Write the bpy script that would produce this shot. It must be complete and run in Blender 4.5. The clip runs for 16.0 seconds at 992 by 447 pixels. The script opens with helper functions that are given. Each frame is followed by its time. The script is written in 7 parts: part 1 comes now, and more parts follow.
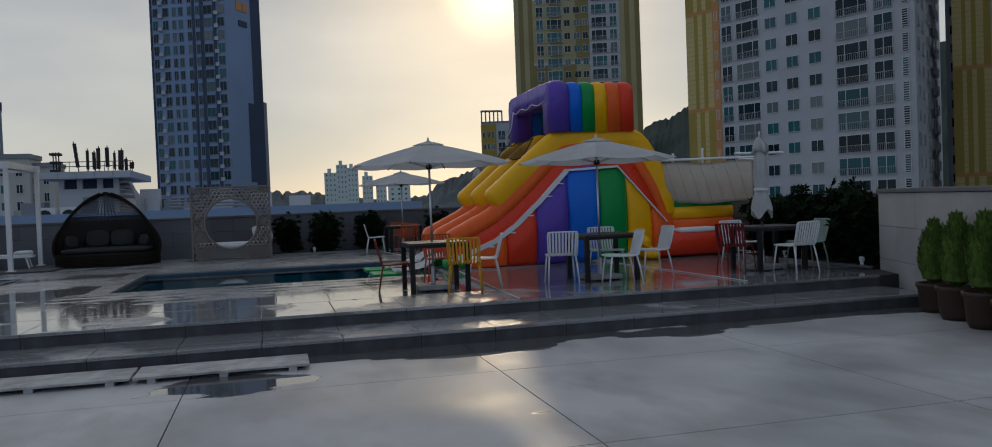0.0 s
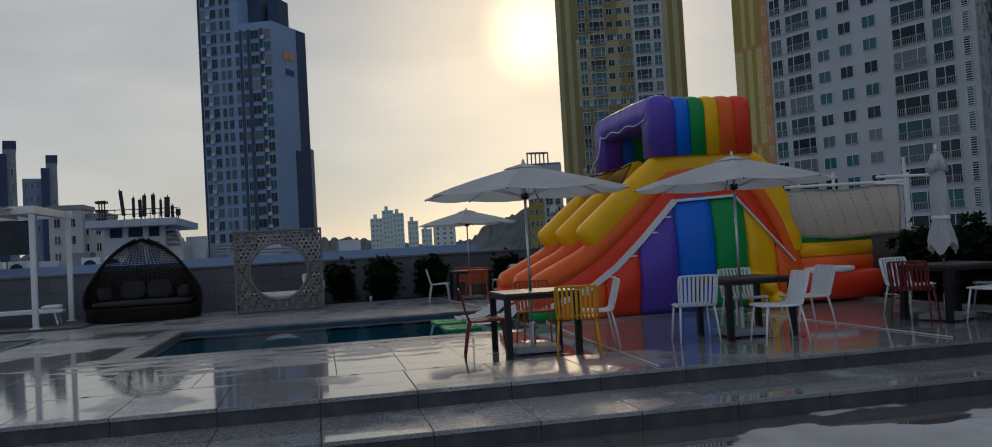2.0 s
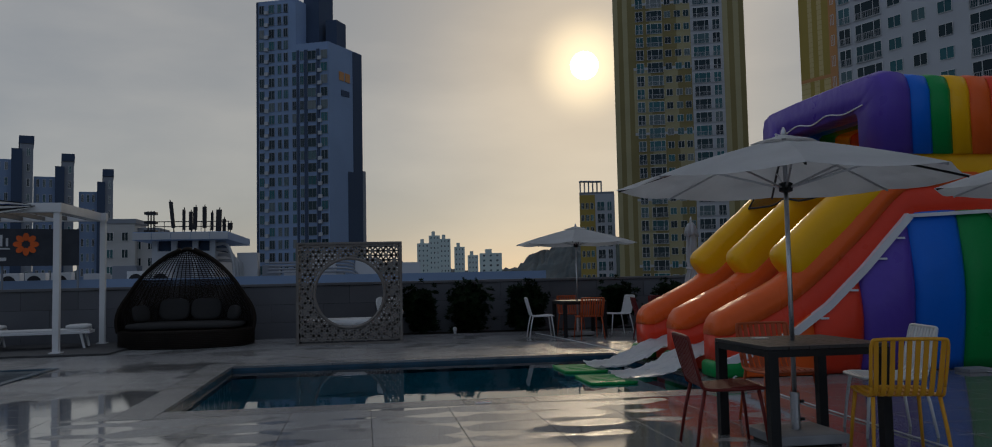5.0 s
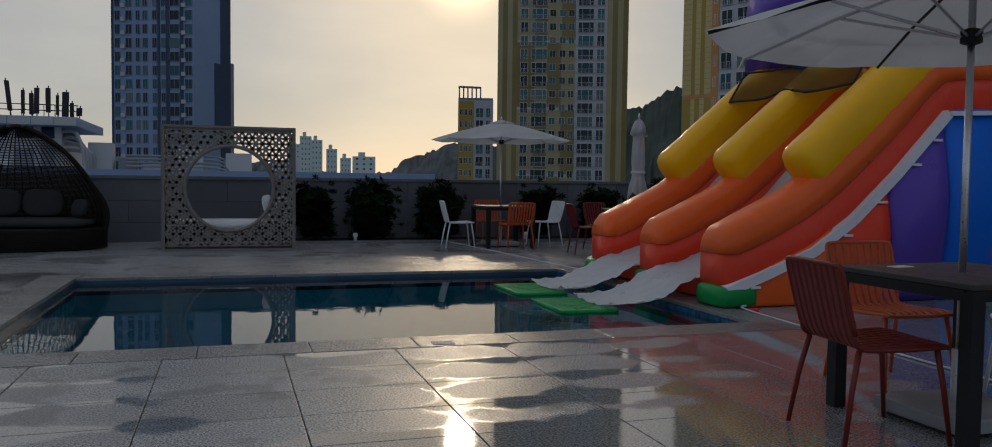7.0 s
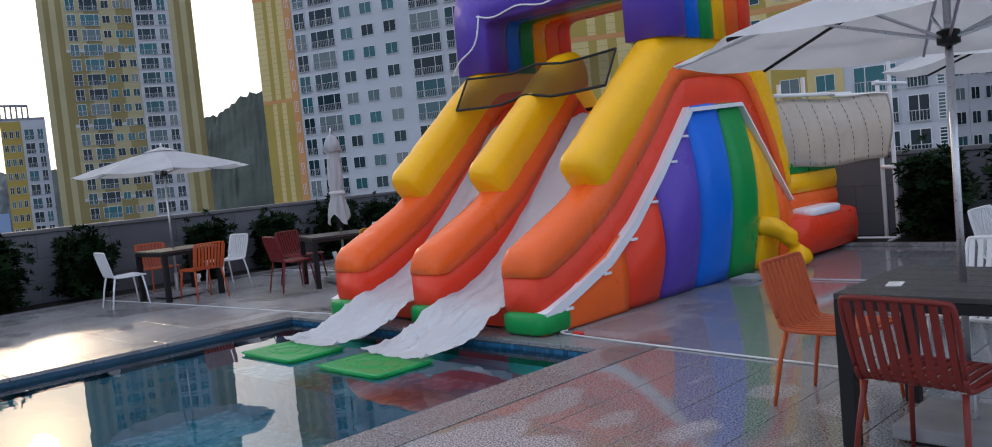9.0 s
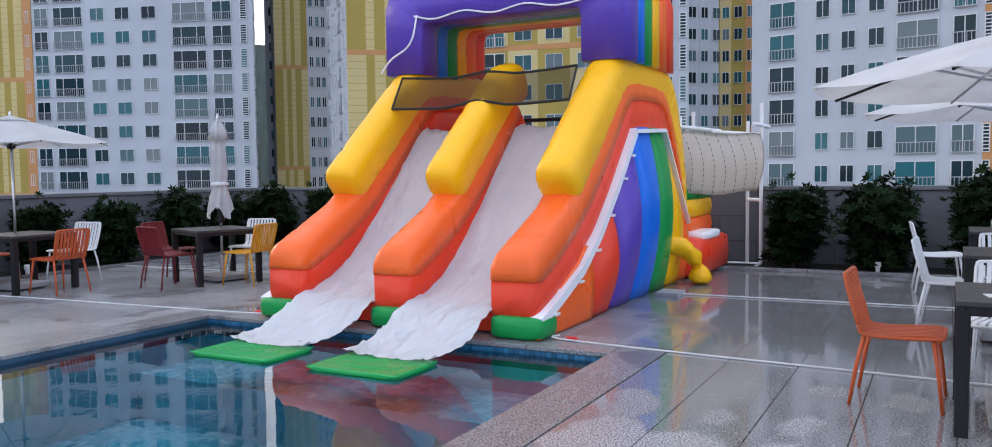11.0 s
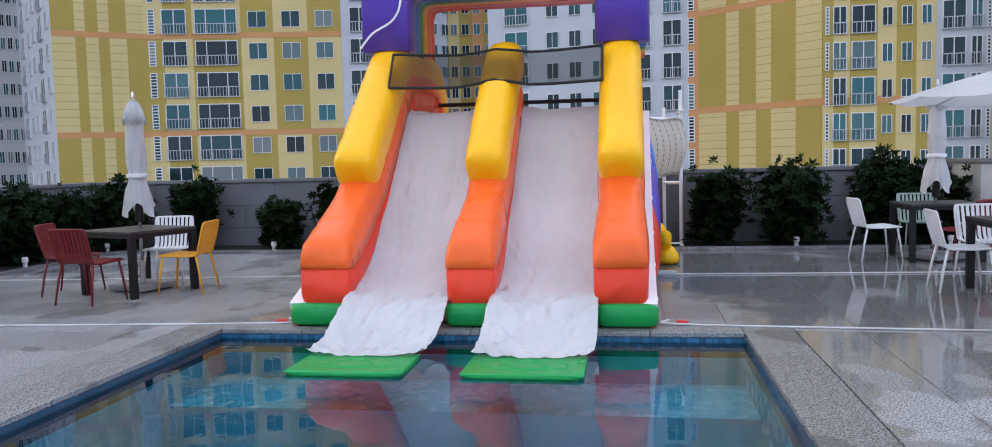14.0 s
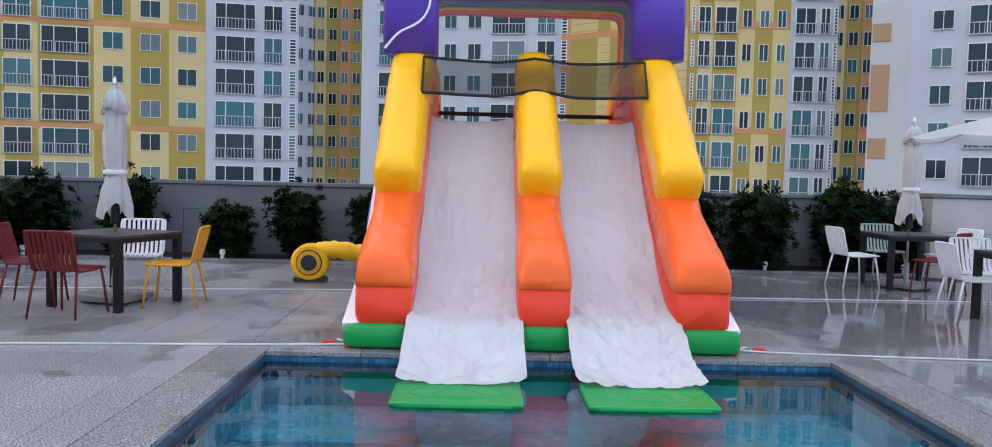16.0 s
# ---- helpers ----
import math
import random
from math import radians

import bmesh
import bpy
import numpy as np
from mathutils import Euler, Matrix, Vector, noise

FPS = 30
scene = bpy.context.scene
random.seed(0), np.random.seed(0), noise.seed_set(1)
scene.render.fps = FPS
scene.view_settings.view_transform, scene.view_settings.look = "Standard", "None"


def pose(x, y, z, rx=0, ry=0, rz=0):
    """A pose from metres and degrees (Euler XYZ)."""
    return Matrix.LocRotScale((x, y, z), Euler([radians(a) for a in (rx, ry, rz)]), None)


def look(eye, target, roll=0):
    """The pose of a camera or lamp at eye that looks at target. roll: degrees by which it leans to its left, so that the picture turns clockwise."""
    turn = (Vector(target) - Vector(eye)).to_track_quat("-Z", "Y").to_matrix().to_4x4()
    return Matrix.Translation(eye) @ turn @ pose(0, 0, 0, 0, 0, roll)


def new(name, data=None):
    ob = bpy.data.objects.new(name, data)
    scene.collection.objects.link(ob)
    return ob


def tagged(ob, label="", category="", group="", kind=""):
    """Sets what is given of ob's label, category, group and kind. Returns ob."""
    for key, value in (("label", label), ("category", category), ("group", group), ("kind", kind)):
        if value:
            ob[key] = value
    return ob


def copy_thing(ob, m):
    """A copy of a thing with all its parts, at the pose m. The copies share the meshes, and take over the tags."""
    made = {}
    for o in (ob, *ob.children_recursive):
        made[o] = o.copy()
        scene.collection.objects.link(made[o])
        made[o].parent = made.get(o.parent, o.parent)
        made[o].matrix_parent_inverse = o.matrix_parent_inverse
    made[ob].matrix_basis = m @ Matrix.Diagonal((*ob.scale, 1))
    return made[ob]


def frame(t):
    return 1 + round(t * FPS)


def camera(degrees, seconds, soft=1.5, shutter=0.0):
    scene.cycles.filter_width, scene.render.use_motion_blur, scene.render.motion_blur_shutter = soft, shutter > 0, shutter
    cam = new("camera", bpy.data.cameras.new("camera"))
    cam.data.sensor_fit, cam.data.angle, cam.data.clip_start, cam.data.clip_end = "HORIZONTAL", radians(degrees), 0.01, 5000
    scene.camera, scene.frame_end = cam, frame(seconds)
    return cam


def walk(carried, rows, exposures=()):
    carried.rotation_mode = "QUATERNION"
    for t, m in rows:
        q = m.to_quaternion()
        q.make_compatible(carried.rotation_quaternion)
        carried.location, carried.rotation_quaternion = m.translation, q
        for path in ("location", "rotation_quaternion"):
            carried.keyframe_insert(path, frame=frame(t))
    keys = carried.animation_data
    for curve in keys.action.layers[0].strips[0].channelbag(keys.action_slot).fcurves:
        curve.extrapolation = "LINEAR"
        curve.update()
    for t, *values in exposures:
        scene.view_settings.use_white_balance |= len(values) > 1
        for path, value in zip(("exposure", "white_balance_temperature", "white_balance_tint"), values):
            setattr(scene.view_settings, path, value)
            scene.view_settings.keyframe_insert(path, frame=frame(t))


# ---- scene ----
cam = camera(60.9, 16.0, soft=1.0)
PATH = [
    (0, (-3.139, -15.594, 1.315), (-2.627, -13.661, 1.263), -2.2),
    (0.5, (-3.103, -14.774, 1.251), (-2.608, -12.837, 1.222), 0.8),
    (1, (-3.125, -14.158, 1.284), (-2.688, -12.206, 1.277), 0.9),
    (1.5, (-3.191, -13.432, 1.31), (-2.773, -11.476, 1.309), 0.0),
    (2, (-3.258, -12.744, 1.289), (-2.844, -10.789, 1.344), -3.2),
    (2.5, (-3.348, -12.071, 1.291), (-2.937, -10.115, 1.359), -3.9),
    (3, (-3.411, -11.432, 1.337), (-2.998, -9.481, 1.489), -3.8),
    (5.5, (-4.014, -8.085, 1.242), (-3.733, -6.107, 1.335), -0.7),
    (6, (-4.062, -7.438, 1.239), (-3.846, -5.45, 1.265), -1.8),
    (6.5, (-4.139, -6.788, 1.172), (-3.855, -4.809, 1.137), 0.3),
    (7, (-4.208, -6.094, 1.149), (-3.606, -4.189, 1.052), 0.7),
    (7.5, (-4.414, -5.494, 1.218), (-3.521, -3.718, 1.0), -1.0),
    (8, (-4.565, -4.922, 1.275), (-3.475, -3.264, 1.028), -3.6),
    (8.5, (-4.776, -4.446, 1.441), (-3.539, -2.897, 1.172), -3.4),
    (9, (-5.089, -4.117, 1.471), (-3.68, -2.703, 1.343), -5.4),
    (9.5, (-5.406, -3.66, 1.468), (-3.815, -2.476, 1.211), -2.8),
    (12, (-6.711, -1.374, 1.427), (-4.9, -0.532, 1.321), -2.9),
    (12.5, (-6.816, -0.78, 1.366), (-4.951, -0.089, 1.159), -3.3),
    (13, (-6.929, -0.244, 1.388), (-4.993, 0.241, 1.251), -2.2),
    (13.5, (-6.895, 0.322, 1.39), (-4.958, 0.8, 1.253), -1.9),
    (14, (-6.862, 0.886, 1.422), (-4.892, 1.202, 1.273), -1.4),
    (14.5, (-6.756, 1.389, 1.43), (-4.785, 1.696, 1.278), -1.5),
    (15, (-6.736, 1.853, 1.446), (-4.755, 2.087, 1.303), -1.6),
    (15.5, (-6.65, 2.301, 1.432), (-4.659, 2.454, 1.32), -0.3),
    (16, (-6.551, 2.792, 1.435), (-4.554, 2.758, 1.315), 1.4),
]
walk(cam, [(t, look(eye, target, roll)) for t, eye, target, roll in PATH],
     [(0, 0.14, 6000, 9), (1.2, 0.22, 6000, 9), (3.2, -0.14, 6100, 10), (5.5, -0.42, 6000, 10), (6.5, -0.28, 6050, 10), (7.5, 0.25, 6150, 12), (8.5, 1.1, 6050, 14), (9.7, 1.9, 6000, 16), (12.0, 2.15, 6000, 15), (16.0, 2.15, 6000, 15)])

# ---- world and light ----
SUN_AZ, SUN_EL = 15.2, 14.1
sun_way = Vector((math.sin(radians(SUN_AZ)) * math.cos(radians(SUN_EL)), math.cos(radians(SUN_AZ)) * math.cos(radians(SUN_EL)), math.sin(radians(SUN_EL))))
world = bpy.data.worlds.new("world")
scene.world = world
world.use_nodes = True
wn, wl = world.node_tree.nodes, world.node_tree.links
wn.clear()
sky = wn.new("ShaderNodeTexSky")
sky.sky_type, sky.sun_disc = "NISHITA", False
sky.sun_elevation, sky.sun_rotation = radians(SUN_EL), radians(SUN_AZ)
sky.altitude, sky.air_density, sky.dust_density, sky.ozone_density = 60, 1.0, 0.6, 1.0
# evening haze: an even veil over the whole sky, with the clear sky's glow round the sun showing through
haze = wn.new("ShaderNodeBackground")
haze_sun = wn.new("ShaderNodeVectorMath")
haze_sun.operation = "DOT_PRODUCT"
haze_sun.inputs[1].default_value = sun_way
haze_grade = wn.new("ShaderNodeMapRange")  # the veil is brighter on the sun's side of the sky
for i_, v_ in ((1, -0.6), (2, 0.8), (3, 0.58), (4, 0.70)):
    haze_grade.inputs[i_].default_value = v_
halo_reach = wn.new("ShaderNodeMapRange")
for i_, v_ in ((1, 0.90), (2, 1.0), (3, 0.0), (4, 1.0)):
    halo_reach.inputs[i_].default_value = v_
halo_fall = wn.new("ShaderNodeMath")
halo_fall.operation = "POWER"
halo_fall.inputs[1].default_value = 7.0
haze_tint = wn.new("ShaderNodeMix")  # bluer away from the sun
haze_tint.data_type, haze_tint.blend_type = "RGBA", "MULTIPLY"
haze_tint.inputs[0].default_value = 1.0
haze_side = wn.new("ShaderNodeValToRGB")
for el_, (pos, rgb) in zip(haze_side.color_ramp.elements, ((0.15, (0.85, 1.0, 1.26, 1)), (0.97, (1.03, 1.0, 0.94, 1)))):
    el_.position, el_.color = pos, rgb
el_ = haze_side.color_ramp.elements.new(0.70)
el_.color = (0.92, 1.0, 1.12, 1)
haze_span = wn.new("ShaderNodeMapRange")
haze_span.inputs[1].default_value = -1.0
glare_reach = wn.new("ShaderNodeMapRange")
for i_, v_ in ((1, 0.9972), (2, 1.0), (3, 0.0), (4, 1.0)):
    glare_reach.inputs[i_].default_value = v_
glare_fall = wn.new("ShaderNodeMath")
glare_fall.operation = "POWER"
glare_fall.inputs[1].default_value = 2.5
glare = wn.new("ShaderNodeBackground")
glare.inputs["Color"].default_value = (1.0, 0.74, 0.36, 1)
halo = wn.new("ShaderNodeBackground")
halo.inputs["Color"].default_value = (0.30, 0.175, 0.035, 1)
cloud_at = wn.new("ShaderNodeTexCoord")
cloud_map = wn.new("ShaderNodeMapping")
cloud_map.inputs["Scale"].default_value = (1.6, 1.6, 5.0)
cloud = wn.new("ShaderNodeTexNoise")
cloud.inputs["Scale"].default_value, cloud.inputs["Detail"].default_value = 1.7, 6
cloud_tone = wn.new("ShaderNodeValToRGB")
for el_, (pos, rgb) in zip(cloud_tone.color_ramp.elements, ((0.40, (0.44, 0.435, 0.43, 1)), (0.62, (0.58, 0.55, 0.51, 1)))):
    el_.position, el_.color = pos, rgb
wl.new(cloud_at.outputs["Generated"], cloud_map.inputs[0])
wl.new(cloud_map.outputs[0], cloud.inputs["Vector"])
wl.new(cloud.outputs["Fac"], cloud_tone.inputs[0])
wl.new(haze_sun.outputs["Value"], haze_span.inputs[0])
wl.new(haze_span.outputs[0], haze_side.inputs[0])
wl.new(cloud_tone.outputs[0], haze_tint.inputs[6])
wl.new(haze_side.outputs[0], haze_tint.inputs[7])
wl.new(haze_tint.outputs[2], haze.inputs["Color"])
wl.new(haze_sun.outputs["Value"], glare_reach.inputs[0])
wl.new(glare_reach.outputs[0], glare_fall.inputs[0])
wl.new(glare_fall.outputs[0], glare.inputs["Strength"])
wl.new(cloud_at.outputs["Generated"], haze_sun.inputs[0])
wl.new(haze_sun.outputs["Value"], haze_grade.inputs[0])
wl.new(haze_grade.outputs[0], haze.inputs["Strength"])
wl.new(haze_sun.outputs["Value"], halo_reach.inputs[0])
wl.new(halo_reach.outputs[0], halo_fall.inputs[0])
wl.new(halo_fall.outputs[0], halo.inputs["Strength"])
wbg = wn.new("ShaderNodeBackground")
wbg.inputs["Strength"].default_value = 0.013
both = wn.new("ShaderNodeAddShader")
wout = wn.new("ShaderNodeOutputWorld")
wl.new(sky.outputs[0], wbg.inputs[0])
veil = wn.new("ShaderNodeAddShader")
wl.new(haze.outputs[0], veil.inputs[0])
wl.new(halo.outputs[0], veil.inputs[1])
veil_glare = wn.new("ShaderNodeAddShader")
wl.new(veil.outputs[0], veil_glare.inputs[0])
wl.new(glare.outputs[0], veil_glare.inputs[1])
wl.new(veil_glare.outputs[0], both.inputs[0])
wl.new(wbg.outputs[0], both.inputs[1])
wl.new(both.outputs[0], wout.inputs[0])
sun_data = bpy.data.lights.new("sun", "SUN")
sun_data.energy, sun_data.angle, sun_data.color = 0.13, radians(1.6), (1.0, 0.76, 0.48)
sun_lamp = new("sun", sun_data)
lamp_way = Vector((sun_way.x, sun_way.y, sun_way.z + 0.055)).normalized()  # upper edge of the glow
sun_lamp.matrix_world = look(lamp_way * 200, (0, 0, 0))

# ---- materials ----
def node_material(name):
    m = bpy.data.materials.new(name)
    m.use_nodes = True
    n, l = m.node_tree.nodes, m.node_tree.links
    n.clear()
    out = n.new("ShaderNodeOutputMaterial")
    b = n.new("ShaderNodeBsdfPrincipled")
    l.new(b.outputs[0], out.inputs[0])
    return m, n, l, b


def mixed(n, l, fac, a, b):
    """A colour mix node; a and b are colours or sockets, fac a socket or number."""
    x = n.new("ShaderNodeMix")
    x.data_type = "RGBA"
    for sock, v in ((x.inputs[0], fac), (x.inputs[6], a), (x.inputs[7], b)):
        if isinstance(v, bpy.types.NodeSocket):
            l.new(v, sock)
        elif isinstance(v, (tuple, list)):
            sock.default_value = (*v[:3], 1)
        else:
            sock.default_value = v
    return x.outputs[2]


def ramp(n, l, fac, lo, hi, a=0.0, b=1.0):
    r = n.new("ShaderNodeMapRange")
    r.inputs[1].default_value, r.inputs[2].default_value = lo, hi
    r.inputs[3].default_value, r.inputs[4].default_value = a, b
    l.new(fac, r.inputs[0])
    return r.outputs[0]


def noise_tex(n, l, scale, detail=4, coord="Object", rough=0.5, stretch=None):
    tc = n.new("ShaderNodeTexCoord")
    t = n.new("ShaderNodeTexNoise")
    t.inputs["Scale"].default_value, t.inputs["Detail"].default_value, t.inputs["Roughness"].default_value = scale, detail, rough
    src = tc.outputs[coord]
    if stretch:
        mp = n.new("ShaderNodeMapping")
        mp.inputs["Scale"].default_value = stretch
        l.new(src, mp.inputs[0])
        src = mp.outputs[0]
    l.new(src, t.inputs["Vector"])
    return t.outputs["Fac"]


def world_noise(n, l, scale, detail=4, stretch=None):
    """Noise by place in the world, so that it runs on over neighbouring pieces."""
    g = n.new("ShaderNodeNewGeometry")
    t = n.new("ShaderNodeTexNoise")
    t.inputs["Scale"].default_value, t.inputs["Detail"].default_value = scale, detail
    src = g.outputs["Position"]
    if stretch:
        mp = n.new("ShaderNodeMapping")
        mp.inputs["Scale"].default_value = stretch
        l.new(src, mp.inputs[0])
        src = mp.outputs[0]
    l.new(src, t.inputs["Vector"])
    return t.outputs["Fac"]


def bumped(n, l, b, height, strength=0.2, distance=0.01):
    x = n.new("ShaderNodeBump")
    x.inputs["Strength"].default_value, x.inputs["Distance"].default_value = strength, distance
    l.new(height, x.inputs["Height"])
    l.new(x.outputs[0], b.inputs["Normal"])


def surface(name, colour, rough=0.5, metal=0.0, vary=0.15, grain=30.0, patch=1.5, bump=0.1, spec=0.3, per_object=0.0, transmit=0.0):
    """A plain surface with two scales of variation: colour patches and grain, with fine relief."""
    m, n, l, b = node_material(name)
    big = noise_tex(n, l, patch, 3)
    fine = noise_tex(n, l, grain, 5)
    dark = tuple(c * (1 - vary * 1.6) for c in colour)
    light = tuple(min(1, c * (1 + vary)) for c in colour)
    col = mixed(n, l, ramp(n, l, big, 0.3, 0.7), dark, light)
    col = mixed(n, l, ramp(n, l, fine, 0.3, 0.7, 0, 0.5), col, colour)
    if per_object:
        info = n.new("ShaderNodeObjectInfo")
        h = n.new("ShaderNodeHueSaturation")
        l.new(col, h.inputs["Color"])
        l.new(ramp(n, l, info.outputs["Random"], 0, 1, 1 - per_object, 1 + per_object), h.inputs["Value"])
        col = h.outputs[0]
    l.new(col, b.inputs["Base Color"])
    l.new(ramp(n, l, fine, 0.2, 0.8, max(0.03, rough - 0.1), min(1, rough + 0.12)), b.inputs["Roughness"])
    b.inputs["Metallic"].default_value = metal
    b.inputs["Specular IOR Level"].default_value = spec
    if transmit:
        b.inputs["Subsurface Weight"].default_value = transmit
    if bump:
        bumped(n, l, b, fine, bump, 0.005)
    return m


def vinyl(name, colour):
    """Inflated PVC cloth: soft sheen, fine creases across the seams, scuffs and dust."""
    m, n, l, b = node_material(name)
    big = noise_tex(n, l, 1.2, 4)
    white = "white" in name
    crease = noise_tex(n, l, 2.2, 2, stretch=(0.8, 1.9, 0.8)) if white else noise_tex(n, l, 2.6, 2)
    fine = noise_tex(n, l, 60, 3)
    col = mixed(n, l, ramp(n, l, big, 0.35, 0.7, 0, 0.55), colour, tuple(c * 0.86 for c in colour))
    col = mixed(n, l, ramp(n, l, fine, 0.55, 0.8, 0, 0.02), col, (0.6, 0.55, 0.5))
    l.new(col, b.inputs["Base Color"])
    l.new(ramp(n, l, big, 0.3, 0.7, 0.24, 0.40), b.inputs["Roughness"])
    b.inputs["Specular IOR Level"].default_value = 0.28
    if white:
        # fine crumpling of the loose cloth over its broad folds
        crumple = noise_tex(n, l, 7.0, 4, stretch=(1.0, 1.7, 1.0), rough=0.62)
        m_ = n.new("ShaderNodeMath")
        m_.operation = "MULTIPLY_ADD"
        m_.inputs[1].default_value = 0.10
        l.new(crumple, m_.inputs[0])
        l.new(crease, m_.inputs[2])
        crease = m_.outputs[0]
    else:
        # puckers where the cloth is drawn together
        pucker = noise_tex(n, l, 9.0, 3, rough=0.55)
        m_ = n.new("ShaderNodeMath")
        m_.operation = "MULTIPLY_ADD"
        m_.inputs[1].default_value = 0.16
        l.new(pucker, m_.inputs[0])
        l.new(crease, m_.inputs[2])
        crease = m_.outputs[0]
    bumped(n, l, b, crease, 0.6 if white else 0.5, 0.15 if white else 0.05)
    return m


def granite(name, base, wet_lo, wet_hi, dish=0.0, joined=False):
    """Flamed granite: speckled, with a shining film of water where the world's wet patches lie."""
    m, n, l, b = node_material(name)
    speck = noise_tex(n, l, 86, 3)
    cloud = world_noise(n, l, 1.3, 5)
    piece = n.new("ShaderNodeNewGeometry").outputs["Random Per Island"] if joined else n.new("ShaderNodeObjectInfo").outputs["Random"]
    col = mixed(n, l, ramp(n, l, speck, 0.41, 0.59), tuple(c * 0.42 for c in base), tuple(c * 1.58 for c in base))
    col = mixed(n, l, ramp(n, l, cloud, 0.35, 0.7, 0, 0.5), col, tuple(c * 0.75 for c in base))
    # damp stains that no longer shine
    stain = world_noise(n, l, 0.9, 7)
    col = mixed(n, l, ramp(n, l, stain, 0.555, 0.58, 0, 0.7), col, tuple(c * 0.5 for c in base))
    h = n.new("ShaderNodeHueSaturation")
    l.new(col, h.inputs["Color"])
    l.new(ramp(n, l, piece, 0, 1, 0.86, 1.12), h.inputs["Value"])
    wet = world_noise(n, l, 0.34, 3)
    edge = world_noise(n, l, 2.4, 4)
    add = n.new("ShaderNodeMath")
    add.operation = "MULTIPLY_ADD"
    add.inputs[1].default_value = 0.34 if dish else 0.16
    l.new(edge, add.inputs[0])
    l.new(wet, add.inputs[2])
    # the north and west of the deck have dried, the east still shines
    g = n.new("ShaderNodeNewGeometry")
    s = n.new("ShaderNodeSeparateXYZ")
    l.new(g.outputs["Position"], s.inputs[0])
    film = add.outputs[0]
    for axis, lo, hi, va, vb in (("Y", 4.0, 5.6, 0.0, -0.22), ("X", -10.6, -8.8, -0.22, 0.0), ("X", 0.0, 3.0, 0.0, 0.10), ("Y", -3.3, -2.0, 0.24, 0.0)):
        sm_ = n.new("ShaderNodeMath")
        l.new(film, sm_.inputs[0])
        l.new(ramp(n, l, s.outputs[axis], lo, hi, va, vb), sm_.inputs[1])
        film = sm_.outputs[0]
    if dish:
        # each slab is a little domed and dries first at its middle
        tc = n.new("ShaderNodeTexCoord")
        mp = n.new("ShaderNodeMapping")
        mp.inputs["Scale"].default_value = (2.3, 5.2, 0)
        l.new(tc.outputs["Object"], mp.inputs[0])
        ln = n.new("ShaderNodeVectorMath")
        ln.operation = "LENGTH"
        l.new(mp.outputs[0], ln.inputs[0])
        sub = n.new("ShaderNodeMath")
        sub.operation = "MULTIPLY_ADD"
        sub.inputs[1].default_value = dish
        l.new(ln.outputs["Value"], sub.inputs[0])
        l.new(film, sub.inputs[2])
        film = sub.outputs[0]
    w = ramp(n, l, film, wet_lo, wet_hi)
    dark_wet = mixed(n, l, ramp(n, l, speck, 0.41, 0.59), tuple(c * 0.34 for c in base), tuple(c * 0.95 for c in base))
    col = mixed(n, l, w, h.outputs[0], dark_wet)
    l.new(col, b.inputs["Base Color"])
    l.new(ramp(n, l, w, 0, 1, 0.24, 0.05), b.inputs["Roughness"])
    b.inputs["Specular IOR Level"].default_value = 0.5
    l.new(ramp(n, l, w, 0, 1, 1.5, 1.85), b.inputs["IOR"])
    bmp = n.new("ShaderNodeBump")
    bmp.inputs["Distance"].default_value = 0.003
    l.new(ramp(n, l, w, 0, 1, 0.9, 0.03), bmp.inputs["Strength"])
    l.new(speck, bmp.inputs["Height"])
    l.new(bmp.outputs[0], b.inputs["Normal"])
    return m


M = {}
M["granite"] = granite("granite_wet", (0.30, 0.30, 0.306), 0.755, 0.80, dish=0.15)
M["granite_east"] = granite("granite_east", (0.29, 0.29, 0.295), 0.56, 0.64)
M["granite_far"] = granite("granite_far", (0.29, 0.29, 0.295), 0.56, 0.64, joined=True)
M["granite_step"] = granite("granite_step", (0.33, 0.33, 0.336), 0.75, 0.80)
# step granite with the shade on upright faces put into the colour
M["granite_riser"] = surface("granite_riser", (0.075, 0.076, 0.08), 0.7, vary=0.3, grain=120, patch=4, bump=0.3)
M["coping"] = granite("granite_coping", (0.215, 0.213, 0.216), 0.80, 0.87)
M["grout"] = surface("grout", (0.045, 0.045, 0.047), 0.8, vary=0.2)
M["wall"] = surface("wall_granite", (0.138, 0.141, 0.155), 0.75, vary=0.12, grain=150, patch=0.8, bump=0.15, per_object=0.10)
M["wall_pale"] = surface("wall_pale_concrete", (0.40, 0.39, 0.375), 0.8, vary=0.12, grain=90, patch=1.2, bump=0.2, per_object=0.06)
M["wall_cap"] = surface("wall_cap", (0.15, 0.15, 0.157), 0.6, vary=0.15, grain=120)
M["pool_tile"] = surface("pool_tile", (0.16, 0.52, 0.62), 0.25, vary=0.1, grain=8, patch=0.7, bump=0.02, per_object=0.05)
M["pool_band"] = surface("pool_band", (0.03, 0.075, 0.12), 0.2, vary=0.2, grain=20, patch=2, bump=0.02)
for key, rgb in (("orange", (0.90, 0.135, 0.018)), ("red", (0.78, 0.050, 0.016)), ("yellow", (0.95, 0.48, 0.0)), ("purple", (0.115, 0.062, 0.42)),
                 ("blue", (0.010, 0.155, 0.72)), ("green", (0.010, 0.29, 0.062)), ("white_vinyl", (0.90, 0.90, 0.91)), ("tan", (0.72, 0.655, 0.58))):
    M[key] = vinyl("vinyl_" + key, rgb)
M["strap_white"] = surface("strap_white", (0.78, 0.78, 0.80), 0.6, vary=0.08)
M["strap_black"] = surface("strap_black", (0.02, 0.02, 0.02), 0.7)
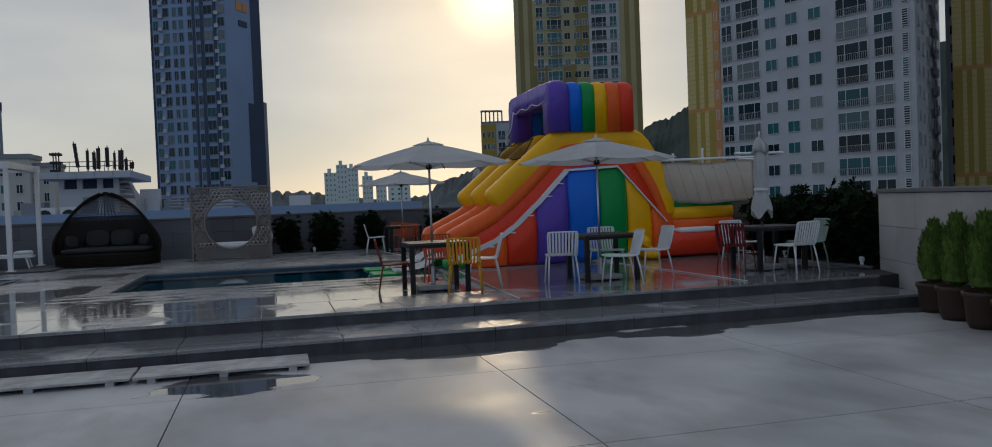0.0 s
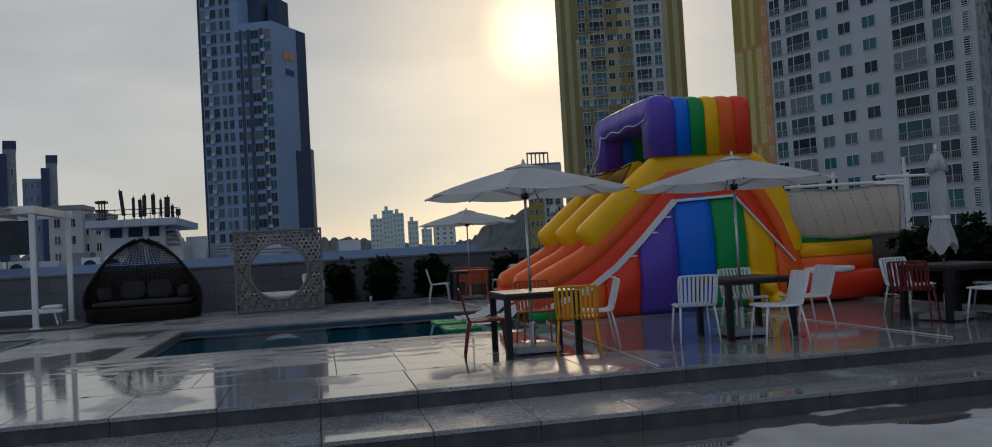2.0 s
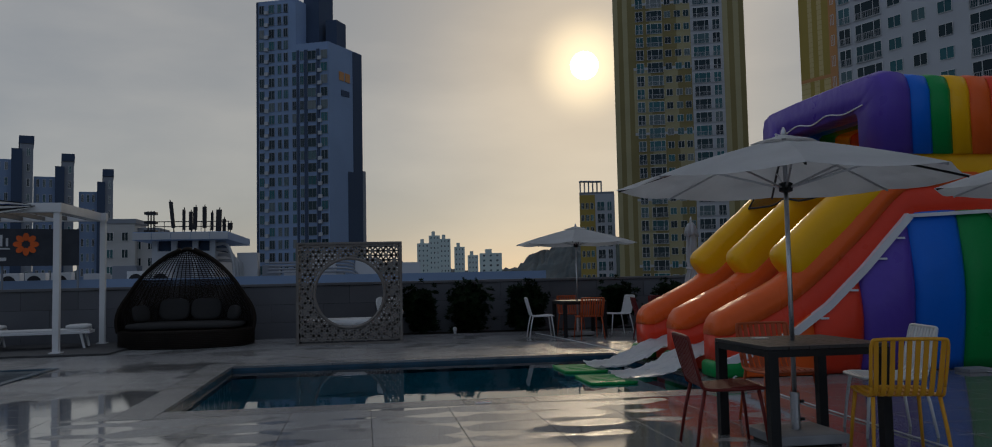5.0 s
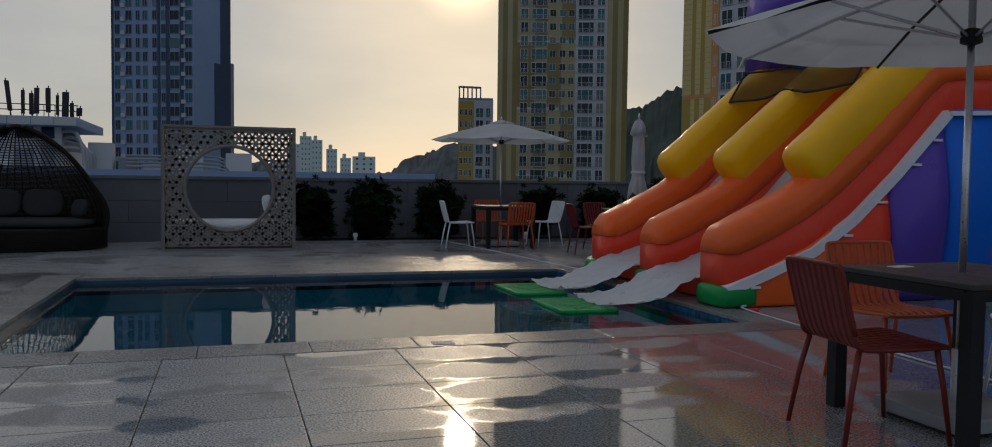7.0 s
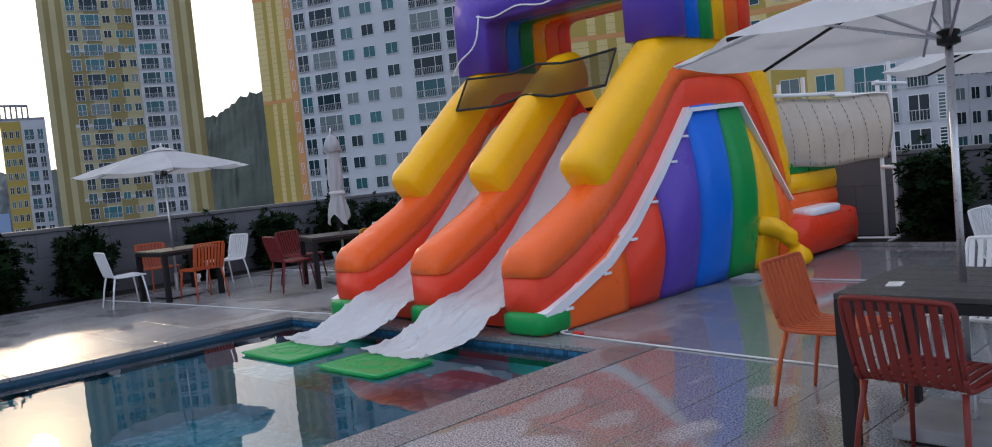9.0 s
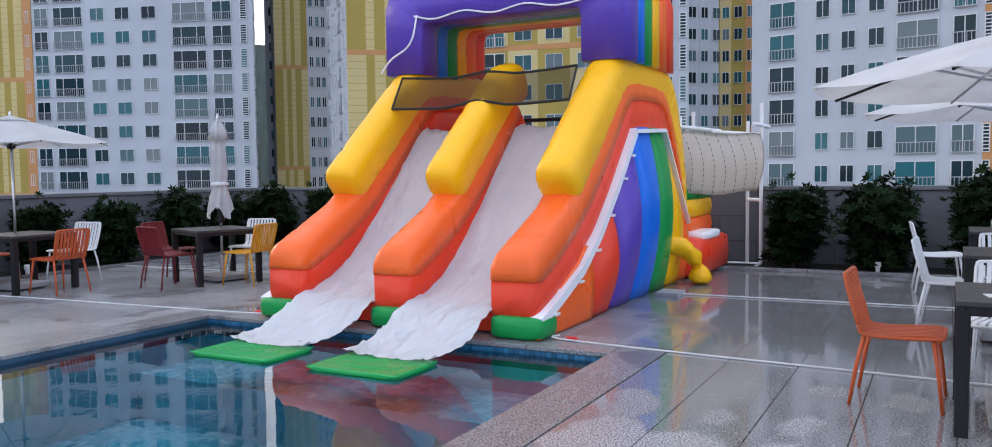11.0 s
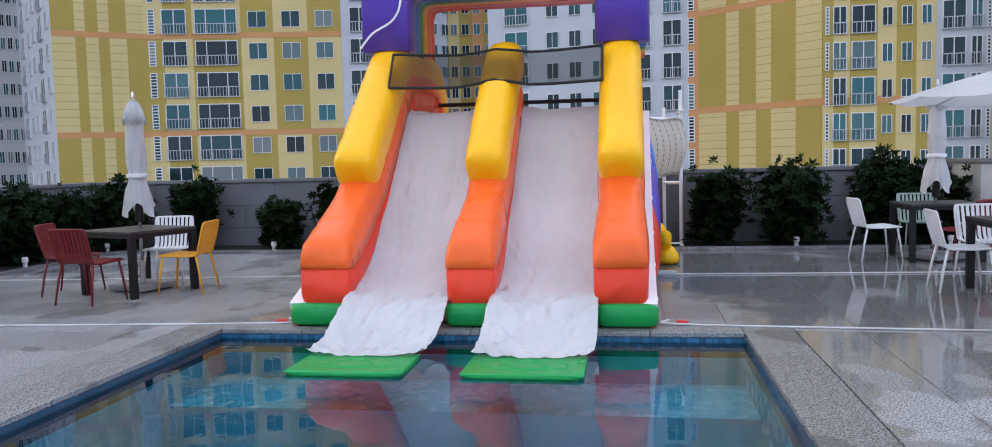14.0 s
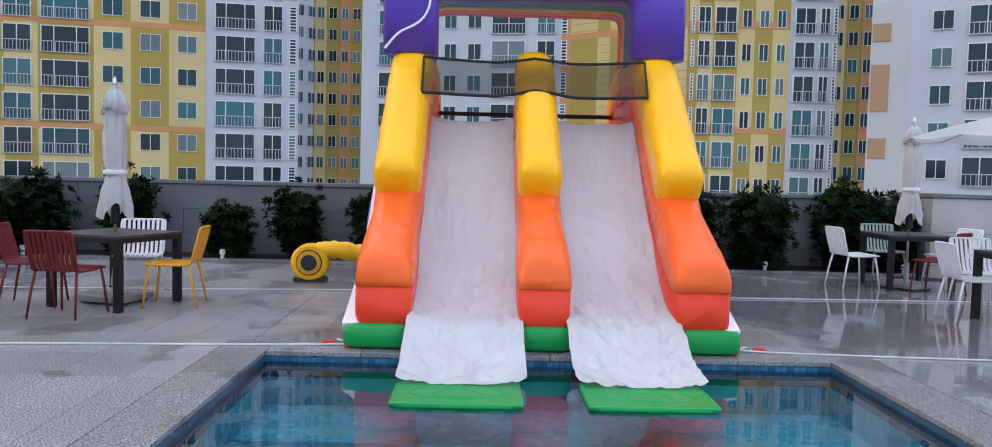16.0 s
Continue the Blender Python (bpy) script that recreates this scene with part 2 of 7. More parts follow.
def cloth_material(name, colour, share):
    """Thin cloth: part of the light goes through it."""
    m, n, l, b = node_material(name)
    out = [x for x in n if x.type == "OUTPUT_MATERIAL"][0]
    weave = noise_tex(n, l, 220, 3)
    fold = noise_tex(n, l, 2.5, 4)
    col = mixed(n, l, ramp(n, l, fold, 0.3, 0.7), tuple(c * 0.88 for c in colour), colour)
    l.new(col, b.inputs["Base Color"])
    b.inputs["Roughness"].default_value = 0.85
    bumped(n, l, b, weave, 0.1, 0.003)
    tr = n.new("ShaderNodeBsdfTranslucent")
    l.new(col, tr.inputs[0])
    mx = n.new("ShaderNodeMixShader")
    mx.inputs[0].default_value = share
    l.new(b.outputs[0], mx.inputs[1])
    l.new(tr.outputs[0], mx.inputs[2])
    l.new(mx.outputs[0], out.inputs[0])
    return m


M["canopy"] = cloth_material("canopy_cloth", (0.80, 0.80, 0.80), 0.13)
M["steel"] = surface("brushed_steel", (0.58, 0.58, 0.60), 0.32, metal=1.0, vary=0.06, grain=80, bump=0.02)
M["black_metal"] = surface("black_metal", (0.012, 0.012, 0.013), 0.45, vary=0.2)
M["table_top"] = surface("table_top", (0.055, 0.052, 0.051), 0.42, vary=0.2, grain=40, patch=3, bump=0.08)
M["table_leg"] = surface("table_leg", (0.013, 0.013, 0.014), 0.5, vary=0.2)
M["chair_orange"] = surface("chair_orange", (0.55, 0.105, 0.030), 0.42, vary=0.1)
M["chair_red"] = surface("chair_red", (0.17, 0.020, 0.015), 0.42, vary=0.12)
M["chair_dark"] = surface("chair_maroon", (0.17, 0.018, 0.020), 0.42, vary=0.12)
M["chair_yellow"] = surface("chair_yellow", (0.72, 0.34, 0.020), 0.42, vary=0.1)
M["chair_white"] = surface("chair_white", (0.78, 0.79, 0.80), 0.42, vary=0.05)
M["chair_green"] = surface("chair_green", (0.28, 0.36, 0.32), 0.45, vary=0.08)
M["stone_base"] = surface("stone_base", (0.30, 0.30, 0.305), 0.6, vary=0.4, grain=260, bump=0.35)
M["white_paint"] = surface("white_paint", (0.76, 0.76, 0.77), 0.45, vary=0.06)
M["wicker"] = surface("wicker_brown", (0.018, 0.013, 0.010), 0.7, vary=0.3, grain=60, spec=0.15)
M["cushion"] = surface("cushion_grey", (0.034, 0.033, 0.033), 0.9, vary=0.12, grain=150, bump=0.2)
M["screen_panel"] = surface("screen_panel", (0.20, 0.182, 0.165), 0.55, vary=0.12, grain=60)
M["mat_edge"] = surface("mat_edge", (0.02, 0.36, 0.09), 0.5, vary=0.1)
M["rope"] = surface("rope_white", (0.7, 0.7, 0.7), 0.8, grain=200, bump=0.5)
M["wood"] = surface("weathered_wood", (0.44, 0.43, 0.42), 0.7, vary=0.25, grain=50, patch=6, bump=0.3)
M["soil"] = surface("soil", (0.014, 0.012, 0.010), 0.95, vary=0.3, bump=0.5)
# leaf green darkened: the shade inside the shrubs is put into the colour
M["leaf"] = surface("leaf_shaded", (0.009, 0.021, 0.007), 0.55, vary=0.5, grain=15, patch=3, bump=0.0, spec=0.05)
M["bark"] = surface("bark", (0.06, 0.045, 0.03), 0.9, vary=0.3, grain=40, bump=0.5)
M["conifer"] = surface("conifer_green", (0.090, 0.150, 0.022), 0.7, vary=0.4, grain=25, patch=8)
M["pot"] = surface("pot_clay", (0.055, 0.032, 0.024), 0.6, vary=0.25)
M["concrete"] = None
M["sign_white"] = surface("sign_white", (0.8, 0.8, 0.8), 0.5, vary=0.04)
M["ink_red"] = surface("ink_red", (0.55, 0.03, 0.02), 0.5)
M["ink_blue"] = surface("ink_blue", (0.03, 0.07, 0.30), 0.5)
M["ink_dark"] = surface("ink_dark", (0.03, 0.03, 0.035), 0.5)


def terrace_material():
    m, n, l, b = node_material("terrace_concrete")
    fine = world_noise(n, l, 40, 5)
    cloud = world_noise(n, l, 0.7, 6)
    streak = world_noise(n, l, 1.6, 5, (1, 0.5, 1))
    col = mixed(n, l, ramp(n, l, cloud, 0.3, 0.7), (0.34, 0.338, 0.345), (0.56, 0.555, 0.56))
    col = mixed(n, l, ramp(n, l, streak, 0.5, 0.75, 0, 0.6), col, (0.20, 0.19, 0.185))
    # puddles gather along the foot of the steps
    g = n.new("ShaderNodeNewGeometry")
    s = n.new("ShaderNodeSeparateXYZ")
    l.new(g.outputs["Position"], s.inputs[0])
    near = ramp(n, l, s.outputs["Y"], -6.95, -6.15, 0, 0.34)
    pud = world_noise(n, l, 0.55, 4, (0.8, 1.6, 1))
    a = n.new("ShaderNodeMath")
    l.new(near, a.inputs[0])
    l.new(pud, a.inputs[1])
    w = ramp(n, l, a.outputs[0], 0.735, 0.755)
    # one large pool by the end of the duckboards
    mp = n.new("ShaderNodeMapping")
    mp.inputs["Location"].default_value = (3.45 / 0.85, 7.15 / 0.50, 0)
    mp.inputs["Scale"].default_value = (1 / 0.85, 1 / 0.50, 0)
    l.new(g.outputs["Position"], mp.inputs[0])
    ln = n.new("ShaderNodeVectorMath")
    ln.operation = "LENGTH"
    l.new(mp.outputs[0], ln.inputs[0])
    rag = n.new("ShaderNodeMath")
    rag.operation = "MULTIPLY_ADD"
    rag.inputs[1].default_value = 1.6
    l.new(world_noise(n, l, 1.5, 5, (0.7, 1.6, 1)), rag.inputs[0])
    l.new(ln.outputs["Value"], rag.inputs[2])
    both_w = n.new("ShaderNodeMath")
    both_w.operation = "MAXIMUM"
    l.new(w, both_w.inputs[0])
    l.new(ramp(n, l, rag.outputs[0], 1.78, 1.70), both_w.inputs[1])
    w = both_w.outputs[0]
    col = mixed(n, l, w, col, (0.10, 0.098, 0.098))
    l.new(col, b.inputs["Base Color"])
    mx = n.new("ShaderNodeMath")
    mx.operation = "MULTIPLY_ADD"
    mx.inputs[1].default_value = -0.42
    l.new(w, mx.inputs[0])
    l.new(ramp(n, l, cloud, 0.3, 0.7, 0.34, 0.52), mx.inputs[2])
    l.new(mx.outputs[0], b.inputs["Roughness"])
    l.new(ramp(n, l, w, 0, 1, 1.5, 1.9), b.inputs["IOR"])
    bmp = n.new("ShaderNodeBump")
    bmp.inputs["Distance"].default_value = 0.004
    l.new(ramp(n, l, w, 0, 1, 0.25, 0.0), bmp.inputs["Strength"])
    l.new(fine, bmp.inputs["Height"])
    l.new(bmp.outputs[0], b.inputs["Normal"])
    return m


M["concrete"] = terrace_material()


def water_material():
    """Still water: clear with a slight blue, mirror-like by the angle, with faint ripples."""
    m = bpy.data.materials.new("pool_water")
    m.use_nodes = True
    n, l = m.node_tree.nodes, m.node_tree.links
    n.clear()
    out = n.new("ShaderNodeOutputMaterial")
    mix = n.new("ShaderNodeMixShader")
    fr = n.new("ShaderNodeFresnel")
    fr.inputs["IOR"].default_value = 1.65
    gl = n.new("ShaderNodeBsdfGlossy")
    gl.inputs["Roughness"].default_value = 0.0
    tr = n.new("ShaderNodeBsdfTransparent")
    tr.inputs[0].default_value = (0.68, 0.88, 0.94, 1)
    ripple = world_noise(n, l, 3.0, 3)
    bmp = n.new("ShaderNodeBump")
    bmp.inputs["Strength"].default_value, bmp.inputs["Distance"].default_value = 0.10, 0.01
    l.new(ripple, bmp.inputs["Height"])
    l.new(bmp.outputs[0], gl.inputs["Normal"])
    l.new(bmp.outputs[0], fr.inputs["Normal"])
    l.new(fr.outputs[0], mix.inputs[0])
    l.new(tr.outputs[0], mix.inputs[1])
    l.new(gl.outputs[0], mix.inputs[2])
    l.new(mix.outputs[0], out.inputs[0])
    return m


M["water"] = water_material()


def net_material():
    """Fine black mesh cloth: half of it is holes."""
    m = bpy.data.materials.new("net_cloth")
    m.use_nodes = True
    n, l = m.node_tree.nodes, m.node_tree.links
    n.clear()
    out = n.new("ShaderNodeOutputMaterial")
    mix = n.new("ShaderNodeMixShader")
    mix.inputs[0].default_value = 0.56
    tr = n.new("ShaderNodeBsdfTransparent")
    df = n.new("ShaderNodeBsdfDiffuse")
    df.inputs[0].default_value = (0.03, 0.028, 0.026, 1)
    l.new(tr.outputs[0], mix.inputs[1])
    l.new(df.outputs[0], mix.inputs[2])
    l.new(mix.outputs[0], out.inputs[0])
    return m


M["net"] = net_material()


# ---- building helpers ----
def mesh_of(name, bm, mat, smooth=False):
    me = bpy.data.meshes.new(name)
    bmesh.ops.recalc_face_normals(bm, faces=bm.faces)
    if smooth:
        for f in bm.faces:
            f.smooth = True
    bm.to_mesh(me)
    bm.free()
    for one in (mat if isinstance(mat, (list, tuple)) else [mat]):
        me.materials.append(one)
    return me


def part(name, bm, mat, parent=None, label="", smooth=False):
    ob = new(name, mesh_of(name, bm, mat, smooth))
    if parent is not None:
        ob.parent = parent
    if label:
        tagged(ob, label)
    return ob


def shared(name, me, parent, loc=(0, 0, 0), rz=0.0):
    ob = new(name, me)
    ob.parent = parent
    ob.location = loc
    ob.rotation_euler = (0, 0, rz)
    return ob


def thing(name, label, category, group="", kind="", at=(0, 0, 0), rz=0.0):
    ob = new(name)
    ob.location, ob.rotation_euler = at, (0, 0, radians(rz))
    return tagged(ob, label, category, group, kind)


def box(bm, x0, x1, y0, y1, z0, z1, bevel=0.0):
    v = [bm.verts.new((x, y, z)) for x in (x0, x1) for y in (y0, y1) for z in (z0, z1)]
    faces = [bm.faces.new([v[i] for i in q]) for q in ((0, 1, 3, 2), (4, 6, 7, 5), (0, 4, 5, 1), (2, 3, 7, 6), (0, 2, 6, 4), (1, 5, 7, 3))]
    if bevel:
        edges = list({e for f in faces for e in f.edges})
        bmesh.ops.bevel(bm, geom=edges, offset=bevel, segments=2, affect="EDGES", profile=0.6)
    return faces


def rod(bm, pts, r, seg=8, closed_ends=True):
    """A round tube of radius r (a number or one for each point) along a line of points."""
    pts = [Vector(p) for p in pts]
    rings = []
    side = None
    for i, p in enumerate(pts):
        d = (pts[min(i + 1, len(pts) - 1)] - pts[max(i - 1, 0)]).normalized()
        if side is None:
            side = d.orthogonal().normalized()
        side = (side - d * side.dot(d)).normalized()
        up = d.cross(side)
        rr = r[i] if isinstance(r, (list, tuple)) else r
        rings.append([bm.verts.new(p + rr * (math.cos(a) * side + math.sin(a) * up)) for a in [2 * math.pi * k / seg for k in range(seg)]])
    for a, b in zip(rings, rings[1:]):
        for k in range(seg):
            bm.faces.new((a[k], a[(k + 1) % seg], b[(k + 1) % seg], b[k]))
    if closed_ends:
        bm.faces.new(rings[0][::-1])
        bm.faces.new(rings[-1])


def smooth_line(pts, n=6):
    """Catmull-Rom points through pts."""
    p = [Vector(q) for q in pts]
    p = [2 * p[0] - p[1]] + p + [2 * p[-1] - p[-2]]
    out = []
    for i in range(1, len(p) - 2):
        for k in range(n):
            t = k / n
            out.append(0.5 * (2 * p[i] + (p[i + 1] - p[i - 1]) * t + (2 * p[i - 1] - 5 * p[i] + 4 * p[i + 1] - p[i + 2]) * t * t + (3 * p[i] - p[i - 1] - 3 * p[i + 1] + p[i + 2]) * t ** 3))
    out.append(p[-2])
    return out


def inflated(bm, pts, hw, hh, y, seg=28, power=4.2, ends=(0.55, 0.55), pinch=0.0, every=0.5, n=8, arc=(0.0, 2 * math.pi), level=0.0, cap=((1.0, 0.66, 0.80), (0.86, 0.86, 0.92), (0.5, 0.975, 0.985)), swell=None):
    """An inflated beam that follows a line in x and z at y: rounded-square section, blown-out round ends, pinched at its seams."""
    line = smooth_line([(a, y, b) for a, b in pts], n)
    length = [0.0]
    for a, b in zip(line, line[1:]):
        length.append(length[-1] + (b - a).length)
    total = length[-1]
    rings = []
    frames = []
    for i, p in enumerate(line):
        d = (line[min(i + 1, len(line) - 1)] - line[max(i - 1, 0)]).normalized()
        if level:
            # the nose stands upright, whatever the slope behind it
            d = Vector((1, 0, 0)).lerp(d, min(1.0, length[i] / level)).normalized()
        frames.append((p, d, length[i]))
    p0, d0, _ = frames[0]
    p1, d1, _ = frames[-1]
    rows = [(p0 - d0 * ends[0] * hh * k, d0, 0.0, s, w_) for k, s, w_ in cap] if ends[0] else []
    rows += [(p, d, s0, 1.0, 1.0) for p, d, s0 in frames]
    rows += [(p1 + d1 * ends[1] * hh * k, d1, total, s, w_) for k, s, w_ in reversed(cap)] if ends[1] else []
    for p, d, s0, sc, wc in rows:
        up = Vector((-d.z, 0, d.x))
        squeeze = sc * (1 - pinch * math.exp(-(((s0 % every) - every / 2) / 0.03) ** 2)) if pinch else sc
        wide = swell(s0) if swell else 1.0
        drawn = min(abs((s0 % every) - every / 2), s0, total - s0) if pinch else 9.0
        ring = []
        whole = arc[1] - arc[0] > 6.28
        for k in range(seg):
            a = arc[0] + (arc[1] - arc[0]) * k / (seg if whole else seg - 1)
            c, s = math.cos(a), math.sin(a)
            c, s = (0.0 if abs(c) < 1e-9 else c), (0.0 if abs(s) < 1e-9 else s)
            cx = math.copysign(abs(c) ** (2 / power), c)
            sx = math.copysign(abs(s) ** (2 / power), s)
            pull = 1 + 0.030 * math.exp(-(drawn / 0.07) ** 2) * noise.noise(Vector((9 * c, 9 * s, 3 * s0 + y)))
            ring.append(bm.verts.new(p + Vector((0, hw * wide * pull * squeeze / sc * wc * cx, 0)) + up * (hh * pull * squeeze * sx)))
        rings.append(ring)
    for a, b in zip(rings, rings[1:]):
        for k in range(seg):
            bm.faces.new((a[k], a[(k + 1) % seg], b[(k + 1) % seg], b[k]))
    bm.faces.new(rings[0][::-1])
    bm.faces.new(rings[-1])


def pillow(bm, x0, x1, y0, y1, z0, z1, power=3.5, seg=20, rows=10):
    """A stuffed cushion: a rounded box by superellipsoid."""
    c = Vector(((x0 + x1) / 2, (y0 + y1) / 2, (z0 + z1) / 2))
    h = Vector(((x1 - x0) / 2, (y1 - y0) / 2, (z1 - z0) / 2))
    f = lambda v: math.copysign(abs(v) ** (2 / power), v)
    rings = []
    for i in range(1, rows):
        a = -math.pi / 2 + math.pi * i / rows
        rings.append([bm.verts.new(c + Vector((h.x * f(math.cos(a)) * f(math.cos(b)), h.y * f(math.cos(a)) * f(math.sin(b)), h.z * f(math.sin(a))))) for b in [2 * math.pi * k / seg for k in range(seg)]])
    for a, b in zip(rings, rings[1:]):
        for k in range(seg):
            bm.faces.new((a[k], a[(k + 1) % seg], b[(k + 1) % seg], b[k]))
    bm.faces.new(rings[0][::-1])
    bm.faces.new(rings[-1])


def lathe(bm, profile, seg=24, centre=(0, 0)):
    """Turned shape from (radius, height) pairs."""
    rings = [[bm.verts.new((centre[0] + r * math.cos(2 * math.pi * k / seg), centre[1] + r * math.sin(2 * math.pi * k / seg), z)) for k in range(seg)] for r, z in profile]
    for a, b in zip(rings, rings[1:]):
        for k in range(seg):
            bm.faces.new((a[k], a[(k + 1) % seg], b[(k + 1) % seg], b[k]))
    bm.faces.new(rings[0][::-1])
    bm.faces.new(rings[-1])


# ---- deck, pool, terrace, walls ----
POOL_W, POOL_L, DECK_S = 4.46, 5.89, -4.87
WALL_N, WALL_E, WALL_W, WALL_TOP = 10.45, 7.15, -14.5, 1.2

ground = bmesh.new()
box(ground, -1500, 1500, -1500, 3000, -30.4, -30.0)
tagged(part("ground", ground, surface("city_ground", (0.10, 0.11, 0.10), 0.9, vary=0.4, grain=0.05, patch=0.01)), "grey-green city ground far below the roof", "ground", kind="structure")

slab = bmesh.new()
# bedding under the paving, with the pool's opening left free
for x0, x1, y0, y1 in ((-14.6, -POOL_L - 0.02, DECK_S + 0.03, 10.5), (0.02, 7.2, DECK_S + 0.03, 10.5), (-POOL_L - 0.02, 0.02, DECK_S + 0.03, -0.02), (-POOL_L - 0.02, 0.02, POOL_W + 0.02, 10.5)):
    box(slab, x0, x1, y0, y1, -0.6, -0.012)
deck = tagged(part("floor", slab, M["grout"]), "dark grey granite paved pool deck, partly wet", "floor", kind="structure")

terrace = bmesh.new()
TX = [-13.0, -9.9, -6.95, -4.0, -1.05, 1.85, 4.8, 7.75, 10.7]
TY = [-26.0, -21.0, -15.6, -10.3, -7.65, -5.80]
for x0, x1 in zip(TX, TX[1:]):
    for y0, y1 in zip(TY, TY[1:]):
        box(terrace, x0 + 0.006, x1 - 0.006, y0 + 0.006, y1 - 0.006, -0.5, -0.34)
tagged(part("terrace_floor", terrace, M["concrete"]), "pale grey concrete terrace slabs with puddles below the steps", "floor", kind="structure")
tb = bmesh.new()
box(tb, -13, 10.7, -26, -4.9, -0.8, -0.349)
tagged(part("terrace_bed", tb, M["grout"]), "dark joints between the terrace slabs", "floor", kind="structure")

# two steps
STEP2 = -5.92
steps = thing("steps", "two long grey granite steps up to the pool deck", "steps", kind="structure")
sb = bmesh.new()
box(sb, -14.5, 6.3, STEP2 + 0.03, DECK_S - 0.0, -0.6, -0.215)
part("step_core", sb, M["grout"], steps)
TILE_S = 0.893
def slab_mesh(name, y0, y1, z0, z1):
    bm = bmesh.new()
    box(bm, 0.004, TILE_S - 0.004, y0, y1, z0, z1, bevel=0.004)
    return mesh_of(name, bm, M["granite_step"])


me_tread = slab_mesh("tread", STEP2, STEP2 + 0.40, -0.21, -0.17)
me_tread_b = slab_mesh("tread", STEP2 + 0.406, DECK_S + 0.02, -0.21, -0.17)
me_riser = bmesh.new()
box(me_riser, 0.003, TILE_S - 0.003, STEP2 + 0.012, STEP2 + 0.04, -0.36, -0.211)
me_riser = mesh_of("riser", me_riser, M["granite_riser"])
me_nose = slab_mesh("nosing", DECK_S, DECK_S + 0.52, -0.04, 0.0)
me_nose_b = slab_mesh("nosing", DECK_S + 0.526, -3.50, -0.04, 0.0)
me_slot = bmesh.new()
box(me_slot, -0.035, 0.035, -3.505, -3.475, -0.012, 0.004)
me_slot = mesh_of("drain_slot", me_slot, M["black_metal"])
me_kerb = slab_mesh("deck_joint_strip", -3.495, -3.455, -0.04, 0.002)
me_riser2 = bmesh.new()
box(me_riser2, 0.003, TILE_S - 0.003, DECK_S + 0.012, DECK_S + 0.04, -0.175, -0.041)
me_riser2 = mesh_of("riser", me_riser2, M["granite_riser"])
for k in range(-12, 11):
    x = -3.312 + k * TILE_S
    if x + TILE_S < 6.3:
        for nm, me in (("tread", me_tread), ("tread", me_tread_b), ("riser", me_riser), ("nosing", me_nose), ("nosing", me_nose_b), ("joint_strip", me_kerb), ("riser", me_riser2)):
            shared(nm, me, steps, (x, 0, 0))
        shared("drain_slot", me_slot, steps, (x + 0.36, 0, 0))

# pool
pool = thing("pool", "rectangular swimming pool lined with blue tiles", "pool", kind="structure")
pb = bmesh.new()
DEPTH = -0.85
box(pb, -POOL_L - 0.02, 0.02, -0.02, POOL_W + 0.02, DEPTH - 0.1, DEPTH)
part("pool_floor", pb, M["pool_tile"], pool)
for nm, (x0, x1, y0, y1) in (("pool_wall", (-0.005, 0.1, -0.1, POOL_W + 0.1)), ("pool_wall", (-POOL_L - 0.1, -POOL_L + 0.005, -0.1, POOL_W + 0.1)), ("pool_wall", (-POOL_L, 0, -0.1, 0.005)), ("pool_wall", (-POOL_L, 0, POOL_W - 0.005, POOL_W + 0.1))):
    pb = bmesh.new()
    box(pb, x0, x1, y0, y1, DEPTH, -0.20)
    part(nm, pb, M["pool_tile"], pool)
    pb = bmesh.new()
    box(pb, x0, x1, y0, y1, -0.199, -0.035)
    part("tile_band", pb, M["pool_band"], pool)
# mosaic pieces in the band below the coping
me_mos = bmesh.new()
box(me_mos, -0.022, 0.022, -0.003, 0.003, -0.022, 0.022)
me_mos = mesh_of("mosaic_tile", me_mos, surface("mosaic_blue", (0.025, 0.12, 0.22), 0.15, vary=0.1, per_object=0.35))
for r in range(2):
    for k in range(int(POOL_W / 0.05)):
        shared("mosaic_tile", me_mos, pool, (-0.007, 0.03 + k * 0.05, -0.065 - r * 0.05), math.pi / 2)
# underwater bench along the slide's side and a ledge
pb = bmesh.new()
box(pb, -0.9, -0.006, 0.006, POOL_W - 0.006, DEPTH, -0.42)
part("underwater_bench", pb, M["pool_tile"], pool)
wb = bmesh.new()
wv = [wb.verts.new(p) for p in ((-POOL_L + 0.004, 0.004, -0.075), (-0.006, 0.004, -0.075), (-0.006, POOL_W - 0.006, -0.075), (-POOL_L + 0.004, POOL_W - 0.006, -0.075))]
wb.faces.new(wv)
tagged(part("water", wb, M["water"]), "still clear pool water that mirrors sky and towers", "water", kind="structure")

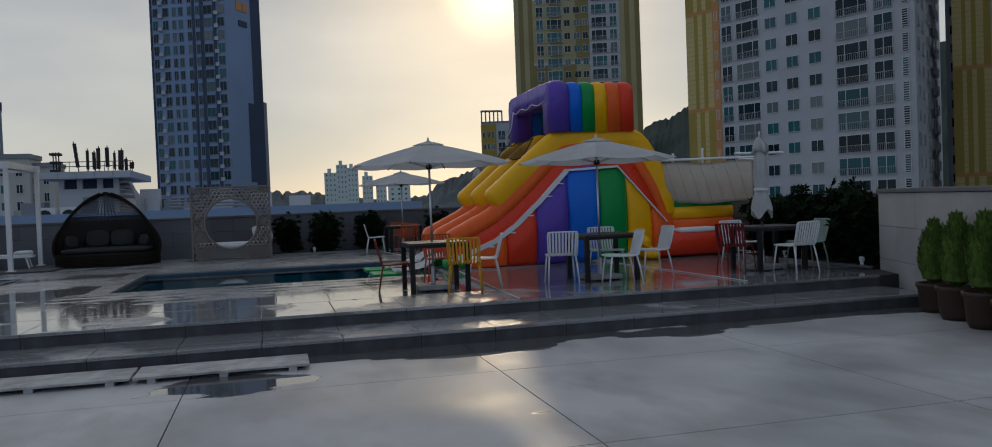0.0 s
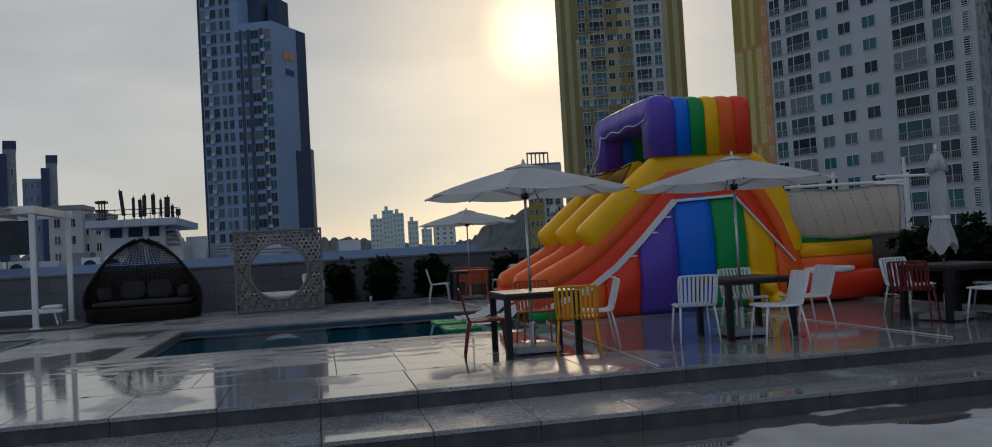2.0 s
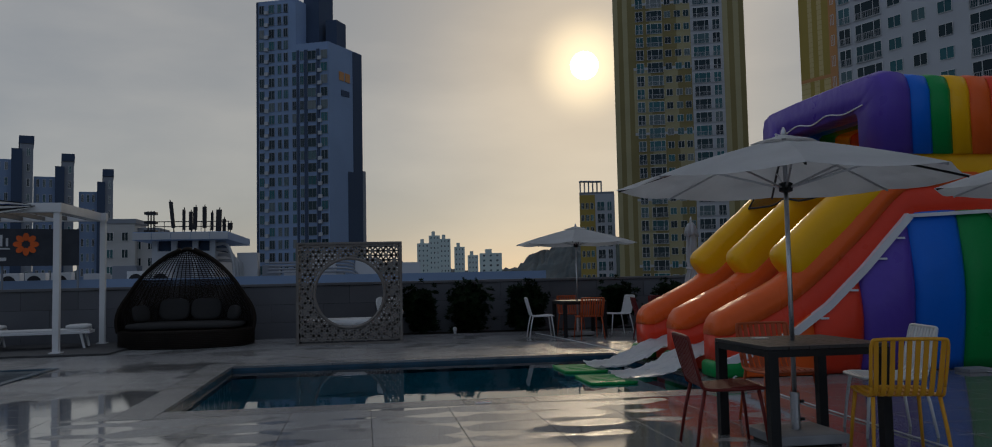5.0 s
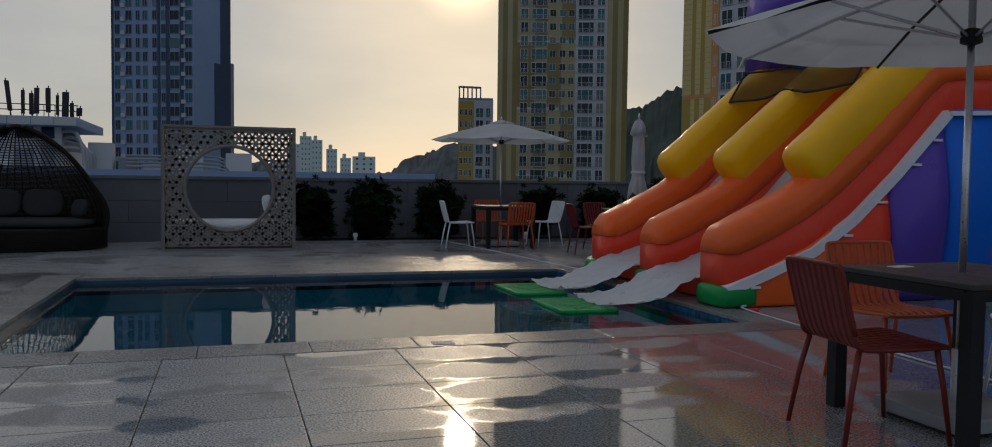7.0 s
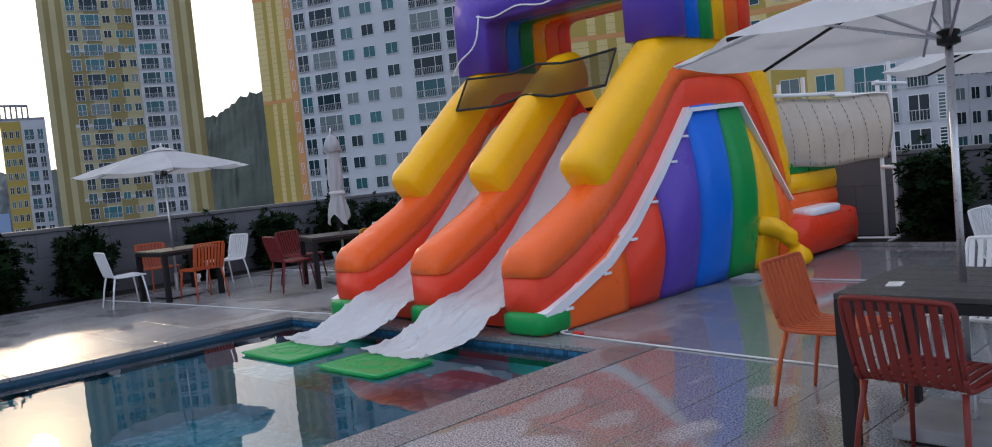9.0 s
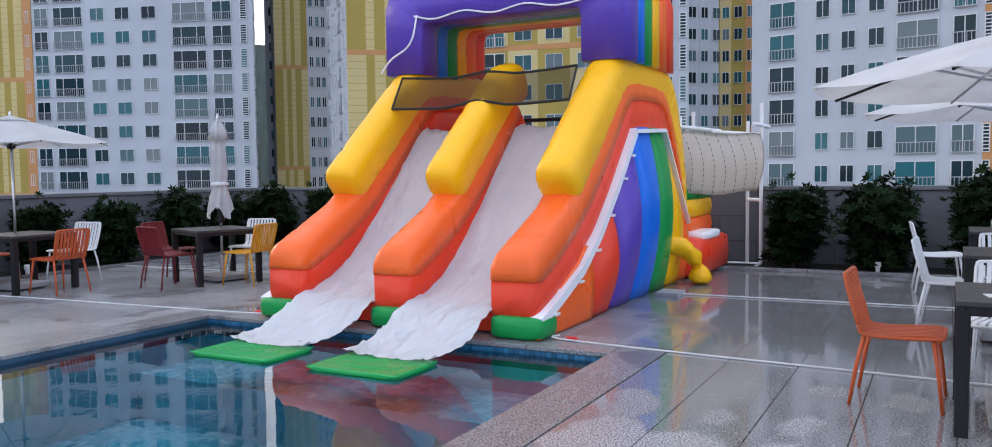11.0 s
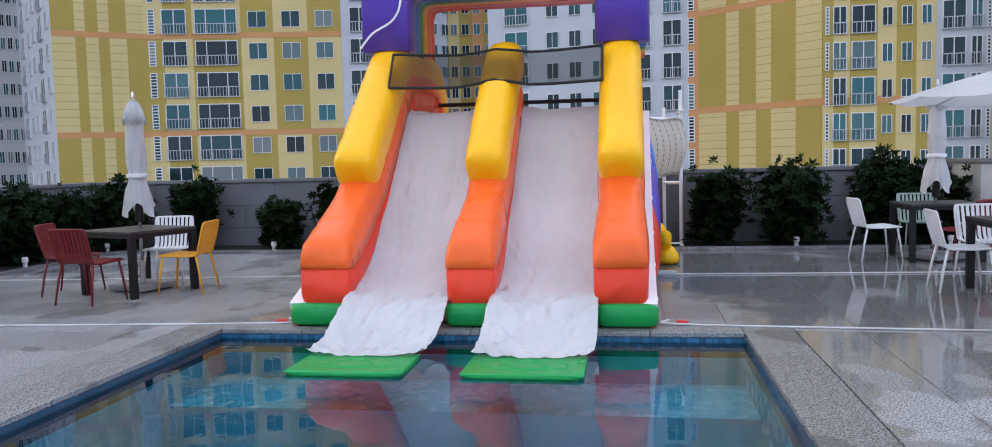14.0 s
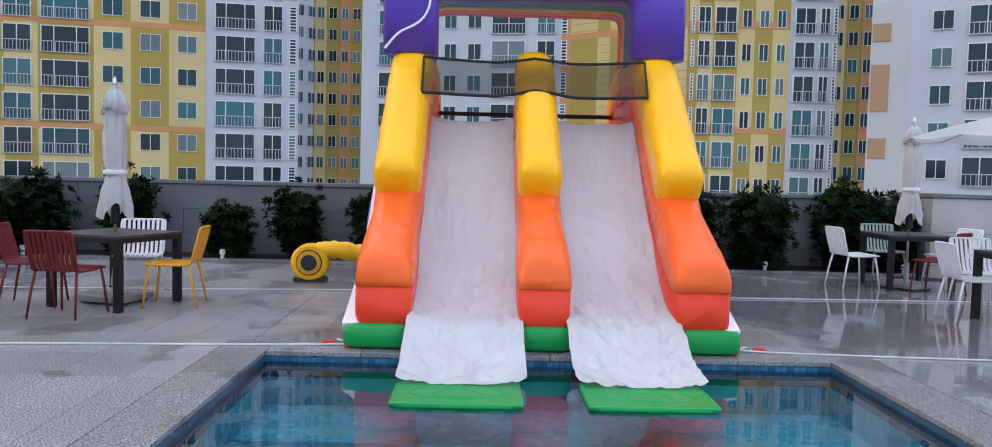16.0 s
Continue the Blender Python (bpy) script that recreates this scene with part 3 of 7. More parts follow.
# parapet walls: courses of large granite panels under a cap
def parapet(name, a, b, top, thick, courses, panel, label, base=-0.05, face="wall"):
    """A wall from a to b in plan; its face with the panels lies to the left of that way."""
    a, b = Vector((*a, 0)), Vector((*b, 0))
    d = (b - a).normalized()
    ang = math.atan2(d.y, d.x)
    length = (b - a).length
    w = thing(name, label, "wall", kind="structure", at=a, rz=math.degrees(ang))
    core = bmesh.new()
    run_on = 0.26 if name in ("wall_north", "wall_east") else 0.0
    box(core, -run_on, length + run_on, -thick, -0.03, base - 0.4, top - 0.062)
    part("wall_core", core, M["grout"], w)
    capb = bmesh.new()
    box(capb, -0.02, length + 0.02, -thick - 0.03, 0.03, top - 0.06, top, bevel=0.008)
    part("wall_cap", capb, M["wall_cap"], w)
    h = (top - 0.066 - base) / courses
    n = max(1, round(length / panel))
    pw = length / n
    for c in range(courses):
        shift = 0.5 * pw * (c % 2)
        cuts = [0.0] + [k * pw + shift for k in range(0 if shift else 1, n)] + [length]
        for x0, x1 in zip(cuts, cuts[1:]):
            if x1 - x0 < 0.02:
                continue
            q = bmesh.new()
            box(q, x0 + 0.003, x1 - 0.003, -0.032, 0.0, base + c * h + 0.003, base + (c + 1) * h - 0.003, bevel=0.003)
            part("wall_panel", q, M[face], w)
    return w


parapet("wall_north", (WALL_E, WALL_N), (WALL_W, WALL_N), WALL_TOP, 0.3, 3, 1.15, "grey granite parapet wall with a stone cap behind the shrubs")
parapet("wall_east", (WALL_E, -4.3), (WALL_E, WALL_N), WALL_TOP, 0.3, 3, 1.15, "grey granite parapet wall with a stone cap behind the slide")
parapet("wall_west", (WALL_W, WALL_N), (WALL_W, -26), WALL_TOP, 0.3, 3, 1.15, "grey granite parapet wall closing the roof terrace")
parapet("wall_south_east", (4.2, -9.6), (6.25, -4.1), 1.28, 0.35, 3, 1.6, "pale concrete end wall beside the steps", base=-0.34, face="wall_pale")
parapet("wall_link", (6.25, -4.1), (WALL_E + 0.2, -4.0), 1.28, 0.3, 3, 1.6, "short pale concrete return of the end wall", face="wall_pale")


# ---- the inflatable slide ----
slide = thing("inflatable_slide", "rainbow-coloured inflatable water slide with two white lanes at the pool", "inflatable slide")
YEL = [(1.26, 1.36), (1.9, 1.9), (2.5, 2.40), (2.75, 2.50), (3.4, 2.52), (4.1, 2.52), (4.4, 2.36), (4.65, 1.95), (4.88, 1.45), (4.95, 0.95)]
ORA = [(0.34, 0.60), (0.75, 0.83), (1.30, 1.10), (2.05, 1.74), (2.55, 2.21), (2.85, 2.33), (3.8, 2.34), (4.2, 2.16), (4.6, 1.55), (4.85, 1.0), (4.95, 0.3)]
RED = [(0.34, 0.37), (0.90, 0.55), (1.42, 0.88), (2.15, 1.52), (2.6, 1.98), (2.9, 2.13), (3.75, 2.14), (4.08, 1.93), (4.45, 1.4), (4.72, 0.8), (4.85, 0.25)]
# the seam where the orange upper half meets the red lower half
SEAM = [((xa + xb) / 2, (za + zb) / 2 + 0.02) for (xa, za), (xb, zb) in zip(ORA, RED)]
def nose_swell(s0):
    """The tubes are widest behind the nose and drawn in where the yellow tube begins."""
    return 1 + 0.06 * math.exp(-((s0 - 0.22) / 0.26) ** 2) - 0.055 * math.exp(-((s0 - 1.0) / 0.24) ** 2)


for yc, hw, n_y, n_o, n_r in ((0.975, 0.225, 10, 11, 11), (2.265, 0.21, 4, 5, 5), (3.575, 0.225, 10, 11, 11)):
    bm = bmesh.new()
    inflated(bm, [(x_, z_ + 0.02) for x_, z_ in YEL[:n_y]], hw - 0.004, 0.245, yc, pinch=0.025, every=0.62, ends=(0.62, 0.42), power=2.9, cap=((1.0, 0.42, 0.46), (0.90, 0.66, 0.72), (0.66, 0.86, 0.90), (0.34, 0.965, 0.98)))
    part("yellow_tube", bm, M["yellow"], slide, "yellow inflated side tube", True)
    bm = bmesh.new()
    inflated(bm, SEAM[:n_o], hw + 0.006, 0.30, yc, seg=18, pinch=0.03, every=0.62, ends=(0.52, 0.30), arc=(0.0, math.pi), level=0.5, power=3.3, cap=((1.0, 0.42, 0.80), (0.80, 0.68, 0.93), (0.45, 0.90, 0.985)), swell=nose_swell)
    part("orange_tube", bm, M["orange"], slide, "orange inflated side tube", True)
    bm = bmesh.new()
    inflated(bm, SEAM[:n_r], hw, 0.335, yc, seg=18, power=8, pinch=0.03, every=0.62, ends=(0.45, 0.28), arc=(math.pi, 2 * math.pi), level=0.5, cap=((1.0, 0.93, 0.80), (0.80, 0.98, 0.93), (0.45, 1.0, 0.985)), swell=nose_swell)
    part("red_tube", bm, M["red"], slide, "red inflated side tube", True)
# green pads under the three noses
for y0, y1 in ((0.66, 1.19), (2.03, 2.49), (3.35, 3.90)):
    bm = bmesh.new()
    pillow(bm, 0.12, 0.55, y0, y1, 0.0, 0.21, 5)
    part("green_pad", bm, M["green"], slide, "green inflated foot pad", True)

BED = [(2.75, 1.97), (2.45, 1.94), (2.1, 1.60), (1.6, 1.08), (1.15, 0.66), (0.8, 0.43), (0.45, 0.29), (0.12, 0.20), (-0.15, 0.07), (-0.45, -0.02), (-0.78, -0.035)]


def lane(y0, y1, seed):
    """A white vinyl lane, wrinkled at its lower end, with thickness."""
    bm = bmesh.new()
    line = smooth_line([(x, 0, z) for x, z in BED], 11)
    ny = 44
    rows = []
    for i, p in enumerate(line):
        s = i / (len(line) - 1)
        loose = max(0.0, (s - 0.45) / 0.55) * (1 - s ** 9)
        row = []
        for j in range(ny + 1):
            v = j / ny
            fan = 0.02 + 0.02 * loose
            y = y0 - fan + (y1 - y0 + 2 * fan) * v
            w = noise.noise(Vector((p.x * 2.2 + seed, y * 7.0, seed))) * 0.055 * loose * (1 - s ** 5) + noise.noise(Vector((p.x * 7 + y * 3 + seed, y * 5.0 - p.x * 2, seed))) * (0.012 + 0.016 * loose)
            # creases pulled slantwise from the seams towards the middle
            slant = s * 20 + abs(v - 0.5) * 8
            crease = 1 - abs(noise.noise(Vector((slant, v * 2.3 + seed, seed * 2))))
            w += 0.030 * crease ** 6 * (0.25 + 0.75 * abs(2 * v - 1))
            fold = 1 - abs(noise.noise(Vector((p.x * 1.6 + 2 * v, y * 9.0, seed * 3))))
            w += 0.055 * fold ** 6 * loose * (1 - s ** 5)
            w += 0.035 * (abs(v - 0.5) * 2) ** 4 * (1 - loose)
            row.append(bm.verts.new((p.x + 0.3 * w, y, p.z + w)))
        rows.append(row)
    for a, b in zip(rows, rows[1:]):
        for j in range(ny):
            bm.faces.new((a[j], a[j + 1], b[j + 1], b[j]))
    bmesh.ops.solidify(bm, geom=bm.faces[:], thickness=0.02)
    return bm


for y0, y1, seed in ((1.19, 2.06, 3.0), (2.47, 3.35, 9.0)):
    part("slide_lane", lane(y0, y1, seed), M["white_vinyl"], slide, "wrinkled white vinyl sliding lane", True)
    bm = bmesh.new()
    pillow(bm, -1.24, -0.62, y0 + 0.02, y1 + 0.02, -0.092, -0.042, 9)
    part("landing_mat", bm, M["green"], slide, "green inflated mat floating on the water", True)
    for inset, zz, r_ in ((0.012, -0.052, 0.009),):
        bm = bmesh.new()
        xa, xb, ya, yb_ = -1.24 + inset, -0.64 - inset, y0 + 0.02 + inset, y1 + 0.02 - inset
        rod(bm, [(xa, ya, zz), (xb, ya, zz), (xb, yb_, zz), (xa, yb_, zz), (xa, ya, zz)], r_, 6)
        part("mat_piping", bm, M["mat_edge"], slide, "pale green piping of the mat")
    ym = (y0 + y1) / 2 + 0.02
    bm = bmesh.new()
    for ra, rb, ox in ((0.19, 0.30, 0.0), (0.10, 0.16, -0.05), (0.05, 0.07, 0.10)):
        rod(bm, [(-0.93 + ox + ra * math.cos(a), ym + rb * math.sin(a) * (1 + 0.15 * math.cos(3 * a)), -0.043) for a in [2 * math.pi * k / 24 for k in range(25)]], 0.006, 5)
    part("mat_relief", bm, M["mat_edge"], slide, "pale raised lines on the mat")
    # block under the lane
    bm = bmesh.new()
    low = [(0.35, 0.02), (0.35, 0.2), (0.8, 0.38), (1.15, 0.6), (1.6, 1.02), (2.1, 1.53), (2.45, 1.88), (4.3, 1.9), (4.9, 0.9), (4.95, 0.02)]
    a = [bm.verts.new((x, y0 - 0.05, z)) for x, z in low]
    b = [bm.verts.new((x, y1 + 0.05, z)) for x, z in low]
    bm.faces.new(a)
    bm.faces.new(b[::-1])
    for k in range(len(low)):
        bm.faces.new((a[k], b[k], b[(k + 1) % len(low)], a[(k + 1) % len(low)]))
    part("core", bm, M["red"], slide)


def roofline(x):
    """Height of the line where the side panel meets the red tube."""
    pts = [(0.2, 0.16), (0.6, 0.30), (1.15, 0.52), (1.6, 0.82), (2.1, 1.27), (2.75, 1.92), (3.83, 1.96), (4.92, 0.75), (5.3, 0.4)]
    for (xa, za), (xb, zb) in zip(pts, pts[1:]):
        if xa <= x <= xb:
            return za + (zb - za) * (x - xa) / (xb - xa)
    return 0.16 if x < 0.2 else 0.4


STRIPES = ((0.17, 1.38, "orange"), (1.38, 2.02, "red"), (2.02, 2.71, "purple"), (2.71, 3.40, "blue"), (3.40, 4.02, "green"), (4.02, 4.58, "yellow"), (4.58, 5.06, "orange"))
for side, yb in ((-1, 0.80), (1, 3.77)):
    for x0, x1, key in STRIPES:
        bm = bmesh.new()
        nx, nz = 12, 14
        grid = []
        for i in range(nx + 1):
            x = x0 + (x1 - x0) * i / nx
            top = roofline(x) + 0.06 * min(1, max(0, (x - 0.3) / 0.5))
            col = []
            for j in range(nz + 1):
                v = j / nz
                u = i / nx
                whole = (x - 0.17) / 5.05
                out = 0.02 + 0.085 * (1 - (2 * u - 1) ** 4) * math.sin(math.pi * min(1, 0.12 + 0.88 * v)) ** 0.6
                out += 0.13 * math.sin(math.pi * v) * math.sin(math.pi * whole) * min(1, top)
                if key == "orange" and x0 < 1:
                    out = 0.10 - 0.03 * v + 0.05 * math.sin(math.pi * v) * u
                col.append(bm.verts.new((x, yb + side * out, 0.012 + (top - 0.012) * v)))
            grid.append(col)
        for a, b in zip(grid, grid[1:]):
            for j in range(nz):
                bm.faces.new((a[j], a[j + 1], b[j + 1], b[j]))
        back = [[bm.verts.new((p.co.x, yb - side * 0.25, p.co.z)) for p in (c[0], c[-1])] for c in grid]
        for k, (a, b) in enumerate(zip(grid, grid[1:])):
            bm.faces.new((a[0], b[0], back[k + 1][0], back[k][0]))
            bm.faces.new((a[-1], back[k][1], back[k + 1][1], b[-1]))
        for c, bk in ((grid[0], back[0]), (grid[-1], back[-1])):
            bm.faces.new([*c, bk[1], bk[0]])
        part("side_panel", bm, M[key], slide, key + " inflated side stripe", True)
    # white seam tape with tie tabs
    bm = bmesh.new()
    pts = [(0.2, 0.16), (0.6, 0.30), (1.15, 0.52), (1.6, 0.82), (2.1, 1.27), (2.72, 1.90), (3.83, 1.95), (4.92, 0.75)]
    for (xa, za), (xb, zb) in zip(pts, pts[1:]):
        d = Vector((xb - xa, 0, zb - za)).normalized()
        up = Vector((-d.z, 0, d.x))
        wide = 0.045 if xa < 2.7 else (0.022 if xa < 3.8 else 0.012)
        ya = yb + side * 0.125
        q = [Vector((xa, ya, za)) + up * wide, Vector((xb, ya, zb)) + up * wide, Vector((xb, ya, zb)) - up * wide, Vector((xa, ya, za)) - up * wide]
        f = [bm.verts.new(v) for v in q] + [bm.verts.new(v - Vector((0, side * 0.16, 0))) for v in q]
        for i4 in ((0, 1, 2, 3), (7, 6, 5, 4), (0, 4, 5, 1), (1, 5, 6, 2), (2, 6, 7, 3), (3, 7, 4, 0)):
            bm.faces.new([f[k] for k in i4])
    part("seam_tape", bm, M["strap_white"], slide, "white seam tape")
    for x in (0.42, 1.0, 1.45, 1.85, 2.25, 2.5):
        bm = bmesh.new()
        z = roofline(x)
        box(bm, x + 0.02, x + 0.12, yb + side * 0.13 - 0.008, yb + side * 0.13 + 0.008, z - 0.055, z - 0.03)
        part("tie_tab", bm, M["strap_white"], slide)

# rainbow arch over the platform, one inflated hoop behind the other
hoops = (("purple", 2.42, 2.83), ("blue", 2.83, 3.10), ("green", 3.10, 3.38), ("yellow", 3.38, 3.65), ("orange", 3.65, 3.95), ("red", 3.95, 4.24))
for i, (key, x0, x1) in enumerate(hoops):
    bm = bmesh.new()
    yo0, yo1, zt, zb = 0.72, 3.83, 3.70, 2.68
    inset = (0.50, 0.48, 0.46, 0.44, 0.42, 0.40)[i]
    outer = [(yo0, zb), (yo0, zt - 0.22), (yo0 + 0.06, zt - 0.06), (yo0 + 0.24, zt), (1.6, zt + 0.015), (2.9, zt + 0.015), (yo1 - 0.24, zt), (yo1 - 0.06, zt - 0.06), (yo1, zt - 0.22), (yo1, zb)]
    drop = 0.40 - 0.02 * i
    inner = [(yo0 + inset, zb), (yo0 + inset, zt - drop - 0.12), (yo0 + inset + 0.03, zt - drop - 0.03), (yo0 + inset + 0.12, zt - drop), (1.7, zt - drop), (2.8, zt - drop), (yo1 - inset - 0.12, zt - drop), (yo1 - inset - 0.03, zt - drop - 0.03), (yo1 - inset, zt - drop - 0.12), (yo1 - inset, zb)]
    prof = []
    nk = 6
    for k in range(nk + 1):
        u = k / nk
        puff = 0.028 * (1 - abs(2 * u - 1) ** 3.0) if i else 0.06 * (1 - abs(2 * u - 1) ** 2.4)
        prof.append((x0 + (x1 - x0) * u, puff))
    rows = []
    for x, puff in prof:
        o = [(y + puff * (-1 if y < 1 else (1 if y > 3.5 else 0)), z + puff * (1 if z > zt - 0.1 else 0)) for y, z in outer]
        n_ = [(y + 0.5 * puff * (1 if y < 2 else -1) * (1 if z < zt - drop - 0.01 else 0), z - 0.5 * puff * (1 if z > zt - drop - 0.01 else 0)) for y, z in inner]
        rows.append([bm.verts.new((x, y, z)) for y, z in o + n_[::-1]])
    for a, b in zip(rows, rows[1:]):
        for k in range(len(a)):
            bm.faces.new((a[k], a[(k + 1) % len(a)], b[(k + 1) % len(b)], b[k]))
    m_ = len(outer)
    for row in (rows[0], rows[-1]):
        for k in range(m_ - 1):
            bm.faces.new((row[k], row[k + 1], row[2 * m_ - 2 - k], row[2 * m_ - 1 - k]))
    part("arch_hoop", bm, M[key], slide, key + " inflated hoop of the arch", True)

# net across the slide's head, edged with black tape
nb = bmesh.new()
cols = 12
top_row, low_row = [], []
for k in range(cols + 1):
    v = k / cols
    y = 3.42 + (1.16 - 3.42) * v
    sag = 0.05 * math.sin(math.pi * v) * (1 - 0.9 * math.exp(-((v - 0.51) / 0.12) ** 2))
    lift = 0.05 * math.exp(-((v - 0.51) / 0.1) ** 2)
    top_row.append((2.16, y, 2.60 - sag + 0.3 * lift))
    low_row.append((1.93, y, 2.22 - 0.6 * sag + lift))
tv = [nb.verts.new(p) for p in top_row]
lv = [nb.verts.new(p) for p in low_row]
for k in range(cols):
    nb.faces.new((tv[k], tv[k + 1], lv[k + 1], lv[k]))
part("net", nb, M["net"], slide, "fine black net across the slide head")
nb = bmesh.new()
rod(nb, top_row, 0.014, 6)
rod(nb, low_row, 0.016, 6)
rod(nb, [top_row[0], low_row[0]], 0.013, 6)
rod(nb, [top_row[-1], low_row[-1]], 0.013, 6)
part("net_edge", nb, M["strap_black"], slide, "black tape along the net")
nb = bmesh.new()
box(nb, 3.98, 4.0, 1.2, 3.4, 2.13, 2.18)
part("back_strap", nb, M["strap_black"], slide)
nb = bmesh.new()
rod(nb, smooth_line([(2.40, 3.36, 3.38), (2.37, 3.40, 3.12), (2.36, 3.5, 2.98), (2.33, 3.70, 2.86), (2.32, 3.84, 2.70)], 5), 0.012, 6)
part("air_cord", nb, M["strap_white"], slide, "thin white cord")
nb = bmesh.new()
rod(nb, smooth_line([(2.42, 1.1, 3.36), (2.39, 1.5, 3.31), (2.39, 1.9, 3.37), (2.39, 2.3, 3.31), (2.39, 2.7, 3.37), (2.39, 3.1, 3.31), (2.40, 3.40, 3.37)], 6), 0.010, 6)
part("water_hose", nb, M["strap_white"], slide, "thin white spray hose under the arch")

# lower rear landing of the slide
bm = bmesh.new()
pillow(bm, 4.7, 6.68, 0.48, 3.8, 0.0, 0.56, 8, 28, 10)
part("rear_base", bm, M["red"], slide, "red inflated rear base", True)
bm = bmesh.new()
pillow(bm, 5.1, 6.0, 0.50, 0.86, 0.50, 0.62, 5)
part("rear_pad", bm, M["white_vinyl"], slide, "white vinyl pad", True)
for key, z0, z1 in (("orange", 0.52, 0.82), ("yellow", 0.77, 1.08), ("green", 1.02, 1.35)):
    bm = bmesh.new()
    pillow(bm, 5.0, 6.66, 0.74, 3.75, z0, z1, 8, 28, 10)
    part("rear_tube", bm, M[key], slide, key + " inflated rear tube", True)

# knotted yellow air sleeve at the side
knot = thing("air_sleeve", "knotted yellow air sleeve of the slide on the deck", "air sleeve")
bm = bmesh.new()
# the end of the cloth lies on the deck as a tied bag
pillow(bm, 4.22, 4.60, 0.25, 0.56, 0.0, 0.26, 2.4, 32, 18)
for v in bm.verts:
    up = max(0.0, v.co.z / 0.26)
    c_ = Vector((4.36, 0.42, 0))
    draw = 1 - 0.55 * up ** 2
    fold = 1 + 0.07 * math.sin(9 * math.atan2(v.co.y - c_.y, v.co.x - c_.x)) * up
    v.co.x, v.co.y = c_.x + (v.co.x - c_.x) * draw * fold, c_.y + (v.co.y - c_.y) * draw * fold
    v.co.z = max(0.003, v.co.z + 0.02 * noise.noise(v.co * 11.0))
part("sleeve_end", bm, M["yellow"], knot, smooth=True)
bm = bmesh.new()
rod(bm, smooth_line([(4.08, 0.74, 0.52), (4.17, 0.58, 0.48), (4.27, 0.48, 0.38), (4.35, 0.43, 0.24)], 5), [0.12, 0.122, 0.12, 0.118, 0.12, 0.118, 0.115, 0.12, 0.115, 0.11, 0.115, 0.105, 0.095, 0.08, 0.065, 0.05], 16)
for v in bm.verts:
    v.co += 0.035 * noise.noise_vector(v.co * 7.0)
part("sleeve", bm, M["yellow"], knot, smooth=True)
bm = bmesh.new()
rod(bm, [(4.33, 0.44, 0.275), (4.355, 0.428, 0.235)], 0.066, 14)
part("tie_ring", bm, M["yellow"], knot)

plate = bmesh.new()
box(plate, 3.15, 3.5, 0.35, 0.62, 0.0, 0.045, bevel=0.01)
tagged(part("sandbag", plate, M["stone_base"]), "flat grey weight beside the slide", "weight")

blower = thing("air_blower", "yellow round air blower feeding the slide", "blower", at=(4.15, 4.95, 0), rz=180)
bm = bmesh.new()
prof = [(0.205, -0.11), (0.235, -0.09), (0.24, 0.0), (0.235, 0.09), (0.205, 0.11)]
rings = [[bm.verts.new((h, r * math.cos(2 * math.pi * k / 28), 0.25 + r * math.sin(2 * math.pi * k / 28))) for k in range(28)] for r, h in prof]
for a, b in zip(rings, rings[1:]):
    for k in range(28):
        bm.faces.new((a[k], a[(k + 1) % 28], b[(k + 1) % 28], b[k]))
bm.faces.new(rings[0])
bm.faces.new(rings[-1])
part("housing", bm, M["yellow"], blower, smooth=False)
for r0, nm, key, dx in ((0.165, "intake_ring", "ink_dark", 0.118), (0.15, "intake_ring", "chair_yellow", 0.130), (0.10, "intake", "ink_dark", 0.140)):
    bm = bmesh.new()
    rod(bm, [(0.10, 0, 0.25), (dx, 0, 0.25)], r0, 24)
    part(nm, bm, M[key], blower)
bm = bmesh.new()
box(bm, -0.14, 0.10, -0.2, 0.2, 0.0, 0.06, bevel=0.01)
part("foot", bm, M["ink_dark"], blower)
bm = bmesh.new()
rod(bm, smooth_line([(0.0, 0.08, 0.40), (0.0, 0.35, 0.41), (-0.05, 0.7, 0.36), (-0.1, 1.25, 0.36)], 5), [0.10, 0.105, 0.11, 0.10, 0.12, 0.10, 0.115, 0.12, 0.10, 0.12, 0.115, 0.11, 0.12, 0.12, 0.11, 0.12], 14)
part("air_tube", bm, M["yellow"], blower, smooth=True)

# anchor ropes along the slide
for pts, lab in ((((0.33, 0.58, 0.05), (0.3, 0.42, 0.012), (0.12, -2.1, 0.012), (0.0, -5.0 + 0.2, 0.012)), "white anchor rope from the slide across the deck"),
                 (((0.3, 3.95, 0.05), (0.25, 4.05, 0.012), (0.0, 7.1, 0.012), (-0.3, 10.2, 0.012)), "white anchor rope from the slide to the wall"),
                 (((3.35, 0.5, 0.02), (3.4, 0.1, 0.012), (3.5, -2.7, 0.012), (3.55, -4.6, 0.012)), "white anchor rope lying across the wet deck"),
                 (((3.4, 4.2, 0.012), (3.1, 7.0, 0.012), (2.9, 10.1, 0.012)), "white anchor rope lying on the deck")):
    bm = bmesh.new()
    rod(bm, smooth_line(pts, 6), 0.0075, 6)
    tagged(part("anchor_rope", bm, M["rope"]), lab, "rope", "anchor ropes")
for x, y in ((0.34, 0.47), (0.3, 4.02)):
    bm = bmesh.new()
    pillow(bm, x - 0.03, x + 0.03, y - 0.06, y + 0.06, 0.0, 0.04, 2.5, 10, 6)
    tagged(part("rope_knot", bm, M["ink_red"]), "dark red strap knot at the slide's corner", "strap", "rope knots")

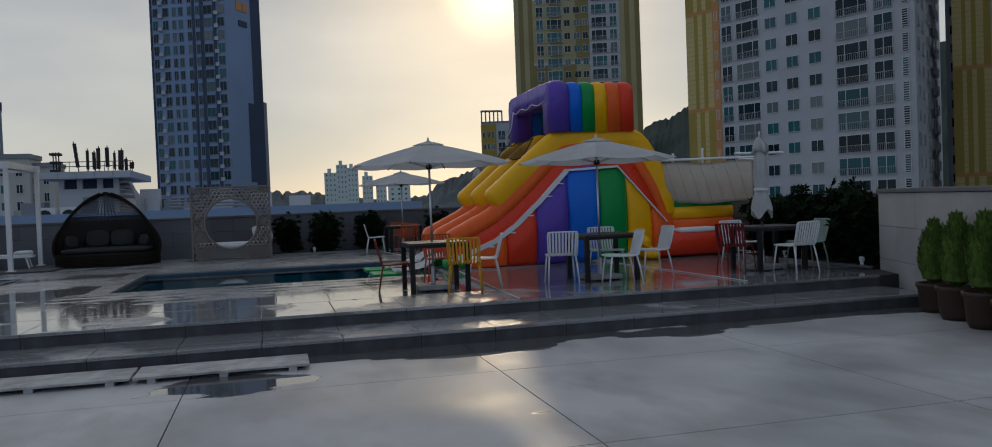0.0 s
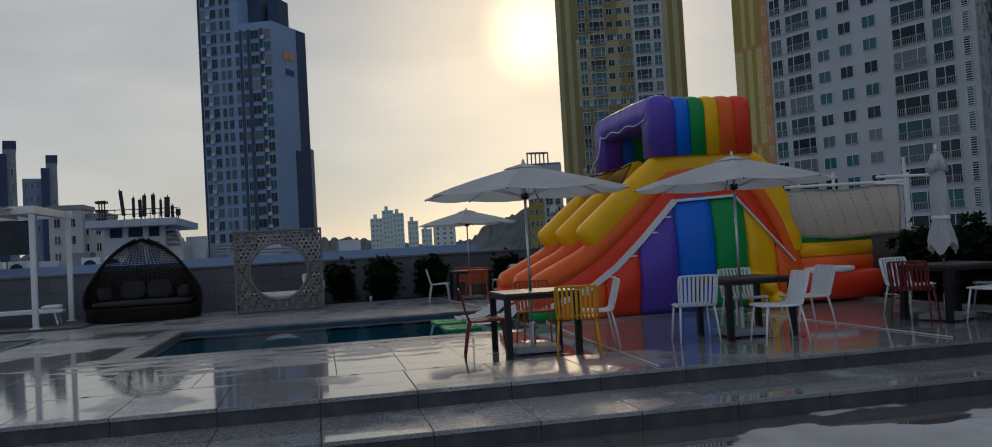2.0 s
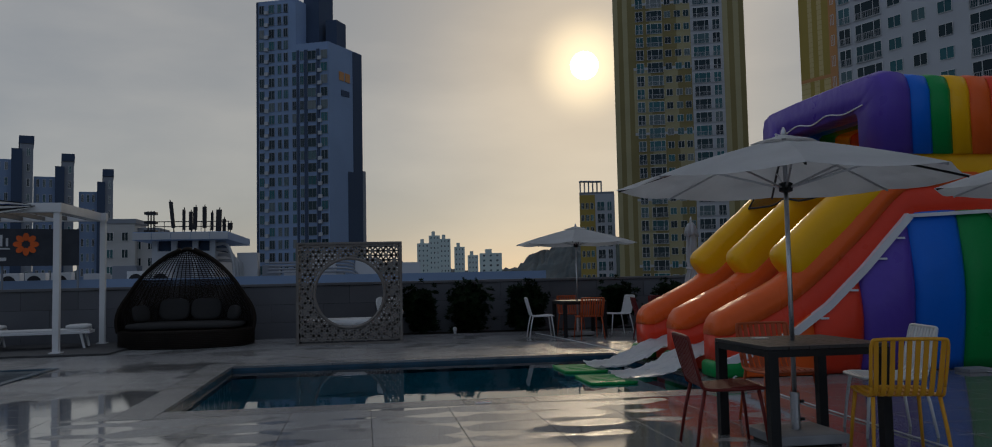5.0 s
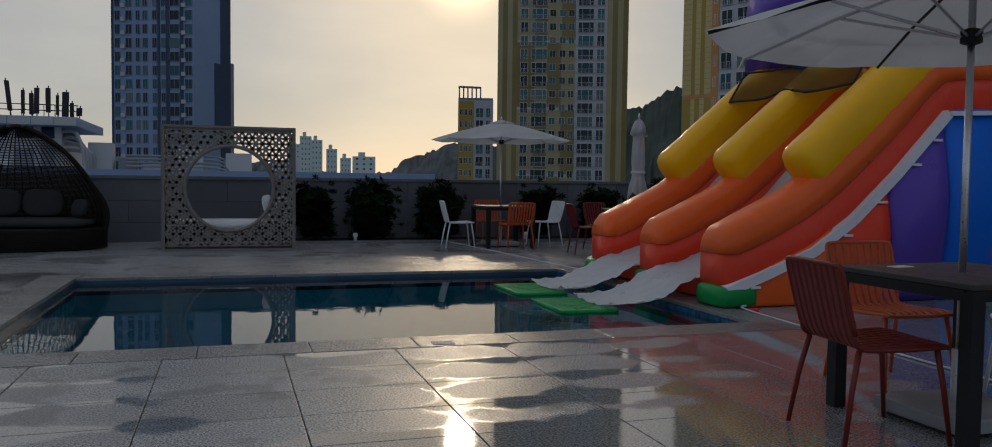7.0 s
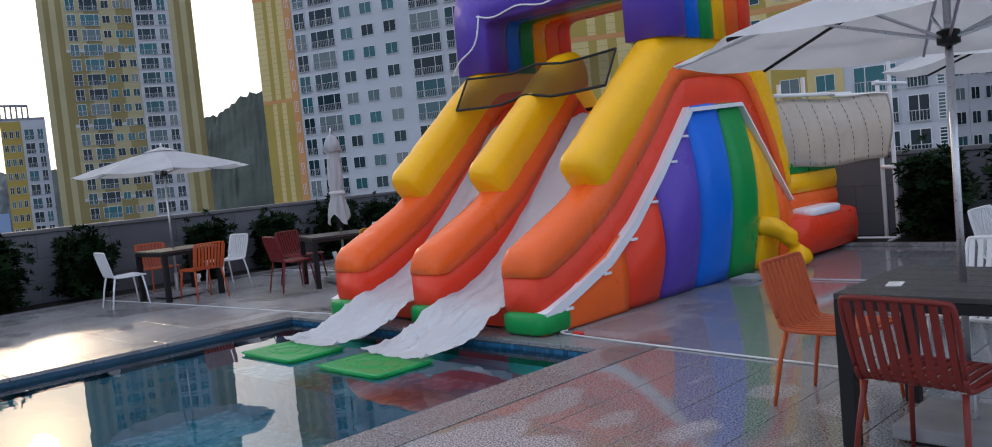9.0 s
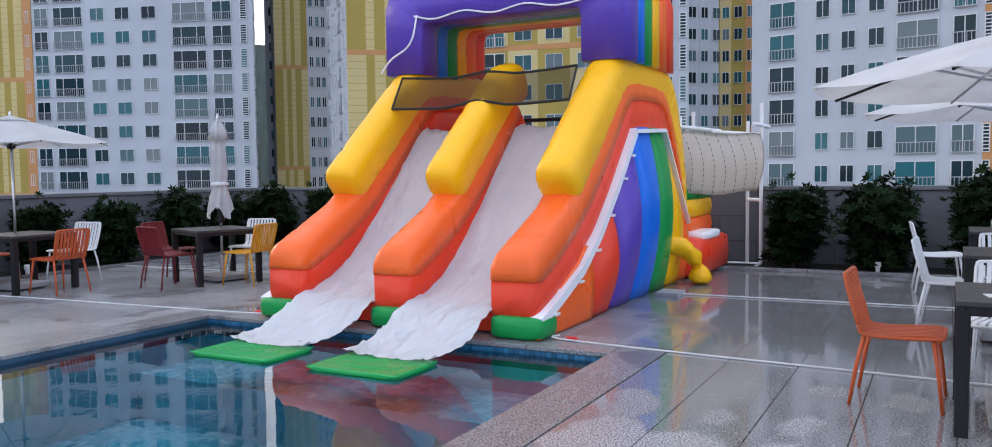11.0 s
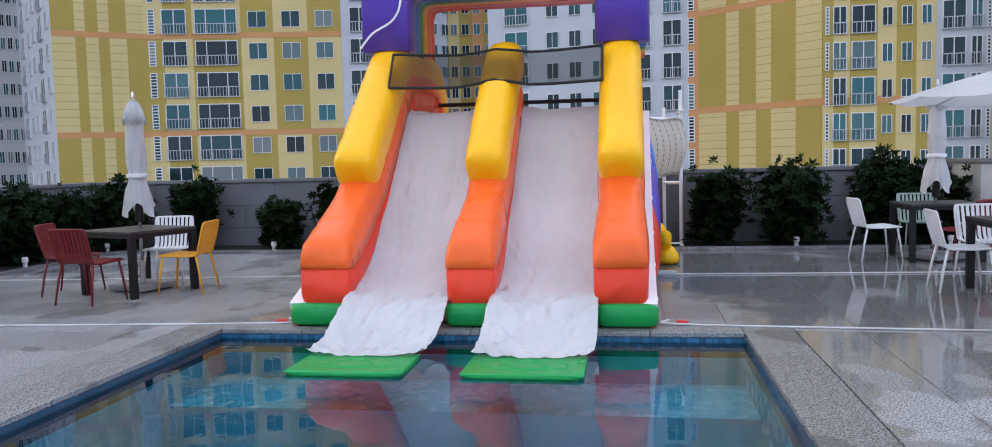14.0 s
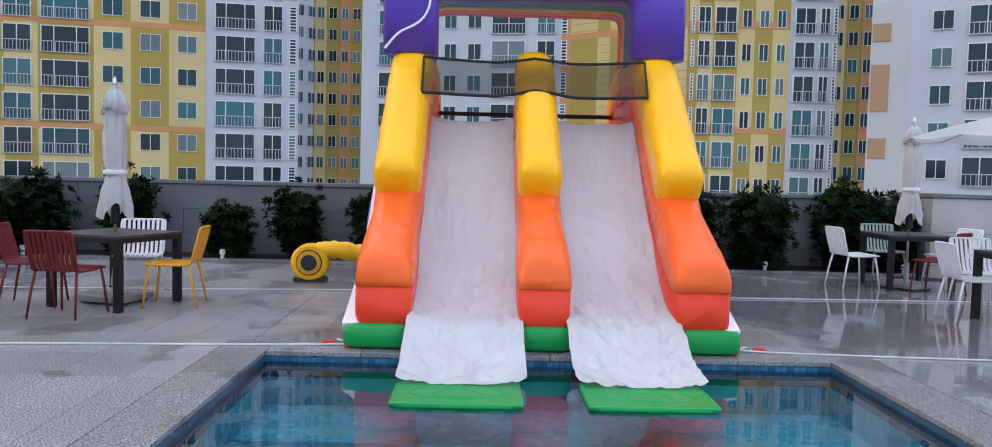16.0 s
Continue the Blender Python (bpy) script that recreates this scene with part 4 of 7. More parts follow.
# tan cover on a white pipe frame behind the slide
frame_thing = thing("pipe_frame", "white pipe frame with a tan quilted cover behind the slide", "pipe frame")
for pts in (((6.75, 0.1, 0), (6.75, 0.1, 2.45)), ((7.0, 0.35, 0), (7.0, 0.35, 2.2)), ((5.9, 0.9, 1.2), (5.9, 0.9, 2.3)), ((5.2, 0.9, 1.3), (5.2, 0.9, 2.2)), ((4.9, 0.85, 2.05), (7.3, 0.85, 2.08)), ((6.2, 0.1, 2.12), (7.35, 0.1, 2.12)), ((6.75, 0.1, 1.0), (7.0, 0.35, 1.0)), ((6.75, 0.1, 0.03), (6.75, 1.0, 0.03)), ((6.75, 0.1, 0.03), (6.4, 0.1, 0.03)), ((6.75, 0.1, 1.98), (6.75, 0.9, 2.05))):
    bm = bmesh.new()
    rod(bm, pts, 0.028, 10)
    part("pipe", bm, M["white_paint"], frame_thing)


def cover_point(u, v):
    """Point of the hanging cover: u along it, v from its upper edge down."""
    x, y = 4.85 + 1.76 * u, 0.88 - 0.79 * u
    lean = 0.10 * math.sin(math.pi * min(1.0, v * 1.05)) - 0.05 * v
    return Vector((x - 0.41 * lean, y - 0.9 * lean, 1.98 - 0.86 * v + 0.02 * math.sin(9 * u)))


bm = bmesh.new()
rows = []
for i in range(13):
    row = []
    for k in range(41):
        p = cover_point(k / 40, i / 12)
        q = 0.005 * abs(math.sin(math.pi * 8 * k / 40)) + 0.008 * noise.noise(Vector((k * 0.6, i * 0.9, 0)))
        row.append(bm.verts.new(p + Vector((-0.41, -0.9, 0.1)) * q))
    rows.append(row)
for a, b in zip(rows, rows[1:]):
    for k in range(40):
        bm.faces.new((a[k], a[k + 1], b[k + 1], b[k]))
bmesh.ops.solidify(bm, geom=bm.faces[:], thickness=0.02)
part("cover", bm, M["tan"], frame_thing, "tan quilted vinyl cover", True)
for k in range(1, 8):
    bm = bmesh.new()
    for j in range(12):
        p, q = cover_point(k / 8 - 0.06 + 0.011 * j, (j + 0.1) / 12), cover_point(k / 8 - 0.06 + 0.011 * j + 0.006, (j + 0.65) / 12)
        rod(bm, [p + Vector((-0.008, -0.018, 0)), q + Vector((-0.008, -0.018, 0))], 0.0035, 5)
    tagged(part("lacing", bm, M["strap_black"], frame_thing), kind="stuff")


# ---- tables, chairs, umbrellas ----
def make_table():
    t = thing("table", "square dark grey outdoor table with a planked top", "table", "dining tables")
    for k in range(6):
        bm = bmesh.new()
        w = 0.9 / 6
        box(bm, -0.45 + 0.002 + k * w, -0.45 - 0.002 + (k + 1) * w, -0.45, 0.45, 0.715, 0.74, bevel=0.003)
        part("plank", bm, M["table_top"], t)
    bm = bmesh.new()
    for x0, x1, y0, y1 in ((-0.45, 0.45, -0.448, -0.41), (-0.45, 0.45, 0.41, 0.448), (-0.448, -0.41, -0.40, 0.40), (0.41, 0.448, -0.40, 0.40)):
        box(bm, x0, x1, y0, y1, 0.665, 0.713)
    part("apron", bm, M["table_leg"], t)
    for sx in (-1, 1):
        for sy in (-1, 1):
            bm = bmesh.new()
            box(bm, sx * 0.415 - 0.035, sx * 0.415 + 0.035, sy * 0.415 - 0.035, sy * 0.415 + 0.035, 0, 0.70, bevel=0.004)
            part("leg", bm, M["table_leg"], t)
    return t


CHAIR_MESH = {}


def make_chair(key, colour_words, at, facing, group):
    """Steel chair whose seat slats run on up the back. Its front looks along +x before turning."""
    mat = M["chair_" + key]
    c = thing("chair", colour_words + " metal slat chair with thin tubular legs", "chair", group, at=at, rz=facing)
    if key not in CHAIR_MESH:
        parts = []
        for k in range(9):
            bm = bmesh.new()
            y = -0.195 + 0.39 * k / 8
            line = smooth_line([(0.235, 0, 0.437), (0.18, 0, 0.452), (0.0, 0, 0.442), (-0.16, 0, 0.435), (-0.205, 0, 0.462), (-0.235, 0, 0.53), (-0.275, 0, 0.68), (-0.305, 0, 0.80)], 4)
            prev = None
            for i, p in enumerate(line):
                d = (line[min(i + 1, len(line) - 1)] - line[max(i - 1, 0)]).normalized()
                up = Vector((-d.z, 0, d.x))
                spread = 1 + 0.05 * max(0, (p.z - 0.5) / 0.3)
                ring = [bm.verts.new((p.x + up.x * h, y * spread + w, p.z + up.z * h)) for w, h in ((-0.0145, -0.006), (0.0145, -0.006), (0.0145, 0.006), (-0.0145, 0.006))]
                if prev:
                    for q in range(4):
                        bm.faces.new((prev[q], prev[(q + 1) % 4], ring[(q + 1) % 4], ring[q]))
                else:
                    bm.faces.new(ring)
                prev = ring
            bm.faces.new(prev)
            parts.append(("slat", mesh_of("slat", bm, mat)))
        bm = bmesh.new()
        rod(bm, smooth_line([(-0.225, -0.225, 0.50), (-0.275, -0.232, 0.68), (-0.300, -0.228, 0.785), (-0.307, -0.19, 0.806), (-0.307, 0.0, 0.808), (-0.307, 0.19, 0.806), (-0.300, 0.228, 0.785), (-0.275, 0.232, 0.68), (-0.225, 0.225, 0.50)], 4), 0.012, 8)
        parts.append(("back_frame", mesh_of("back_frame", bm, mat, True)))
        bm = bmesh.new()
        rod(bm, smooth_line([(-0.225, -0.225, 0.50), (-0.19, -0.222, 0.44), (0.0, -0.22, 0.432), (0.2, -0.22, 0.44), (0.24, -0.195, 0.438), (0.243, 0, 0.436), (0.24, 0.195, 0.438), (0.2, 0.22, 0.44), (0.0, 0.22, 0.432), (-0.19, 0.222, 0.44), (-0.225, 0.225, 0.50)], 4), 0.011, 8)
        parts.append(("seat_frame", mesh_of("seat_frame", bm, mat, True)))
        for x0, x1 in ((0.19, 0.245), (-0.19, -0.27)):
            for s in (-1, 1):
                bm = bmesh.new()
                rod(bm, [(x0, s * 0.205, 0.43), ((x0 + x1) / 2, s * 0.222, 0.25), (x1, s * 0.24, 0.0)], [0.014, 0.013, 0.011], 8)
                parts.append(("leg", mesh_of("leg", bm, mat, True)))
        CHAIR_MESH[key] = parts
    for nm, me in CHAIR_MESH[key]:
        shared(nm, me, c)
    return c


def canopy_ring(r, z, turn):
    return [(r * math.cos(turn + math.pi / 4 * k), r * math.sin(turn + math.pi / 4 * k), z) for k in range(8)]


def umbrella_base(u):
    bm = bmesh.new()
    box(bm, -0.27, 0.27, -0.27, 0.27, 0.02, 0.09, bevel=0.015)
    part("base_slab", bm, M["stone_base"], u, "pale grey stone base slab")
    for sx in (-1, 1):
        bm = bmesh.new()
        box(bm, sx * 0.2 - 0.04, sx * 0.2 + 0.04, -0.2, 0.2, 0.0, 0.02)
        part("base_foot", bm, M["black_metal"], u)
    bm = bmesh.new()
    rod(bm, [(0, 0, 0.09), (0, 0, 0.36)], 0.034, 14)
    part("sleeve", bm, M["steel"], u)
    for z in (0.16, 0.29):
        bm = bmesh.new()
        rod(bm, [(0.03, 0, z), (0.07, 0, z)], 0.012, 8)
        part("screw", bm, M["black_metal"], u)


def make_open_umbrella(at, turn):
    u = thing("umbrella", "open white octagonal garden umbrella on a steel pole", "umbrella", "garden umbrellas", at=at, rz=turn)
    bm = bmesh.new()
    rod(bm, [(0, 0, 0.09), (0, 0, 2.26)], 0.0175, 14)
    part("pole", bm, M["steel"], u, "brushed steel pole", True)
    umbrella_base(u)
    bm = bmesh.new()
    levels = [(0.17, 2.215), (0.42, 2.155), (0.72, 2.077), (1.0, 1.998), (1.27, 1.912)]
    t0 = math.pi / 8
    rings = []
    for r, z in levels:
        ring = []
        for k in range(32):
            a = t0 + 2 * math.pi * k / 32
            f = (k % 4) / 4
            flat = math.cos(math.pi / 8) / math.cos((f - 0.5) * math.pi / 4)
            sag = 0.05 * math.sin(math.pi * f) * (r / 1.27)
            ring.append(bm.verts.new((r * flat * math.cos(a), r * flat * math.sin(a), z - sag * 0.6)))
        rings.append(ring)
    for a, b in zip(rings, rings[1:]):
        for k in range(32):
            bm.faces.new((a[k], a[(k + 1) % 32], b[(k + 1) % 32], b[k]))
    bmesh.ops.solidify(bm, geom=bm.faces[:], thickness=0.006)
    part("canopy", bm, M["canopy"], u, "white cloth canopy")
    bm = bmesh.new()
    top = bm.verts.new((0, 0, 2.282))
    low = [bm.verts.new(p) for p in canopy_ring(0.25, 2.215, t0)]
    for k in range(8):
        bm.faces.new((top, low[k], low[(k + 1) % 8]))
    bmesh.ops.solidify(bm, geom=bm.faces[:], thickness=0.006)
    part("vent_cap", bm, M["canopy"], u, "white vent cap")
    bm = bmesh.new()
    lathe(bm, [(0.012, 2.26), (0.022, 2.285), (0.018, 2.31), (0.006, 2.335)], 10)
    part("finial", bm, M["steel"], u, smooth=True)
    bm = bmesh.new()
    lathe(bm, [(0.022, 1.84), (0.05, 1.85), (0.05, 1.91), (0.022, 1.92)], 14)
    part("hub", bm, M["black_metal"], u)
    for k in range(8):
        a = t0 + math.pi / 4 * k
        ca, sa = math.cos(a), math.sin(a)
        bm = bmesh.new()
        rod(bm, [(0.04 * ca, 0.04 * sa, 2.20), (0.72 * ca, 0.72 * sa, 2.052), (1.25 * ca, 1.25 * sa, 1.902)], 0.009, 6)
        rib = part("rib", bm, M["black_metal"] if k % 2 else M["steel"], u)
        bm = bmesh.new()
        rod(bm, [(0.05 * ca, 0.05 * sa, 1.88), (0.66 * ca, 0.66 * sa, 2.055)], 0.008, 6)
        part("strut", bm, M["steel"], rib)
    return u


def make_closed_umbrella(at, turn):
    u = thing("umbrella", "furled white garden umbrella tied round its steel pole", "umbrella", "garden umbrellas", at=at, rz=turn)
    bm = bmesh.new()
    rod(bm, [(0, 0, 0.09), (0, 0, 2.34)], 0.0175, 14)
    part("pole", bm, M["steel"], u, "brushed steel pole", True)
    umbrella_base(u)
    bm = bmesh.new()
    prof = [(0.045, 2.285), (0.075, 2.24), (0.095, 2.12), (0.105, 1.95), (0.115, 1.75), (0.12, 1.55), (0.105, 1.42), (0.11, 1.35), (0.15, 1.22), (0.185, 1.08), (0.20, 0.98)]
    rings = []
    for i, (r, z) in enumerate(prof):
        deep = 0.10 + 0.22 * i / len(prof)
        ring = []
        for k in range(48):
            a = 2 * math.pi * k / 48
            fold = 1 - deep * abs(math.sin(4 * a + 0.25 * i)) + 0.12 * noise.noise(Vector((math.cos(a) * 2, math.sin(a) * 2, z * 3 + turn)))
            drop = 0.09 * math.sin(3 * a + 1) * max(0, (i - 8) / 2)
            ring.append(bm.verts.new((r * fold * math.cos(a), r * fold * math.sin(a), z + drop)))
        rings.append(ring)
    for a, b in zip(rings, rings[1:]):
        for k in range(48):
            bm.faces.new((a[k], a[(k + 1) % 48], b[(k + 1) % 48], b[k]))
    bm.faces.new(rings[0][::-1])
    bmesh.ops.solidify(bm, geom=bm.faces[:], thickness=0.006)
    part("canopy", bm, M["canopy"], u, "furled white cloth", True)
    bm = bmesh.new()
    rings = [[bm.verts.new((r * (1 + 0.2 * math.sin(6 * a)) * math.cos(a), r * (1 + 0.2 * math.sin(6 * a)) * math.sin(a), z - 0.03 * math.sin(3 * a) * (2.31 - z) / 0.27)) for a in [2 * math.pi * k / 36 for k in range(36)]] for r, z in ((0.028, 2.31), (0.062, 2.27), (0.095, 2.18), (0.125, 2.04))]
    for a, b in zip(rings, rings[1:]):
        for k in range(36):
            bm.faces.new((a[k], a[(k + 1) % 36], b[(k + 1) % 36], b[k]))
    bmesh.ops.solidify(bm, geom=bm.faces[:], thickness=0.005)
    part("vent_cap", bm, M["canopy"], u, "drooping vent cap", True)
    bm = bmesh.new()
    lathe(bm, [(0.112, 1.375), (0.118, 1.385), (0.118, 1.415), (0.112, 1.425)], 24)
    part("tie_strap", bm, M["canopy"], u)
    bm = bmesh.new()
    lathe(bm, [(0.04, 0.84), (0.05, 0.86), (0.045, 1.0), (0.03, 1.1)], 14)
    part("hub", bm, M["black_metal"], u)
    bm = bmesh.new()
    lathe(bm, [(0.012, 2.31), (0.022, 2.345), (0.018, 2.38), (0.006, 2.42)], 10)
    part("finial", bm, M["steel"], u, smooth=True)
    u.scale = (1, 1, 0.962)
    return u


table = make_table()
TABLES = [((-0.76, -2.87, 0), 0), ((1.95, -2.95, 0), 0), ((0.45, 8.25, 0), 2), ((4.9, -3.05, 0), 0), ((2.10, 6.52, 0), -20)]
table.location = TABLES[0][0]
for at, turn in TABLES[1:]:
    copy_thing(table, pose(*at, 0, 0, turn))
card = bmesh.new()
box(card, -0.06, 0.06, -0.035, 0.035, 0.0, 0.004)
card = tagged(part("card", card, M["sign_white"]), "small white printed card lying on the grey table", "card")
card.location, card.rotation_euler = (-0.92, -2.60, 0.741), (0, 0, 0.2)
make_open_umbrella((-0.79, -2.86, 0), 0)
make_open_umbrella((1.93, -2.91, 0), 0)
make_open_umbrella((0.47, 8.45, 0), 5)
make_closed_umbrella((4.82, -3.02, 0), 30)
make_closed_umbrella((2.27, 6.60, 0), 75)
G1, G2, G3, G4, G5 = ("chairs round the near table", "chairs round the middle table", "chairs by the north wall", "chairs round the east table", "chairs by the furled umbrella")
for key, words, x, y, face, g in (
        ("red", "rust-red", -1.36, -2.90, -8, G1), ("orange", "orange", -0.53, -2.13, -92, G1), ("yellow", "yellow", -0.44, -3.56, 74, G1), ("white", "white", 0.04, -2.72, 168, G1),
        ("white", "white", 1.22, -3.05, 78, G2), ("white", "white", 2.25, -2.42, -94, G2), ("white", "white", 1.92, -3.78, 172, G2), ("white", "white", 2.85, -2.88, 178, G2),
        ("white", "white", -0.33, 8.38, -4, G3), ("orange", "orange", 0.47, 7.58, 92, G3), ("orange", "orange", 0.45, 8.95, -90, G3), ("white", "white", 1.35, 8.55, 188, G3),
        ("white", "white", 4.85, -2.30, -84, G4), ("dark", "maroon", 4.25, -3.14, 40, G4), ("white", "white", 4.98, -3.70, 100, G4), ("green", "pale grey-green", 5.62, -3.08, 176, G4),
        ("yellow", "yellow", 2.10, 5.93, 96, G5), ("dark", "maroon", 1.40, 6.66, -8, G5), ("dark", "maroon", 1.98, 7.28, -78, G5), ("white", "white", 2.82, 6.58, 192, G5)):
    make_chair(key, words, (x, y, 0), face, g)


# ---- lounge things ----
# perforated square daybed screen with a round opening
cabana = thing("daybed_cabin", "square taupe perforated-metal daybed cabin with a round opening", "daybed")
SX0, SX1, SY0, SY1, SH = -5.22, -3.19, 8.14, 9.21, 2.0


def perforated(bm, size, thick, hole_r, cell=0.085, hole_c=None):
    """A plate of hexagonal cells with flower-like holes, and a round opening; built in u, v with depth."""
    cx, cy = hole_c or (size[0] / 2, size[1] / 2)
    bar = cell * 0.34
    nu, nv = int(size[0] / cell), int(size[1] / (cell * 0.866))
    seg = []
    for j in range(nv + 1):
        for i in range(nu + 1):
            u = (i + 0.5 * (j % 2)) * cell
            v = j * cell * 0.866
            for du, dv in ((cell, 0), (cell / 2, cell * 0.866), (-cell / 2, cell * 0.866)):
                a, b = (u, v), (u + du, v + dv)
                ok = all(0.02 < p[0] < size[0] - 0.02 and 0.02 < p[1] < size[1] - 0.02 and (not hole_r or math.hypot(p[0] - cx, p[1] - cy) > hole_r) for p in (a, b))
                if ok:
                    seg.append((a, b))
    for (ua, va), (ub, vb) in seg:
        d = Vector((ub - ua, vb - va)).normalized()
        nrm = Vector((-d.y, d.x)) * bar / 2
        q = [(ua + nrm.x, va + nrm.y), (ub + nrm.x, vb + nrm.y), (ub - nrm.x, vb - nrm.y), (ua - nrm.x, va - nrm.y)]
        f = [bm.verts.new((u, -thick / 2, v)) for u, v in q] + [bm.verts.new((u, thick / 2, v)) for u, v in q]
        for i4 in ((0, 1, 2, 3), (7, 6, 5, 4), (0, 4, 5, 1), (2, 6, 7, 3)):
            bm.faces.new([f[k] for k in i4])
    # small rosettes at the crossings
    for j in range(0, nv + 1):
        for i in range(nu + 1):
            u = (i + 0.5 * (j % 2)) * cell
            v = j * cell * 0.866
            if 0.03 < u < size[0] - 0.03 and 0.03 < v < size[1] - 0.03 and (not hole_r or math.hypot(u - cx, v - cy) > hole_r) and (i + 2 * j) % 3 == 0:
                ring = [bm.verts.new((u + cell * 0.30 * math.cos(a), -thick / 2 - 0.001, v + cell * 0.30 * math.sin(a))) for a in [math.pi / 3 * k for k in range(6)]]
                bm.faces.new(ring)


def plate_frame(bm, w, h, t, edge):
    for x0, x1, z0, z1 in ((0, w, 0, edge), (0, w, h - edge, h), (0, edge, edge, h - edge), (w - edge, w, edge, h - edge)):
        box(bm, x0, x1, -t, t, z0, z1)


for nm, (x, y, rz), (w, h), r in (("front_panel", (SX0, SY0, 0), (SX1 - SX0, SH), 0.66), ("side_panel", (SX1, SY0, 90), (SY1 - SY0, SH), 0), ("side_panel", (SX0, SY0, 90), (SY1 - SY0, SH), 0)):
    bm = bmesh.new()
    perforated(bm, (w, h), 0.012, r, 0.105)
    plate_frame(bm, w, h, 0.018, 0.035)
    p = part(nm, bm, M["screen_panel"], cabana)
    p.matrix_local = pose(x, y, 0, 0, 0, rz)
    if r:
        bm = bmesh.new()
        ring = [(w / 2 + (r + 0.02) * math.cos(a), 0, h / 2 + (r + 0.02) * math.sin(a)) for a in [2 * math.pi * k / 64 for k in range(65)]]
        rod(bm, ring, 0.03, 8)
        part("opening_rim", bm, M["screen_panel"], p)
for k in range(7):
    bm = bmesh.new()
    box(bm, SX0, SX1, SY0 + 0.02 + 0.165 * k, SY0 + 0.07 + 0.165 * k, SH - 0.03, SH)
    part("roof_bar", bm, M["screen_panel"], cabana)
bm = bmesh.new()
box(bm, SX0 + 0.04, SX1 - 0.04, SY0 + 0.04, SY1 - 0.04, 0.30, 0.34)
part("bed_base", bm, M["screen_panel"], cabana)
mat_ = bmesh.new()
pillow(mat_, SX0 + 0.06, SX1 - 0.06, SY0 + 0.06, SY1 - 0.06, 0.34, 0.48, 8, 28)
tagged(part("mattress", mat_, M["canopy"], smooth=True), "white mattress in the perforated daybed", "mattress")
for x, y, rz in ((-3.57, 8.66, 0), (-3.30, 8.76, 20)):
    bm = bmesh.new()
    pillow(bm, -0.1, 0.1, -0.25, 0.25, -0.22, 0.22, 3)
    c = tagged(part("cushion", bm, M["canopy"], smooth=True), "pale scatter cushion leaning in the daybed", "cushion", "daybed cushions")
    c.matrix_world = pose(x, y, 0.68, 0, -15, rz)

# egg-shaped wicker daybed
egg = thing("wicker_daybed", "dark brown wicker egg-shaped daybed with grey cushions", "daybed", at=(-7.42, 8.95, 0))
EW, ED, EH = 1.30, 0.75, 1.96


def egg_point(a, t):
    """Point of the shell: a round the base, t from the rim up."""
    k = math.cos(t * math.pi / 2) ** 0.62 if t < 1 else 0.0
    bulge = 1 + 0.05 * math.sin(math.pi * min(1, t * 2.2))
    return Vector((EW * k * bulge * math.cos(a), ED * k * bulge * math.sin(a), 0.30 + (EH - 0.30) * t))


for k in range(34):
    a = math.pi * (-0.04 + 1.08 * k / 33)
    bm = bmesh.new()
    rod(bm, [egg_point(a, 0.98 * j / 12) for j in range(13)], 0.010, 5)
    part("wicker_rib", bm, M["wicker"], egg)
bm = bmesh.new()
for j in range(78):
    t = 0.965 * j / 78
    dense = t < 0.62
    if dense or j % 2 == 0:
        rod(bm, [egg_point(math.pi * (-0.05 + 1.10 * k / 24), t) for k in range(25)], 0.012 if dense else 0.009, 4)
part("wicker_weave", bm, M["wicker"], egg)
bm = bmesh.new()
for a in (-0.05 * math.pi, 1.05 * math.pi):
    rod(bm, [egg_point(a, 0.985 * j / 14) for j in range(15)], 0.038, 8)
part("opening_rim", bm, M["wicker"], egg)
bm = bmesh.new()
lathe(bm, [(0.02, EH - 0.04), (0.10, EH - 0.03), (0.07, EH + 0.01), (0.01, EH + 0.02)], 14)
part("crown", bm, M["wicker"], egg)
bm = bmesh.new()
ring0 = [(EW * f * math.cos(a), ED * f * math.sin(a)) for f in (1,) for a in [2 * math.pi * k / 40 for k in range(40)]]
rows = [[bm.verts.new((x * s, y * s, z)) for x, y in ring0] for s, z in ((0.90, 0.0), (0.97, 0.05), (1.0, 0.2), (1.0, 0.33), (0.95, 0.35))]
for a, b in zip(rows, rows[1:]):
    for k in range(40):
        bm.faces.new((a[k], a[(k + 1) % 40], b[(k + 1) % 40], b[k]))
bm.faces.new(rows[0][::-1])
bm.faces.new(rows[-1])
part("woven_base", bm, M["wicker"], egg)
for j in range(9):
    bm = bmesh.new()
    rod(bm, [((EW + 0.004) * math.cos(a), (ED + 0.004) * math.sin(a), 0.03 + 0.035 * j) for a in [2 * math.pi * k / 40 for k in range(41)]], 0.012, 4)
    part("base_weave", bm, M["wicker"], egg)
bm = bmesh.new()
pillow(bm, -1.12, 1.12, -0.62, 0.60, 0.35, 0.50, 4, 28)
tagged(part("seat_cushion", bm, M["cushion"], smooth=True), "long grey seat cushion in the wicker daybed", "cushion").location = (-7.42, 8.95, 0)
